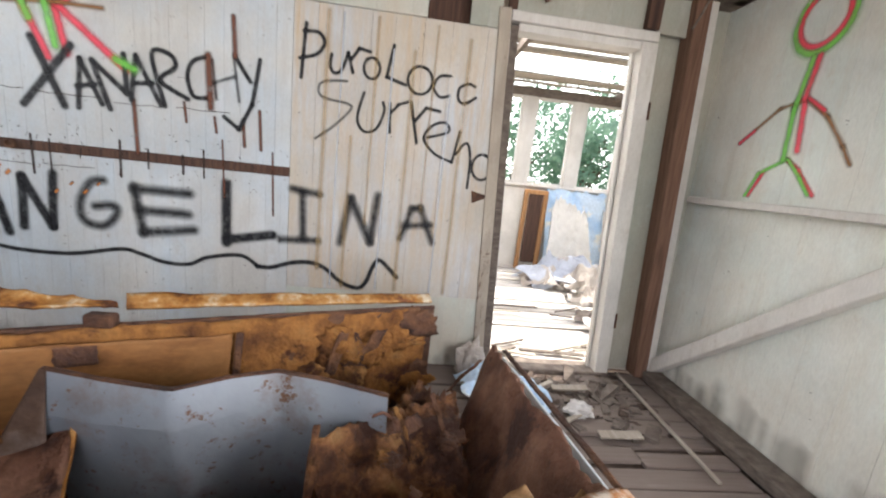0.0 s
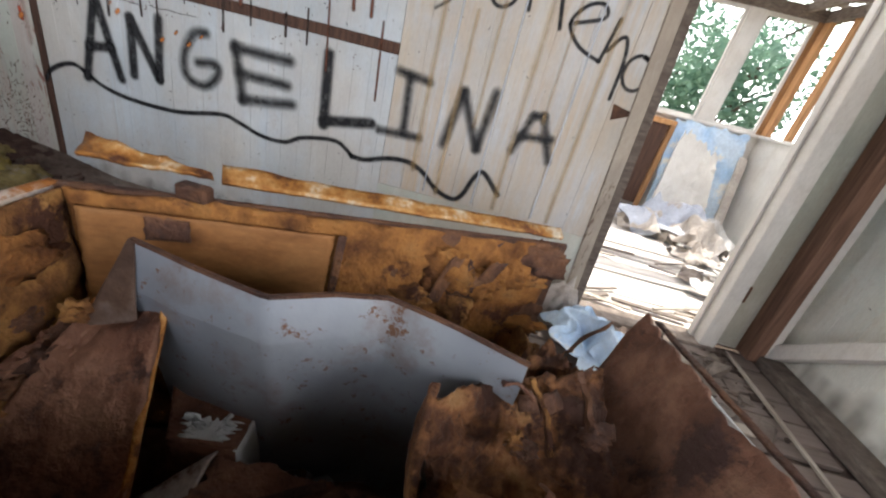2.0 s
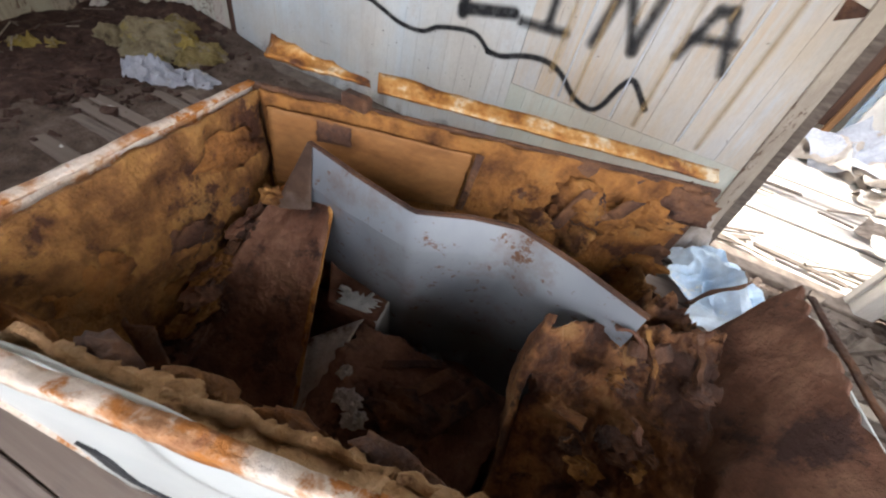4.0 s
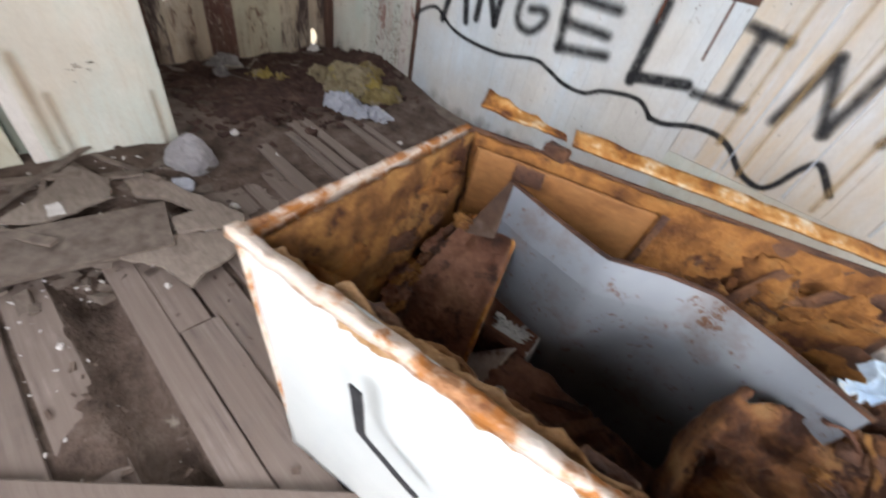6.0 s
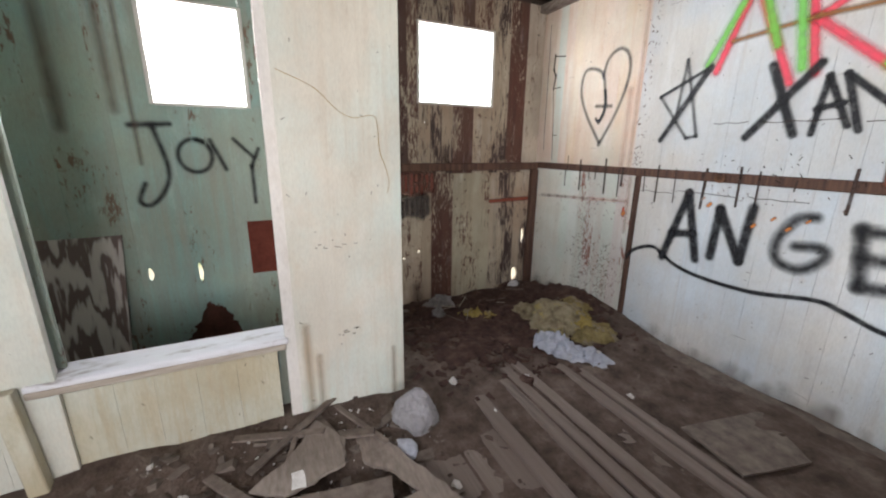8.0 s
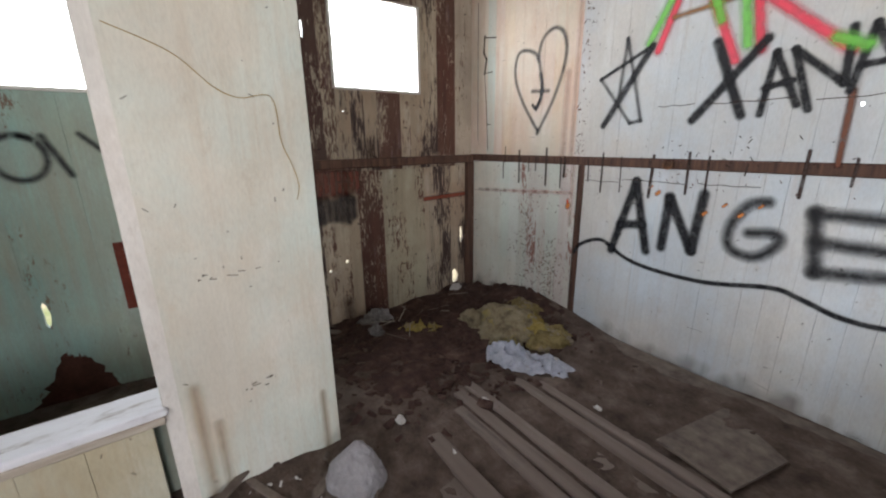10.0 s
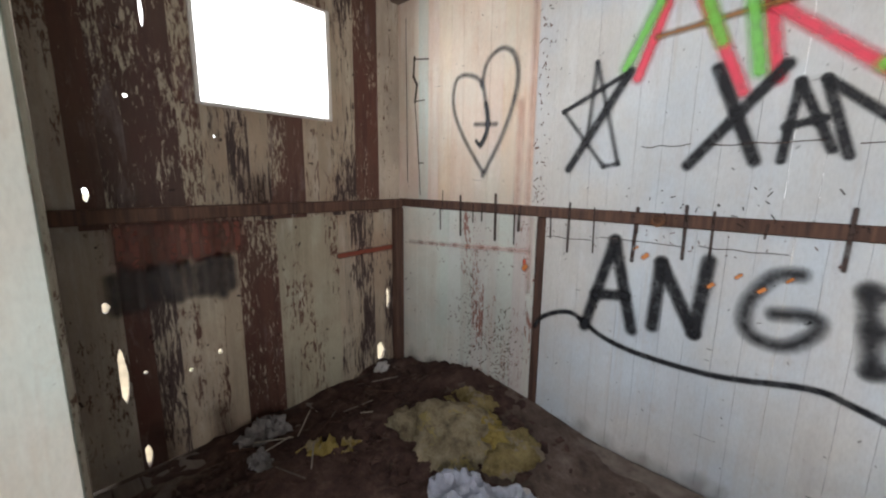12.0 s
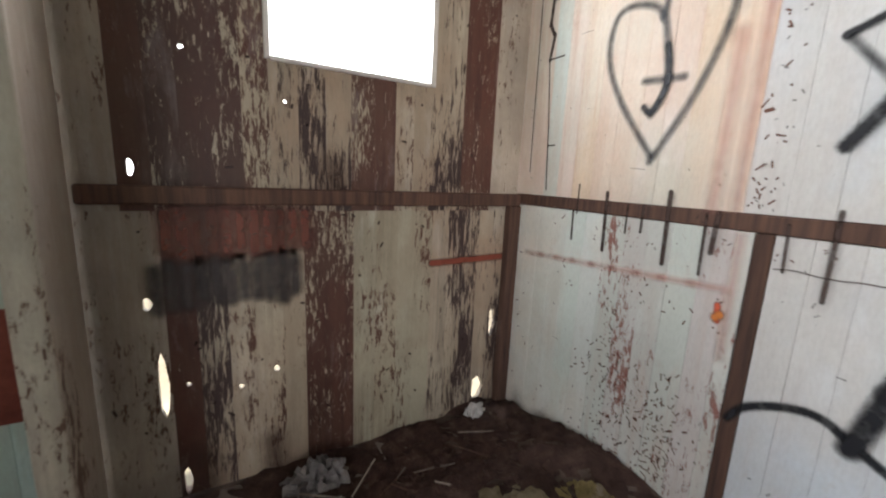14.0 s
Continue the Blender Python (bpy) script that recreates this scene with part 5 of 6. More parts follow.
def cut_ply(name, outline, z, thick, material, label, seed):
    """A broken flat sheet with the outline given, slightly uneven."""
    bm = bmesh.new()
    rnd = random.Random(seed)
    pts = []
    for (x0, y0), (x1, y1) in zip(outline, outline[1:] + outline[:1]):
        n = max(2, int(math.hypot(x1 - x0, y1 - y0) / 0.03))
        for k in range(n):
            f = k / n
            e = 0.0 if k == 0 else 0.006
            pts.append((x0 + (x1 - x0) * f + rnd.uniform(-e, e), y0 + (y1 - y0) * f + rnd.uniform(-e, e)))
    top = [bm.verts.new((x, y, z + 0.012 * wobble((x, y, 0), 4, seed))) for x, y in pts]
    low_ring = [bm.verts.new(v.co - Vector((0, 0, thick))) for v in top]
    bm.faces.new(top)
    bm.faces.new(low_ring[::-1])
    for k in range(len(top)):
        bm.faces.new((top[k], low_ring[k], low_ring[(k + 1) % len(top)], top[(k + 1) % len(top)]))
    bmesh.ops.recalc_face_normals(bm, faces=bm.faces[:])
    return tagged(link_mesh(name, bm, material), label, "board")


cut_ply("plywood_piece", [(-2.95, -2.07), (-2.90, -1.965), (-2.426, -1.772), (-2.371, -1.811), (-2.457, -2.029), (-2.55, -2.012), (-2.554, -1.916), (-2.70, -1.99), (-2.781, -2.072)], 0.05, 0.014, PALE_PLY, "broken pale grey plywood with a notch", 2)
cut_ply("plywood_piece", [(-2.48, -2.26), (-2.46, -2.0), (-2.324, -1.756), (-2.22, -1.93), (-2.20, -2.03), (-2.147, -2.097), (-2.30, -2.13)], 0.03, 0.01, PALE_PLY, "thin torn triangular plywood sheet on the floor", 3)
cut_ply("plywood_piece", [(-3.09, -2.22), (-2.93, -2.12), (-2.78, -2.15), (-2.72, -2.38), (-2.80, -2.50), (-2.90, -2.36)], 0.075, 0.012, PALE_PLY, "broken pale plywood heap beside the partition", 5)
cut_ply("cardboard_piece", [(-2.805, -2.351), (-2.802, -2.308), (-2.713, -2.306), (-2.726, -2.357)], 0.092, 0.004, PAPER, "small white card lying on the debris", 6)
cut_ply("plastic_strip", [(-2.78, -2.81), (-2.80, -2.79), (-2.84, -2.88), (-2.82, -2.90)], 0.05, 0.006, BLUE_BIT, "blue plastic strip beside the wide board", 7)
loose_board("plywood_piece", ((-2.36, -0.65, 0.035), (-2.07, -0.69, 0.03), (-1.98, -0.37, 0.045), (-2.25, -0.19, 0.05)), 0.01, LOOSE_WOOD, "square grey-brown plywood scrap in the dirt", "board", 4.0)
rnd = random.Random(8)
for k in range(9):
    x, y, a = rnd.uniform(-3.1, -2.75), rnd.uniform(-3.0, -2.0), rnd.uniform(0, 180)
    l = rnd.uniform(0.2, 0.5)
    d = Vector((math.cos(radians(a)), math.sin(radians(a)), 0)) * l / 2
    bm = beam(Vector((x, y, 0.045)) - d, Vector((x, y, 0.06 + rnd.uniform(0, 0.03))) + d, rnd.uniform(0.02, 0.05), 0.012, bevel=0.002)
    tagged(link_mesh("wood_splinter", bm, LOOSE_WOOD), "grey broken wood splinter in the rubble", "splinter", "splinters by the partition")
for y, x0, x1, w in ((-1.40, -3.26, -1.68, 0.075), (-1.12, -3.15, -1.7, 0.06), (-1.03, -3.2, -1.62, 0.06), (-0.80, -3.05, -1.65, 0.06), (-0.72, -3.0, -1.7, 0.05), (-1.20, -3.05, -1.75, 0.06)):
    bm = beam((x0, y, 0.018), (x1, y - 0.03, 0.018), w, 0.03)
    tagged(link_mesh("floor_batten", bm, FLOOR_WOOD), "long grey batten lying on the dirt floor", "batten", "battens on the floor")
tagged(link_mesh("floor_batten", beam((-1.98, -2.90, 0.012), (-1.10, -2.03, 0.012), 0.12, 0.03), FLOOR_WOOD), "short grey diagonal board on the floor", "batten")
tagged(link_mesh("grey_bag", lump((-2.96, -1.77, 0.01), (0.115, 0.10, 0.12), 91, 0.3, 2.5, 0.06, 4), GREY_BAG), "dusty grey stuffed plastic bag on the floor", "bag")
tagged(link_mesh("plastic_scrap", lump((-2.80, -1.88, 0.02), (0.06, 0.05, 0.02), 92, 0.4, 3.0, 0.1, 3), PALE_PLASTIC), "pale bluish plastic scrap on the floor", "scrap")
# insulation heap
wool = thing("insulation_heap", "torn yellow glass-wool insulation batt on the dirt", "insulation", (-3.5, -0.42, 0.05))
part("batt", lump((-3.45, -0.43, -0.01), (0.27, 0.22, 0.16), 95, 0.35, 2.2, 0.16, 5), PALE_WOOL, wool, "", True)
part("batt", lump((-3.20, -0.36, -0.01), (0.18, 0.17, 0.13), 96, 0.4, 2.6, 0.18, 5), YELLOW_WOOL, wool, "", True)
part("batt", lump((-3.68, -0.54, -0.01), (0.12, 0.12, 0.12), 97, 0.4, 2.6, 0.18, 5), PALE_WOOL, wool, "", True)
part("batt", lump((-3.34, -0.36, 0.06), (0.15, 0.11, 0.09), 197, 0.45, 3.0, 0.22, 5), BRIGHT_WOOL, wool, "", True)
part("batt", lump((-3.48, -0.24, 0.02), (0.18, 0.12, 0.12), 198, 0.45, 3.0, 0.22, 5), YELLOW_WOOL, wool, "", True)
sack = thing("plastic_sheet", "crumpled dusty white-blue plastic sheet beside insulation", "plastic sheet", (-3.1, -0.7, 0.02))
part("fold", crumple((-3.19, -0.70, 0.02), 0.16, 0.12, 0.15, 98, 20, 30, 2.6), PALE_PLASTIC, sack)
part("fold", crumple((-3.02, -0.60, 0.02), 0.16, 0.10, 0.09, 99, 35, 30, 2.8), PALE_PLASTIC, sack)
tagged(link_mesh("yellow_rag", crumple((-3.83, -0.90, 0.0), 0.17, 0.06, 0.12, 101, 50), BRIGHT_WOOL), "crumpled yellow rag in the dirt", "rag")
tagged(link_mesh("plastic_scrap", crumple((-3.97, -1.17, 0.0), 0.07, 0.05, 0.12, 102, 20), SCRAP), "crumpled pale plastic scrap in the dirt", "scrap")
tagged(link_mesh("cloth_scrap", crumple((-4.19, -1.06, 0.0), 0.10, 0.13, 0.12, 103, 10), SCRAP), "grey dusty rag by the board wall", "rag")
tagged(link_mesh("torn_paper", crumple((-4.27, -0.24, 0.03), 0.05, 0.07, 0.07, 104, 25, 18), PAPER), "crumpled white paper in the corner by the hole", "paper")
rnd = random.Random(55)
for k in range(14):
    a = rnd.uniform(0, 180)
    x, y = rnd.uniform(-4.25, -3.75), rnd.uniform(-1.3, -0.15)
    d = Vector((math.cos(radians(a)), math.sin(radians(a)), rnd.uniform(-0.1, 0.15))) * rnd.uniform(0.03, 0.10)
    c = Vector((x, y, dirt_height(x, y) + 0.04))
    tagged(link_mesh("twig", beam(c - d, c + d, 0.006, 0.005, bevel=0.001), (LOOSE_WOOD, PALE_WOOD, DARK_WOOD)[k % 3]), "thin dry twig on the corner floor", "twig", "twigs in the corner")
# plywood leaning on the far wall
tagged(link_mesh("plywood_sheet", sheet((XF + 0.10, -3.72, 0.02), (XF + 0.10, -3.17, 0.02), (XF + 0.03, -3.12, 0.78), (XF + 0.03, -3.72, 0.78), 10, 10, 0.014, 0.004, 3.0, 0.0, 0.0, 5.0), PLYWOOD), "grey weathered plywood sheet leaning on the wall", "board")
ringbolt = thing("ring_bolt", "small rusty ring bolt in the timber strip", "ring bolt", (-2.748, -0.02, 1.163))
bm = bmesh.new()
for k in range(12):
    a0, a1 = k * math.pi / 6, (k + 1) * math.pi / 6
    bmesh.ops.create_cube(bm, size=0.012, matrix=Matrix.Translation((-2.748 + 0.022 * math.cos(a0), -0.018, 1.163 + 0.022 * math.sin(a0))))
part("ring", bm, DARK_RUST, ringbolt)
part("plate", box((-2.76, -0.016, 1.15), (-2.735, -0.003, 1.175), 0.002), DARK_RUST, ringbolt)
wire_data = bpy.data.curves.new("wire", "CURVE")
wire_data.dimensions, wire_data.bevel_depth, wire_data.bevel_resolution = "3D", 0.0013, 1
line = smooth_line([(-2.25, 1.60), (-2.11, 1.542), (-2.02, 1.46), (-1.951, 1.431), (-1.857, 1.437), (-1.842, 1.299), (-1.815, 1.22), (-1.80, 1.15), (-1.812, 1.10)], 6)
sp = wire_data.splines.new("POLY")
sp.points.add(len(line) - 1)
for q, p in zip(sp.points, line):
    q.co = (XP + 0.004, p.x, p.y, 1)
wire_data.materials.append(WIRE)
wire_ob = new("wire", wire_data)
tagged(wire_ob, "thin ochre wire hanging on the partition", "wire")

# dusty plank along the foot of the graffiti wall
tagged(link_mesh("floor_plank", sheet((-3.22, -0.15, 0.05), (-1.45, -0.13, 0.03), (-1.45, -0.03, 0.045), (-3.22, -0.04, 0.075), 60, 6, 0.03, 0.012, 4.0, 0.04, 0.0, 61.0), LOOSE_WOOD), "dusty grey plank along the foot of the wall", "plank")

# bent strap over the door head, bent wire beside the stud
strap = thing("metal_strap", "dark rusty bent metal strap hanging above the doorway", "strap", (-0.02, -0.03, 2.3))
part("upper_leg", beam((-0.012, -0.016, 2.405), (0.038, -0.034, 2.345), 0.03, 0.006, (0, 1, 0), 0.001), DARK_RUST, strap)
part("lower_leg", beam((0.036, -0.034, 2.352), (0.088, -0.040, 2.245), 0.034, 0.006, (0, 1, 0), 0.001), DARK_RUST, strap)
wire_two = bpy.data.curves.new("bent_wire", "CURVE")
wire_two.dimensions, wire_two.bevel_depth, wire_two.bevel_resolution = "3D", 0.006, 2
sp = wire_two.splines.new("POLY")
bend = smooth_line([(1.05, -0.05, 2.455), (1.035, -0.055, 2.42), (1.015, -0.055, 2.36), (0.985, -0.05, 2.28), (0.96, -0.045, 2.22)], 5)
sp.points.add(len(bend) - 1)
for q, p in zip(sp.points, bend):
    q.co = (*p, 1)
wire_two.materials.append(LOOSE_WOOD)
tagged(new("bent_wire", wire_two), "bent dusty cable beside the brown corner stud", "cable")

# stick and litter by the door
tagged(link_mesh("thin_stick", beam((0.945, -0.045, 0.03), (0.90, -1.0, 0.03), 0.02, 0.014, bevel=0.002), PALE_WOOD), "thin pale stick lying on the floor boards", "stick")
tagged(link_mesh("blue_sheet", crumple((0.05, -0.42, 0.03), 0.24, 0.33, 0.20, 110, 15, 40, 2.4), BLUE_SHEET), "torn pale blue plastic sheet by the doorway", "plastic sheet")
for k, (x, y, z) in enumerate(((0.30, -0.30, 0.03), (0.52, -0.20, 0.02), (0.45, -0.55, 0.02), (0.62, -0.62, 0.012))):
    bm = beam((x - 0.12, y - 0.05, z), (x + 0.1, y + 0.07 * (-1) ** k, z + 0.02), 0.03 + 0.03 * (k % 2), 0.01, bevel=0.002)
    tagged(link_mesh("wood_splinter", bm, PALE_WOOD), "pale broken wood splinter by the doorway", "splinter", "splinters by the doorway")
tagged(link_mesh("crumpled_paper", lump((0.46, -0.50, 0.01), (0.08, 0.06, 0.05), 111, 0.6, 3.0, 0.4, 3), PAPER), "crumpled off-white paper on the floor boards", "paper")
tagged(link_mesh("crumpled_paper", lump((-0.10, -0.08, 0.02), (0.09, 0.07, 0.16), 112, 0.5, 3.0, 0.4, 3), CLOTH), "crumpled brownish paper against the wall", "paper")
rnd = random.Random(31)
for k in range(26):
    x, y = (rnd.uniform(-3.1, -2.1), rnd.uniform(-3.0, -1.7)) if k < 18 else (rnd.uniform(-3.3, -1.8), rnd.uniform(-1.6, -0.4))
    s = rnd.uniform(0.01, 0.03)
    bm = lump((x, y, max(dirt_height(x, y), 0.0) + 0.003), (s, s * 0.7, s * 0.5), 200 + k, 0.5, 3.0, 0.3, 2)
    tagged(link_mesh("plaster_crumb", bm, PAPER), "small white plaster crumb on the floor", "crumb", "crumbs on the floor")

# ---------------------------------------------------------------- writing and marks on the walls
N_ON, E_ON, W_ON = ("y", 0.0, -1), ("x", XR, -1), ("x", XF, 1)


def graffiti(name, label, letters, on):
    top = tagged(new(name), label, "graffiti", "", "structure")
    for lines, wide, mat in letters:
        strokes("letter", lines, wide, mat, top, on)
    return top


B, F, S = BLACK_SPRAY, FAINT_SPRAY, SOFT_SPRAY
graffiti("graffiti_name", "large black sprayed capitals on white boards", (
    ([[(-3.02, 0.63), (-2.91, 1.06), (-2.81, 0.67)], [(-2.98, 0.80), (-2.85, 0.82)]], 0.085, B),
    ([[(-2.73, 0.71), (-2.72, 0.99)], [(-2.72, 0.99), (-2.58, 0.72), (-2.56, 1.02)]], 0.085, B),
    ([[(-2.30, 1.01), (-2.37, 0.99), (-2.43, 0.87), (-2.41, 0.77), (-2.31, 0.75), (-2.24, 0.82), (-2.25, 0.87), (-2.35, 0.86)]], 0.095, S),
    ([[(-2.14, 0.99), (-2.10, 0.73)], [(-2.14, 0.98), (-1.84, 0.98)], [(-2.12, 0.86), (-1.85, 0.86)], [(-2.10, 0.73), (-1.82, 0.77)]], 0.105, S),
    ([[(-1.64, 1.06), (-1.64, 0.71)], [(-1.64, 0.73), (-1.38, 0.78)]], 0.095, B),
    ([[(-1.27, 1.07), (-1.11, 1.05)], [(-1.21, 1.05), (-1.20, 0.78)], [(-1.33, 0.76), (-1.11, 0.77)]], 0.085, S),
    ([[(-0.98, 0.77), (-0.93, 1.05)], [(-0.93, 1.05), (-0.80, 0.79), (-0.77, 1.08)]], 0.09, S),
    ([[(-0.62, 0.83), (-0.56, 1.02), (-0.51, 1.03), (-0.42, 0.82)], [(-0.60, 0.91), (-0.44, 0.93)]], 0.08, S)), N_ON)
graffiti("graffiti_wave", "long wavy black sprayed line under the lettering", (
    ([[(-3.28, 0.56), (-3.24, 0.62), (-3.15, 0.67), (-3.08, 0.68), (-3.02, 0.65), (-2.92, 0.60), (-2.76, 0.57), (-2.49, 0.57), (-2.23, 0.62), (-2.12, 0.60), (-1.99, 0.56), (-1.85, 0.56), (-1.75, 0.61), (-1.56, 0.64), (-1.46, 0.58)]], 0.042, B),
    ([[(-1.46, 0.58), (-1.38, 0.58), (-1.26, 0.62), (-1.15, 0.63), (-1.06, 0.60), (-0.96, 0.52), (-0.86, 0.49), (-0.81, 0.53), (-0.77, 0.64), (-0.73, 0.68), (-0.66, 0.62), (-0.62, 0.58)]], 0.048, B)), N_ON)
graffiti("graffiti_word", "black sprayed capitals on the upper boards", (
    ([[(-2.61, 1.72), (-2.47, 1.39)], [(-2.42, 1.70), (-2.67, 1.38)]], 0.07, B),
    ([[(-2.40, 1.39), (-2.38, 1.64), (-2.28, 1.42)], [(-2.40, 1.50), (-2.31, 1.52)]], 0.05, B),
    ([[(-2.24, 1.40), (-2.32, 1.64), (-2.15, 1.49), (-2.16, 1.69)]], 0.05, B),
    ([[(-2.13, 1.46), (-2.10, 1.69), (-1.98, 1.45)], [(-2.11, 1.55), (-2.02, 1.56)]], 0.045, B),
    ([[(-1.96, 1.45), (-2.02, 1.71), (-1.93, 1.72), (-1.90, 1.66), (-1.98, 1.58), (-1.84, 1.50)]], 0.045, B),
    ([[(-1.74, 1.73), (-1.81, 1.70), (-1.84, 1.62), (-1.81, 1.52), (-1.73, 1.52)]], 0.042, B),
    ([[(-1.71, 1.72), (-1.69, 1.52)], [(-1.71, 1.60), (-1.59, 1.65)], [(-1.60, 1.76), (-1.57, 1.52)]], 0.034, F),
    ([[(-1.59, 1.75), (-1.51, 1.63)], [(-1.46, 1.75), (-1.50, 1.51), (-1.57, 1.37), (-1.65, 1.43)]], 0.042, B)), N_ON)
ring = lambda cx, cz, rx, rz, a0=60, sweep=380: [(cx + rx * math.cos(radians(a0 + sweep * k / 12)), cz + rz * math.sin(radians(a0 + sweep * k / 12))) for k in range(13)]
graffiti("graffiti_phrase", "slanting black sprayed words on the ribbed panel", (
    ([[(-1.22, 1.97), (-1.24, 1.69)], [(-1.23, 1.93), (-1.15, 1.93), (-1.12, 1.88), (-1.16, 1.82), (-1.25, 1.79)]], 0.036, B),
    ([[(-1.08, 1.83), (-1.085, 1.77), (-1.06, 1.735), (-1.02, 1.76), (-0.99, 1.85)]], 0.034, B),
    ([[(-0.99, 1.85), (-0.96, 1.75)], [(-0.97, 1.82), (-0.93, 1.88), (-0.87, 1.87)]], 0.034, B),
    ([ring(-0.855, 1.785, 0.045, 0.055)], 0.03, B),
    ([[(-0.74, 1.92), (-0.77, 1.75), (-0.66, 1.72)]], 0.034, B),
    ([ring(-0.58, 1.755, 0.07, 0.075)], 0.03, B),
    ([[(-0.41, 1.80), (-0.47, 1.79), (-0.50, 1.73), (-0.46, 1.68), (-0.41, 1.69)]], 0.03, B),
    ([[(-0.26, 1.76), (-0.30, 1.77), (-0.35, 1.74), (-0.35, 1.68), (-0.31, 1.66), (-0.25, 1.70)]], 0.03, B),
    ([[(-0.99, 1.70), (-1.09, 1.69), (-1.14, 1.66), (-1.12, 1.60), (-0.98, 1.58), (-0.96, 1.55), (-1.05, 1.45), (-1.15, 1.37)]], 0.03, F),
    ([[(-0.89, 1.65), (-0.92, 1.51), (-0.88, 1.44), (-0.81, 1.46), (-0.77, 1.56), (-0.78, 1.61)]], 0.03, B),
    ([[(-0.74, 1.61), (-0.73, 1.45)], [(-0.74, 1.55), (-0.69, 1.61), (-0.64, 1.63)]], 0.03, B),
    ([[(-0.62, 1.63), (-0.57, 1.41)], [(-0.59, 1.53), (-0.53, 1.61), (-0.45, 1.60)]], 0.034, B),
    ([[(-0.53, 1.44), (-0.39, 1.49), (-0.41, 1.54), (-0.48, 1.52), (-0.53, 1.44), (-0.46, 1.36), (-0.35, 1.32)]], 0.03, B),
    ([[(-0.32, 1.50), (-0.35, 1.32)], [(-0.33, 1.37), (-0.29, 1.43), (-0.26, 1.43), (-0.24, 1.34), (-0.24, 1.18)]], 0.03, B),
    ([ring(-0.165, 1.31, 0.06, 0.075)], 0.03, B)), N_ON)
graffiti("graffiti_star", "black sprayed star and heart outlines", (
    ([[(-3.15, 1.37), (-2.91, 1.76)]], 0.06, B), ([[(-3.19, 1.63), (-2.93, 1.75)]], 0.035, B),
    ([[(-3.05, 1.82), (-2.93, 1.39), (-2.99, 1.38), (-3.19, 1.63)], [(-3.05, 1.82), (-3.07, 1.52)]], 0.04, F),
    ([[(-3.65, 1.36), (-3.79, 1.55), (-3.87, 1.72), (-3.86, 1.86), (-3.79, 1.89), (-3.68, 1.84), (-3.64, 1.70), (-3.63, 1.58), (-3.67, 1.50)], [(-3.65, 1.34), (-3.52, 1.57), (-3.45, 1.79), (-3.47, 1.93), (-3.55, 1.98), (-3.64, 1.93), (-3.67, 1.82)], [(-3.71, 1.62), (-3.57, 1.61)]], 0.05, F),
    ([[(-3.64, 1.72), (-3.625, 1.65), (-3.63, 1.58), (-3.67, 1.51), (-3.70, 1.53)]], 0.04, B)), N_ON)
graffiti("graffiti_initials", "large pink and green sprayed initials", (
    ([[(-2.93, 1.77), (-2.78, 2.09)], [(-2.70, 2.06), (-2.61, 1.81)], [(-2.57, 2.11), (-2.49, 1.69)], [(-2.20, 1.66), (-2.11, 1.62)]], 0.09, GREEN_SPRAY),
    ([[(-2.88, 1.73), (-2.76, 2.10)], [(-2.73, 2.08), (-2.53, 1.63)], [(-2.53, 2.13), (-2.44, 1.66)], [(-2.27, 2.03), (-2.47, 1.89)], [(-2.47, 1.89), (-2.15, 1.61)]], 0.085, RED_SPRAY),
    ([[(-2.82, 1.87), (-2.47, 1.90), (-2.25, 1.90)]], 0.05, BROWN_SPRAY)), N_ON)
graffiti("graffiti_stick_man", "pink and green sprayed stick drawing", (
    ([ring(-0.53, 2.15, 0.13, 0.15)], 0.09, GREEN_SPRAY), ([ring(-0.53, 2.155, 0.11, 0.125)], 0.06, RED_SPRAY),
    ([[(-0.53, 1.98), (-0.50, 1.75), (-0.51, 1.50)]], 0.07, GREEN_SPRAY), ([[(-0.56, 1.98), (-0.54, 1.79), (-0.57, 1.54)]], 0.065, RED_SPRAY),
    ([[(-0.52, 1.78), (-0.42, 1.76), (-0.22, 1.60)], [(-0.56, 1.78), (-0.67, 1.69), (-0.77, 1.55), (-0.82, 1.47)]], 0.045, BROWN_SPRAY),
    ([[(-0.22, 1.60), (-0.30, 1.66)], [(-0.56, 1.79), (-0.65, 1.72)]], 0.04, RED_SPRAY),
    ([[(-0.53, 1.50), (-0.39, 1.43), (-0.34, 1.31)], [(-0.54, 1.50), (-0.62, 1.41), (-0.68, 1.33)]], 0.045, GREEN_SPRAY),
    ([[(-0.53, 1.50), (-0.60, 1.45), (-0.70, 1.33)], [(-0.42, 1.44), (-0.36, 1.31)]], 0.045, RED_SPRAY)), E_ON)
graffiti("graffiti_nickname", "black sprayed letters on turquoise boards", (
    ([[(-2.99, 1.42), (-2.79, 1.43)], [(-2.88, 1.42), (-2.83, 1.17), (-2.87, 1.03), (-2.95, 0.95), (-3.0, 0.98), (-2.96, 1.08)]], 0.06, S),
    ([ring(-2.68, 1.245, 0.09, 0.10), [(-2.59, 1.34), (-2.52, 1.16)]], 0.055, S),
    ([[(-2.46, 1.35), (-2.36, 1.24)], [(-2.32, 1.29), (-2.37, 1.18), (-2.37, 0.94)]], 0.05, S),
    ([[(-1.87, 1.25), (-1.87, 1.20), (-1.90, 1.15), (-1.94, 1.12), (-1.98, 1.14), (-2.01, 1.18), (-2.0, 1.23), (-1.97, 1.27), (-1.92, 1.29), (-1.88, 1.26)], [(-1.93, 1.22), (-1.88, 1.20), (-1.84, 1.09)]], 0.05, B)), W_ON)
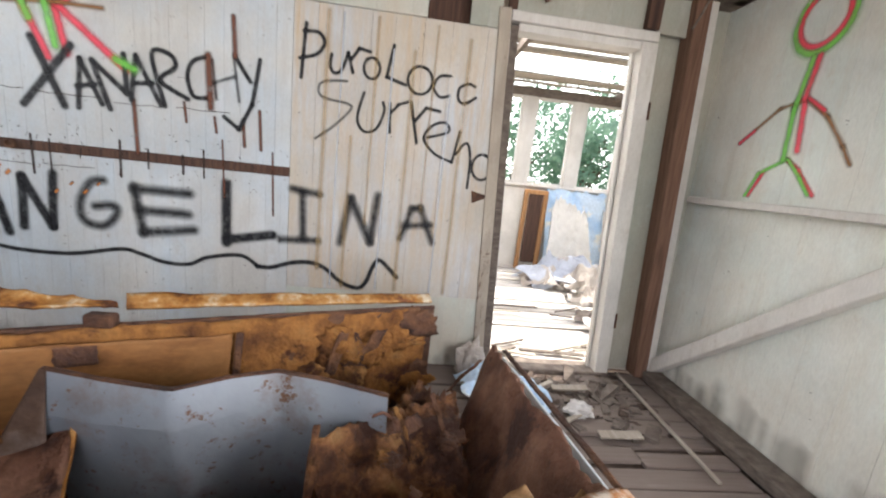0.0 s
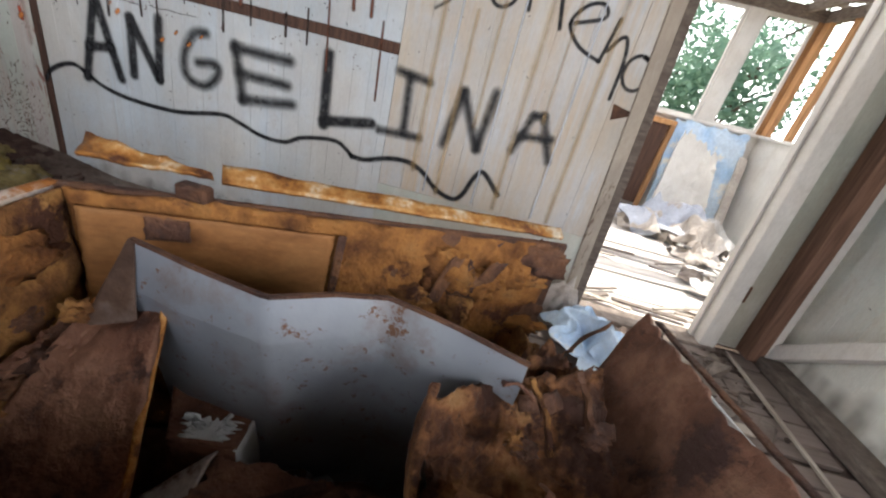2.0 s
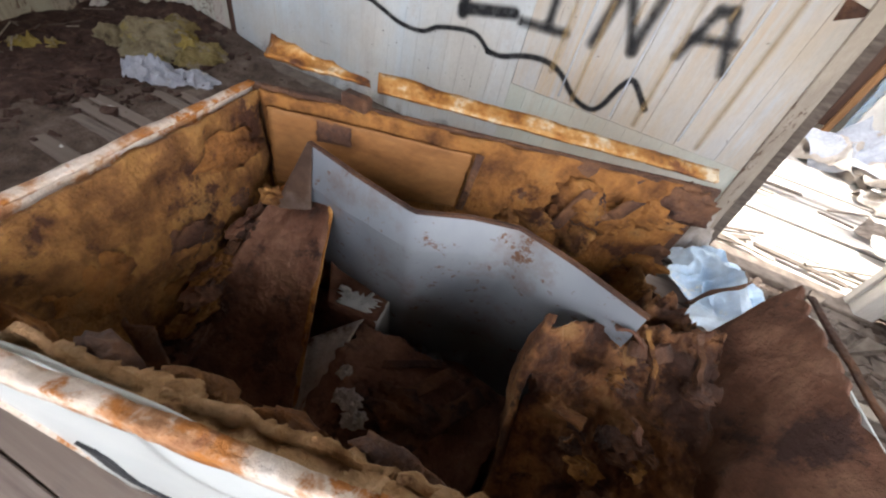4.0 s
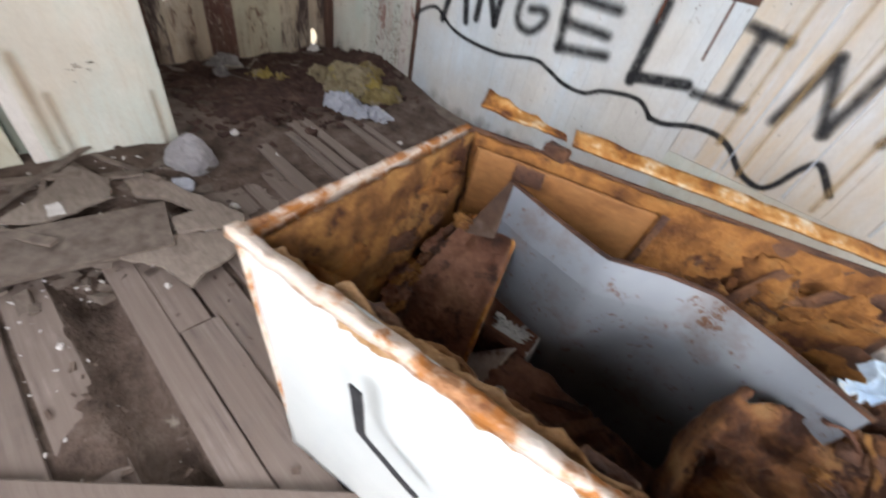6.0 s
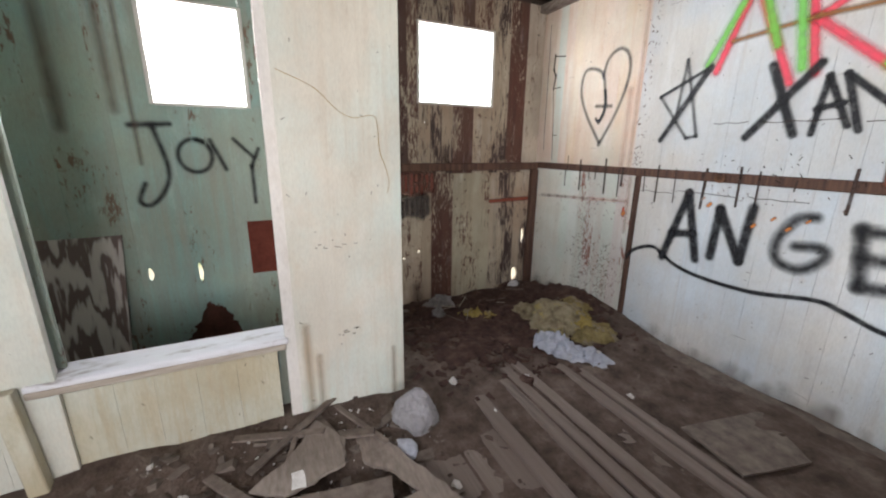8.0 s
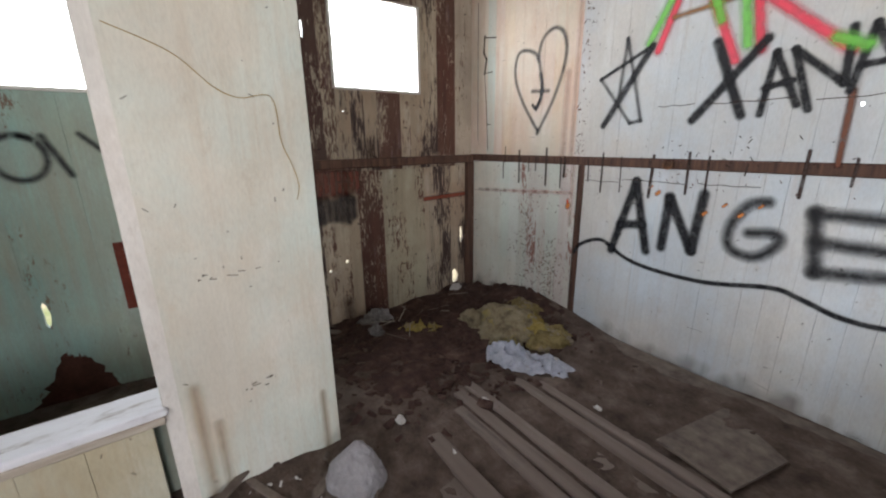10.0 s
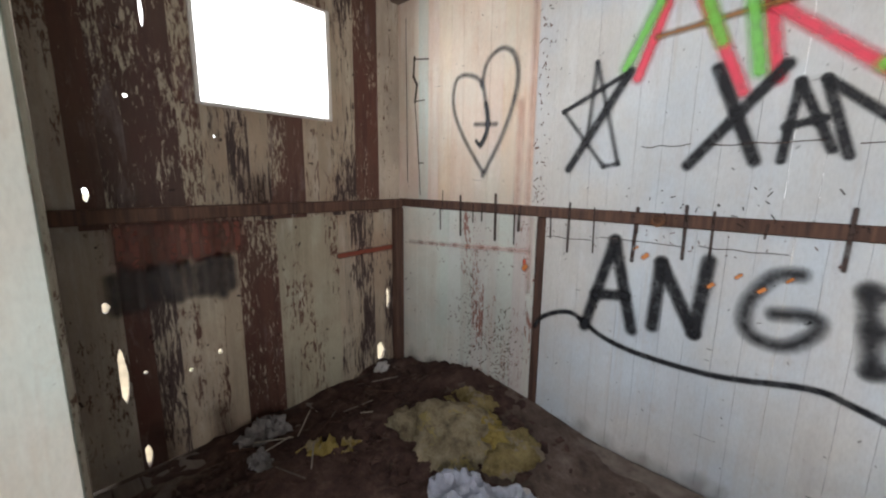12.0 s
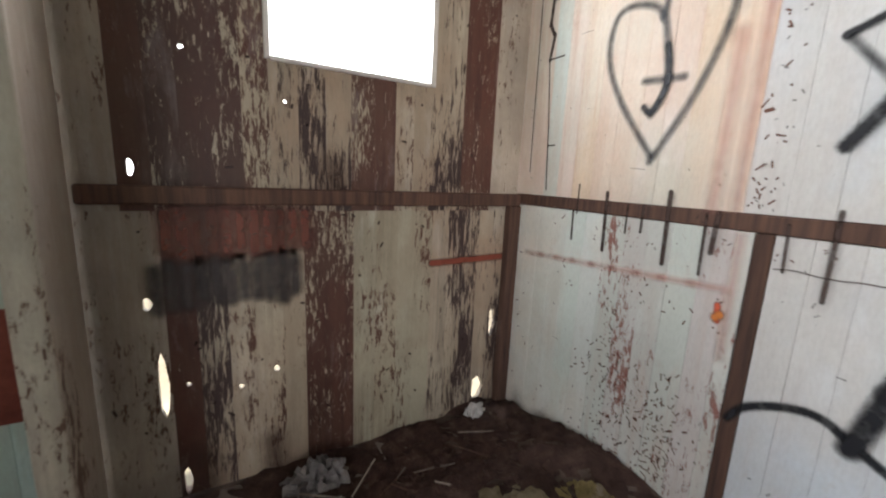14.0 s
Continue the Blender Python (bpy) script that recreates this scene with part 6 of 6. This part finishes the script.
marks = tagged(new("wall_stains"), "rust runs and dark drips on the painted boards", "stain", "", "structure")
rnd = random.Random(15)
runs = [(x + rnd.uniform(-0.03, 0.03), 1.16 + rnd.uniform(0.0, 0.09), 1.16 - rnd.uniform(0.03, 0.19)) for x in (-4.0, -3.93, -3.83, -3.74, -3.66, -3.54, -3.45, -3.40, -3.22, -3.12, -3.02, -2.86, -2.80, -2.68, -2.55, -2.38, -2.2, -2.05, -1.9, -1.75)]
for x, z0, z1 in runs:
    strokes("drip", [[(x, z0), (x + rnd.uniform(-0.006, 0.006), z1)]], rnd.uniform(0.012, 0.03), DARK_RUN, marks, N_ON)
for x, z0, z1, w in ((-1.60, 1.95, 1.75, 0.05), (-1.73, 1.74, 1.47, 0.07), (-1.70, 1.42, 1.34, 0.03), (-1.55, 1.42, 1.28, 0.035), (-1.46, 1.48, 1.27, 0.035), (-1.86, 1.48, 1.38, 0.03), (-2.12, 1.46, 1.18, 0.045), (-1.385, 1.26, 0.90, 0.022), (-1.66, 1.30, 0.98, 0.02)):
    strokes("rust_streak", [[(x, z0), (x + 0.01, z1)]], w, RUST_RUN, marks, N_ON)
for x, z, w in ((-2.79, 1.0, 0.04), (-2.55, 0.92, 0.03), (-2.47, 0.97, 0.025), (-2.40, 0.93, 0.03), (-2.33, 0.98, 0.02), (-3.36, 0.86, 0.05), (-2.83, 1.03, 0.02)):
    strokes("spot", [[(x, z), (x + 0.012, z + 0.012)]], w, ORANGE_SPOT, marks, N_ON)
for k in range(76):
    x = XF + 0.1 + k * 0.0555 + rnd.uniform(-0.02, 0.02)
    strokes("grime", [[(x, -0.02), (x + rnd.uniform(-0.03, 0.03), rnd.uniform(0.02, 0.12))]], rnd.uniform(0.08, 0.18), GRIME, marks, N_ON)
for k in range(34):
    y = -2.2 + k * 0.066 + rnd.uniform(-0.02, 0.02)
    strokes("grime", [[(y, 0.02), (y + rnd.uniform(-0.02, 0.02), rnd.uniform(0.04, 0.22))]], rnd.uniform(0.1, 0.2), GRIME, marks, E_ON)
P_ON = ("x", XP + 0.001, 1)


def chips(where, on, count, seed, mat=CHIP, long=0.014, wide=0.008):
    """Small chips and nail marks in the paint."""
    rnd = random.Random(seed)
    (a0, a1), (z0, z1) = where
    lines = []
    for k in range(count):
        a, z = rnd.uniform(a0, a1), rnd.uniform(z0, z1)
        l = long * rnd.random() ** 2
        t = rnd.uniform(0, 6.28) if long < 0.03 else rnd.uniform(-0.2, 0.2)
        lines.append([(a, z), (a + (l + 0.002) * math.cos(t), z + (l + 0.002) * math.sin(t))])
    strokes("paint_chips", lines, wide, mat, marks, on)


chips(((-2.25, -1.78), (0.05, 2.0)), P_ON, 22, 1)
chips(((-2.15, -1.90), (0.86, 0.89)), P_ON, 9, 12, long=0.04)
chips(((-2.07, -1.98), (0.42, 0.46)), P_ON, 7, 13, long=0.03, wide=0.012)
chips(((-3.1, -2.36), (0.03, 0.44)), ("x", XP - 0.018, 1), 10, 4)
chips(((-4.3, -1.3), (0.1, 2.3)), N_ON, 110, 5)
chips(((-4.3, -1.3), (0.1, 2.3)), N_ON, 16, 6, long=0.09, wide=0.004)
chips(((-1.28, -0.2), (0.5, 2.0)), ("y", -0.003, -1), 30, 7)
chips(((-1.6, 0.05), (0.1, 2.3)), E_ON, 30, 8)
chips(((-4.3, -3.3), (0.15, 1.1)), N_ON, 30, 9, RUST_RUN, 0.02, 0.009)
chips(((-1.7, -0.05), (0.1, 2.3)), W_ON, 60, 10, DARK_RUN, 0.02, 0.014)
for y, z0, z1, w in ((-2.22, 0.0, 0.5, 0.08), (-2.17, 0.0, 0.34, 0.06), (-1.80, 0.02, 0.3, 0.05)):
    strokes("brown_wash", [[(y, z0), (y, z1)]], w, spray("brown_wash", (0.36, 0.22, 0.10), -0.2, 0.45), marks, P_ON)
for x, z0, z1, w in ((-1.1, 2.05, 0.6, 0.05), (-0.83, 2.05, 0.9, 0.035), (-0.62, 1.9, 0.5, 0.05), (-0.5, 2.05, 1.0, 0.03), (-0.31, 2.0, 0.5, 0.05), (-0.95, 1.4, 0.5, 0.04)):
    strokes("ochre_wash", [[(x, z0), (x - 0.01, z1)]], w, spray("ochre_wash", (0.50, 0.34, 0.15), -0.2, 0.4), marks, ("y", -0.003, -1))
# bluish-white glints along the panel ridges, painted as thin strokes
for x, z0, z1, w in ((-1.02, 2.05, 0.5, 0.018), (-0.74, 1.9, 0.5, 0.018), (-0.40, 1.7, 0.5, 0.016)):
    strokes("pale_ridge", [[(x, z0), (x - 0.01, z1)]], w, spray("pale_ridge", (0.66, 0.72, 0.80), 0.2, 0.2), marks, ("y", -0.003, -1))
TEAL_RUN = spray("brown_run", (0.20, 0.13, 0.09), -0.1, 0.35)
for y, z0, z1, w in ((-3.05, 2.4, 1.5, 0.10), (-2.97, 2.4, 1.2, 0.05), (-3.3, 2.4, 1.4, 0.12), (-2.2, 2.4, 1.4, 0.06)):
    strokes("brown_run", [[(y, z0), (y + 0.01, z1)]], w, TEAL_RUN, marks, W_ON)
part("dark_patch", sheet((XF + 0.004, -2.90, -0.02), (XF + 0.004, -2.52, -0.02), (XF + 0.004, -2.64, 0.22), (XF + 0.004, -2.73, 0.27), 30, 16, 0.002, 0.001, 9.0, 0.18, 0.0, 47.0, 0.12), BARE_BROWN, marks, "dark bare patch where the paint came off")
SOOT = spray("soot_patch", (0.055, 0.045, 0.042), 0.35, 0.12)
OXIDE = spray("oxide_band", (0.17, 0.06, 0.042), 0.5, 0.12)
for k in range(11):
    y = -1.55 + 0.045 * k
    strokes("soot_patch", [[(y, 0.905 + rnd.uniform(-0.01, 0.01)), (y, 0.80 - rnd.uniform(0.0, 0.05))]], rnd.uniform(0.07, 0.12), SOOT, marks, W_ON)
    strokes("oxide_patch", [[(y + 0.04, 1.09), (y + 0.04, 0.965 + rnd.uniform(-0.02, 0.02))]], rnd.uniform(0.09, 0.13), OXIDE, marks, W_ON)
WASH = spray("brown_wet_stain", (0.10, 0.05, 0.035), -0.1, 0.3)
for y, z0, z1, w in ((-1.40, 1.12, 0.98, 0.2), (-1.18, 1.10, 1.0, 0.14), (-0.95, 1.26, 1.19, 0.2), (-1.45, 0.16, 0.0, 0.2), (-1.2, 0.14, 0.0, 0.2)):
    strokes("brown_stain", [[(y, z0), (y + 0.01, z1)]], w, WASH, marks, W_ON)
for line, w in (([(-4.20, 2.06), (-4.21, 1.95), (-4.18, 1.9), (-4.20, 1.8)], 0.03), ([(-4.20, 1.8), (-4.17, 1.5), (-4.15, 1.22)], 0.012), ([(-4.20, 2.05), (-4.08, 2.03)], 0.014), ([(-4.19, 1.80), (-4.11, 1.80)], 0.012), ([(-4.16, 1.42), (-4.12, 1.42)], 0.012), ([(-4.28, 2.3), (-4.27, 1.3)], 0.010)):
    strokes("dark_crack", [line], w, DARK_RUN, marks, N_ON)
chips(((-3.31, -3.26), (1.2, 2.35)), N_ON, 26, 31, CHIP, 0.006, 0.008)
chips(((-4.0, -3.33), (0.80, 0.92)), N_ON, 30, 32, RUST_RUN, 0.012, 0.010)
chips(((-3.9, -3.34), (0.05, 0.5)), N_ON, 50, 33, RUST_RUN, 0.02, 0.012)
strokes("red_band", [[(-0.49, 0.85), (-0.04, 0.86)]], 0.06, spray("red_band", (0.24, 0.06, 0.035), 0.8), marks, W_ON)

SEAM = spray("dark_seam", (0.10, 0.07, 0.055), 0.9, 0.15)
for x0, x1, z in ((-3.24, -3.02, 1.045), (-2.98, -2.66, 1.065), (-2.60, -2.34, 1.07), (-2.84, -2.67, 1.455), (-2.60, -2.30, 1.45), (-2.22, -1.98, 1.44), (-1.9, -1.62, 1.45)):
    pts = [(x0 + (x1 - x0) * k / 5, z + rnd.uniform(-0.004, 0.004)) for k in range(6)]
    strokes("seam", [pts], 0.007, SEAM, marks, N_ON)
PINK = spray("pink_wash", (0.62, 0.30, 0.24), -0.3, 0.45)
for k in range(9):
    x = -4.25 + 0.1 * k
    strokes("pink_band", [[(x, 0.90 + 0.006 * k), (x + 0.11, 0.905 + 0.006 * k)]], 0.05, PINK, marks, N_ON)
for x, z0, z1, w in ((-3.33, 1.12, 0.74, 0.06), (-3.42, 1.7, 1.2, 0.09), (-3.36, 2.3, 1.2, 0.07)):
    strokes("pink_wash", [[(x, z0), (x, z1)]], w, PINK, marks, N_ON)
strokes("red_dab", [[(-3.36, 0.90), (-3.355, 0.85)]], 0.035, spray("red_dab", (0.55, 0.10, 0.05), 0.6), marks, N_ON)
for x0, x1, z0, z1, n, seed in ((-3.82, -3.42, 0.12, 0.62, 150, 41), (-3.52, -3.42, 0.2, 0.5, 60, 42), (-3.76, -3.68, 0.25, 0.8, 50, 43)):
    chips(((x0, x1), (z0, z1)), N_ON, n, seed, RUST_RUN, 0.022, 0.009)
chips(((-3.33, -3.27), (1.2, 2.40)), N_ON, 70, 44, RUST_RUN, 0.022, 0.010)
chips(((-3.30, -1.3), (0.1, 2.3)), N_ON, 130, 45, CHIP, 0.012, 0.006)
chips(((-2.9, -1.4), (1.16, 1.30)), N_ON, 50, 46, DARK_RUN, 0.02, 0.007)
chips(((-3.9, -1.4), (1.02, 1.12)), N_ON, 60, 47, RUST_RUN, 0.012, 0.007)

# ribbed panel beside the door
panel = tagged(new("ribbed_panel"), "cream ribbed wall panel with faded stains", "panel", "", "structure")
x = -1.288
rnd = random.Random(19)
while x < -0.09:
    w = min(rnd.choice((0.16, 0.20, 0.13)), -0.085 - x)
    part("rib", box((x, -0.0022 - rnd.uniform(0, 0.0012), 0.472), (x + w - 0.0012, 0.02, 2.085), 0.001), PANEL_PAINT, panel)
    x += w
bm = bmesh.new()
tri = [bm.verts.new(p) for p in ((-0.21, -0.006, 1.165), (-0.09, -0.012, 1.14), (-0.20, -0.006, 1.09))]
back = [bm.verts.new(v.co + Vector((0, 0.005, 0))) for v in tri]
bm.faces.new(tri)
bm.faces.new(back[::-1])
for k in range(3):
    bm.faces.new((tri[k], back[k], back[(k + 1) % 3], tri[(k + 1) % 3]))
tagged(link_mesh("metal_tab", bm, DARK_RUST), "small rusty triangular metal tab on the panel", "metal tab")

# ---------------------------------------------------------------- outer room things
tagged(link_mesh("plasterboard_sheet", sheet((1.45, 2.95, 0.10), (2.30, 2.92, 0.10), (2.32, 3.12, 1.20), (1.42, 3.12, 1.18), 20, 16, 0.02, 0.02, 4.0, 0.05, 0.0, 5.0, 0.05), BLUE_SHEET), "pale broken wall panel leaning under the window", "panel")
tagged(link_mesh("plasterboard_sheet", sheet((1.40, 2.75, 0.10), (2.10, 2.72, 0.10), (2.0, 2.98, 0.92), (1.50, 2.98, 1.08), 20, 16, 0.02, 0.03, 4.0, 0.15, 0.0, 6.0, 0.05), TRIM_WHITE), "broken plasterboard piece leaning under the window", "panel")
cab = thing("cabinet_frame", "bare orange timber cabinet frame", "cabinet", (1.25, 3.0, 0))
for a, b in (((1.08, 3.05, 0.0), (1.10, 3.08, 1.15)), ((1.36, 3.02, 0.0), (1.38, 3.05, 1.15)), ((1.07, 3.06, 1.13), (1.40, 3.04, 1.13))):
    part("rail", beam(a, b, 0.06, 0.05, (0, 1, 0)), ORANGE_WOOD, cab)
part("door", box((1.14, 3.05, 0.1), (1.34, 3.07, 1.1), 0.004), DARK_WOOD, cab)
heap = thing("cloth_heap", "heap of pale dusty cloth and torn sheeting", "rubble heap", (1.5, 2.1, 0))
for k, (x, y, sx, sy, sz, turn) in enumerate(((1.45, 2.35, 0.55, 0.40, 0.50, 10), (1.66, 2.0, 0.36, 0.30, 0.40, 40), (1.25, 2.2, 0.38, 0.25, 0.30, -20), (1.9, 2.3, 0.3, 0.3, 0.34, 70), (1.55, 1.70, 0.28, 0.2, 0.2, 25))):
    part("fold", crumple((x, y, -0.01), sx, sy, sz, 120 + k, turn, 40, 2.0), (PALE_PLASTIC, CLOTH, CLOTH, PAPER, CLOTH)[k], heap)
rnd = random.Random(44)
for k in range(24):
    x, y = rnd.uniform(1.1, 2.3), rnd.uniform(0.6, 2.2)
    a = rnd.uniform(0, 6.28)
    s = rnd.uniform(0.05, 0.13)
    d, e = Vector((math.cos(a), math.sin(a), 0)) * s, Vector((-math.sin(a), math.cos(a), 0.3)) * s
    c = Vector((x, y, 0.05 + rnd.uniform(0, 0.05)))
    bm = sheet(c - d - e, c + d - e * 0.6, c + d + e, c - d * 0.7 + e, 6, 6, 0.004, 0.04, 9.0, 0.2, 0.0, 130 + k, 0.1)
    tagged(link_mesh("torn_sheet", bm, (CLOTH, PAPER, LOOSE_WOOD)[k % 3]), "torn dusty scrap on the sunlit floor", "scrap", "scraps in the outer room")
for k in range(16):
    x, y, a = rnd.uniform(0.1, 1.4), rnd.choice((rnd.uniform(0.18, 0.4), rnd.uniform(0.9, 1.3))), rnd.uniform(-20, 30)
    d = Vector((math.cos(radians(a)), math.sin(radians(a)), 0)) * rnd.uniform(0.08, 0.3)
    c = Vector((x, y, 0.012 + 0.004 * (k % 4)))
    tagged(link_mesh("wood_splinter", beam(c - d, c + d, rnd.uniform(0.015, 0.05), 0.012, bevel=0.002), (LOOSE_WOOD, PALE_WOOD)[k % 2]), "broken grey lath on the sunlit floor", "splinter", "laths in the outer room")
tagged(link_mesh("leaning_lath", beam((2.25, 2.7, 0.05), (2.33, 3.05, 0.95), 0.1, 0.015), CLOTH), "grey splintered board leaning in the corner", "board")


# ---------------------------------------------------------------- trees outside
def tree(x, y, high, seed):
    rnd = random.Random(seed)
    t = thing("tree", "leafy green tree outside the window", "tree", (x, y, -0.5), "trees outside")
    bm = bmesh.new()
    rings = []
    for k in range(7):
        f = k / 6
        r = 0.16 * (1 - 0.75 * f)
        cx, cy = x + 0.2 * wobble((f * 3, seed, 0), 1), y + 0.2 * wobble((0, f * 3, seed), 1)
        rings.append([bm.verts.new((cx + r * math.cos(a * math.pi / 4), cy + r * math.sin(a * math.pi / 4), -0.6 + high * 0.75 * f)) for a in range(8)])
    for r0, r1 in zip(rings, rings[1:]):
        for a in range(8):
            bm.faces.new((r0[a], r0[(a + 1) % 8], r1[(a + 1) % 8], r1[a]))
    bm.faces.new(rings[-1])
    trunk = part("trunk", bm, BARK, t, "", True)
    for k in range(6):
        z = high * (0.25 + 0.08 * k)
        a = rnd.uniform(0, 6.28)
        e = Vector((x + math.cos(a) * high * 0.28, y + math.sin(a) * high * 0.28, z + high * 0.2))
        part("limb", beam((x, y, z), e, 0.05, 0.05), BARK, trunk)
    verts, faces = [], []
    for k in range(3200):
        while True:
            p = Vector((rnd.uniform(-1, 1), rnd.uniform(-1, 1), rnd.uniform(-1, 1)))
            if p.length < 1 and wobble(p, 2.2, seed) > -0.12:
                break
        c = Vector((x + p.x * high * 0.42, y + p.y * high * 0.42, high * 0.55 + p.z * high * 0.46))
        u = Vector((rnd.uniform(-1, 1), rnd.uniform(-1, 1), rnd.uniform(-0.6, 0.6))).normalized() * rnd.uniform(0.05, 0.11)
        w = u.cross(Vector((rnd.uniform(-1, 1), rnd.uniform(-1, 1), rnd.uniform(-1, 1)))).normalized() * u.length * 0.55
        n = len(verts)
        verts += [c - u, c + w, c + u, c - w]
        faces.append((n, n + 1, n + 2, n + 3))
    data = bpy.data.meshes.new("crown")
    data.from_pydata([tuple(v) for v in verts], [], faces)
    data.materials.append(LEAF)
    ob = new("crown", data)
    ob.parent = t
    ob.matrix_parent_inverse = Matrix.Translation(-t.location)
    ob["kind"] = "stuff"


tree(2.6, 9.5, 4.2, 1)
tree(5.2, 10.5, 5.0, 2)
tree(4.2, 8.0, 3.2, 5)
tree(8.5, 7.0, 4.5, 3)
tree(7.0, 4.6, 3.6, 4)


def rubble(name, label, count, region, sizes, material, seed, parent=None):
    """Loose chips and crumbs on the floor, too many to count."""
    rnd = random.Random(seed)
    bm = bmesh.new()
    for k in range(count):
        x, y = region(rnd)
        s = rnd.uniform(*sizes) * (0.5 + rnd.random())
        m = pose(x, y, max(dirt_height(x, y), -0.005) + s * 0.12, rnd.uniform(-25, 25), rnd.uniform(-25, 25), rnd.uniform(0, 360))
        vs = add_box(bm, (-s * rnd.uniform(0.5, 1.3), -s * 0.5, -s * 0.2), (s * rnd.uniform(0.5, 1.3), s * rnd.uniform(0.2, 0.6), s * rnd.uniform(0.05, 0.25)), m)
        for v in vs:
            v.co += Vector((rnd.uniform(-1, 1), rnd.uniform(-1, 1), rnd.uniform(-1, 1))) * s * 0.18
    return tagged(link_mesh(name, bm, material), label, "rubble", "", "stuff")


corner = lambda r: (r.triangular(-4.3, -2.9, -3.9), r.triangular(-1.7, -0.05, -0.7))
pile = lambda r: (r.uniform(-3.15, -2.3), r.uniform(-3.2, -1.75))
everywhere = lambda r: (r.uniform(-3.2, -1.3), r.uniform(-3.0, -0.1))
rubble("dirt_clods", "dark dirt clods in the corner", 1300, corner, (0.010, 0.035), DARK_FLOOR, 1)
rubble("wood_crumbs", "grey wood crumbs scattered on the floor", 260, pile, (0.012, 0.04), LOOSE_WOOD, 2)
rubble("plaster_crumbs", "white plaster crumbs scattered on the floor", 170, pile, (0.004, 0.012), PAPER, 3)
rubble("plaster_crumbs", "white crumbs and paint flakes on the boards", 150, lambda r: (r.uniform(-2.5, -1.6), r.triangular(-3.2, -2.3, -2.85)), (0.002, 0.0065), PAPER, 9)
rubble("threshold_rubble", "splinters and dirt heaped by the doorway", 160, lambda r: (r.uniform(-0.05, 0.85), r.triangular(-0.8, 0.0, -0.15)), (0.015, 0.05), LOOSE_WOOD, 12)
rubble("threshold_dirt", "dirt clods heaped by the doorway", 240, lambda r: (r.uniform(-0.05, 1.0), r.triangular(-0.7, 0.02, -0.1)), (0.01, 0.03), DIRT, 13)
rubble("floor_crumbs", "small dirt crumbs scattered over the boards", 500, everywhere, (0.005, 0.016), DIRT, 4)


# ---------------------------------------------------------------- floor boards, last
def floor_board(parent, x0, x1, y, wide, z, material, rnd, lift=0.0):
    ob = link_mesh("plank", box((0, -wide / 2, -0.022), (x1 - x0, wide / 2, 0.0), 0.003), material, None)
    ob.matrix_world = pose(x0, y, z, rnd.uniform(-1.5, 1.5), rnd.uniform(-0.25, 0.25) - lift, rnd.uniform(-1.0, 1.0))
    ob.parent = parent


rnd = random.Random(77)
y = YB + 0.06
while y < -0.06:
    wide = rnd.choice((0.10, 0.13, 0.16))
    cuts = sorted([XF + 0.02, XR - 0.15] + [rnd.uniform(-3.9, 1.0) for k in range(2)])
    for a, b in zip(cuts, cuts[1:]):
        if b - a < 0.25 or (-2.52 < b and a < -1.78 and abs(y + wide / 2 + 2.37) < 0.09):
            continue
        floor_board(floor, a + 0.004, b - 0.004, y + wide / 2, wide - rnd.uniform(0.003, 0.009), rnd.uniform(-0.003, 0.002), FLOOR_WOOD, rnd)
    y += wide
y = 0.16
while y < 3.15:
    wide = rnd.choice((0.10, 0.12, 0.15))
    floor_board(out_floor, -1.6, 2.42, y + wide / 2, wide - 0.002, rnd.uniform(-0.012, 0.0), BLEACHED, rnd)
    y += wide
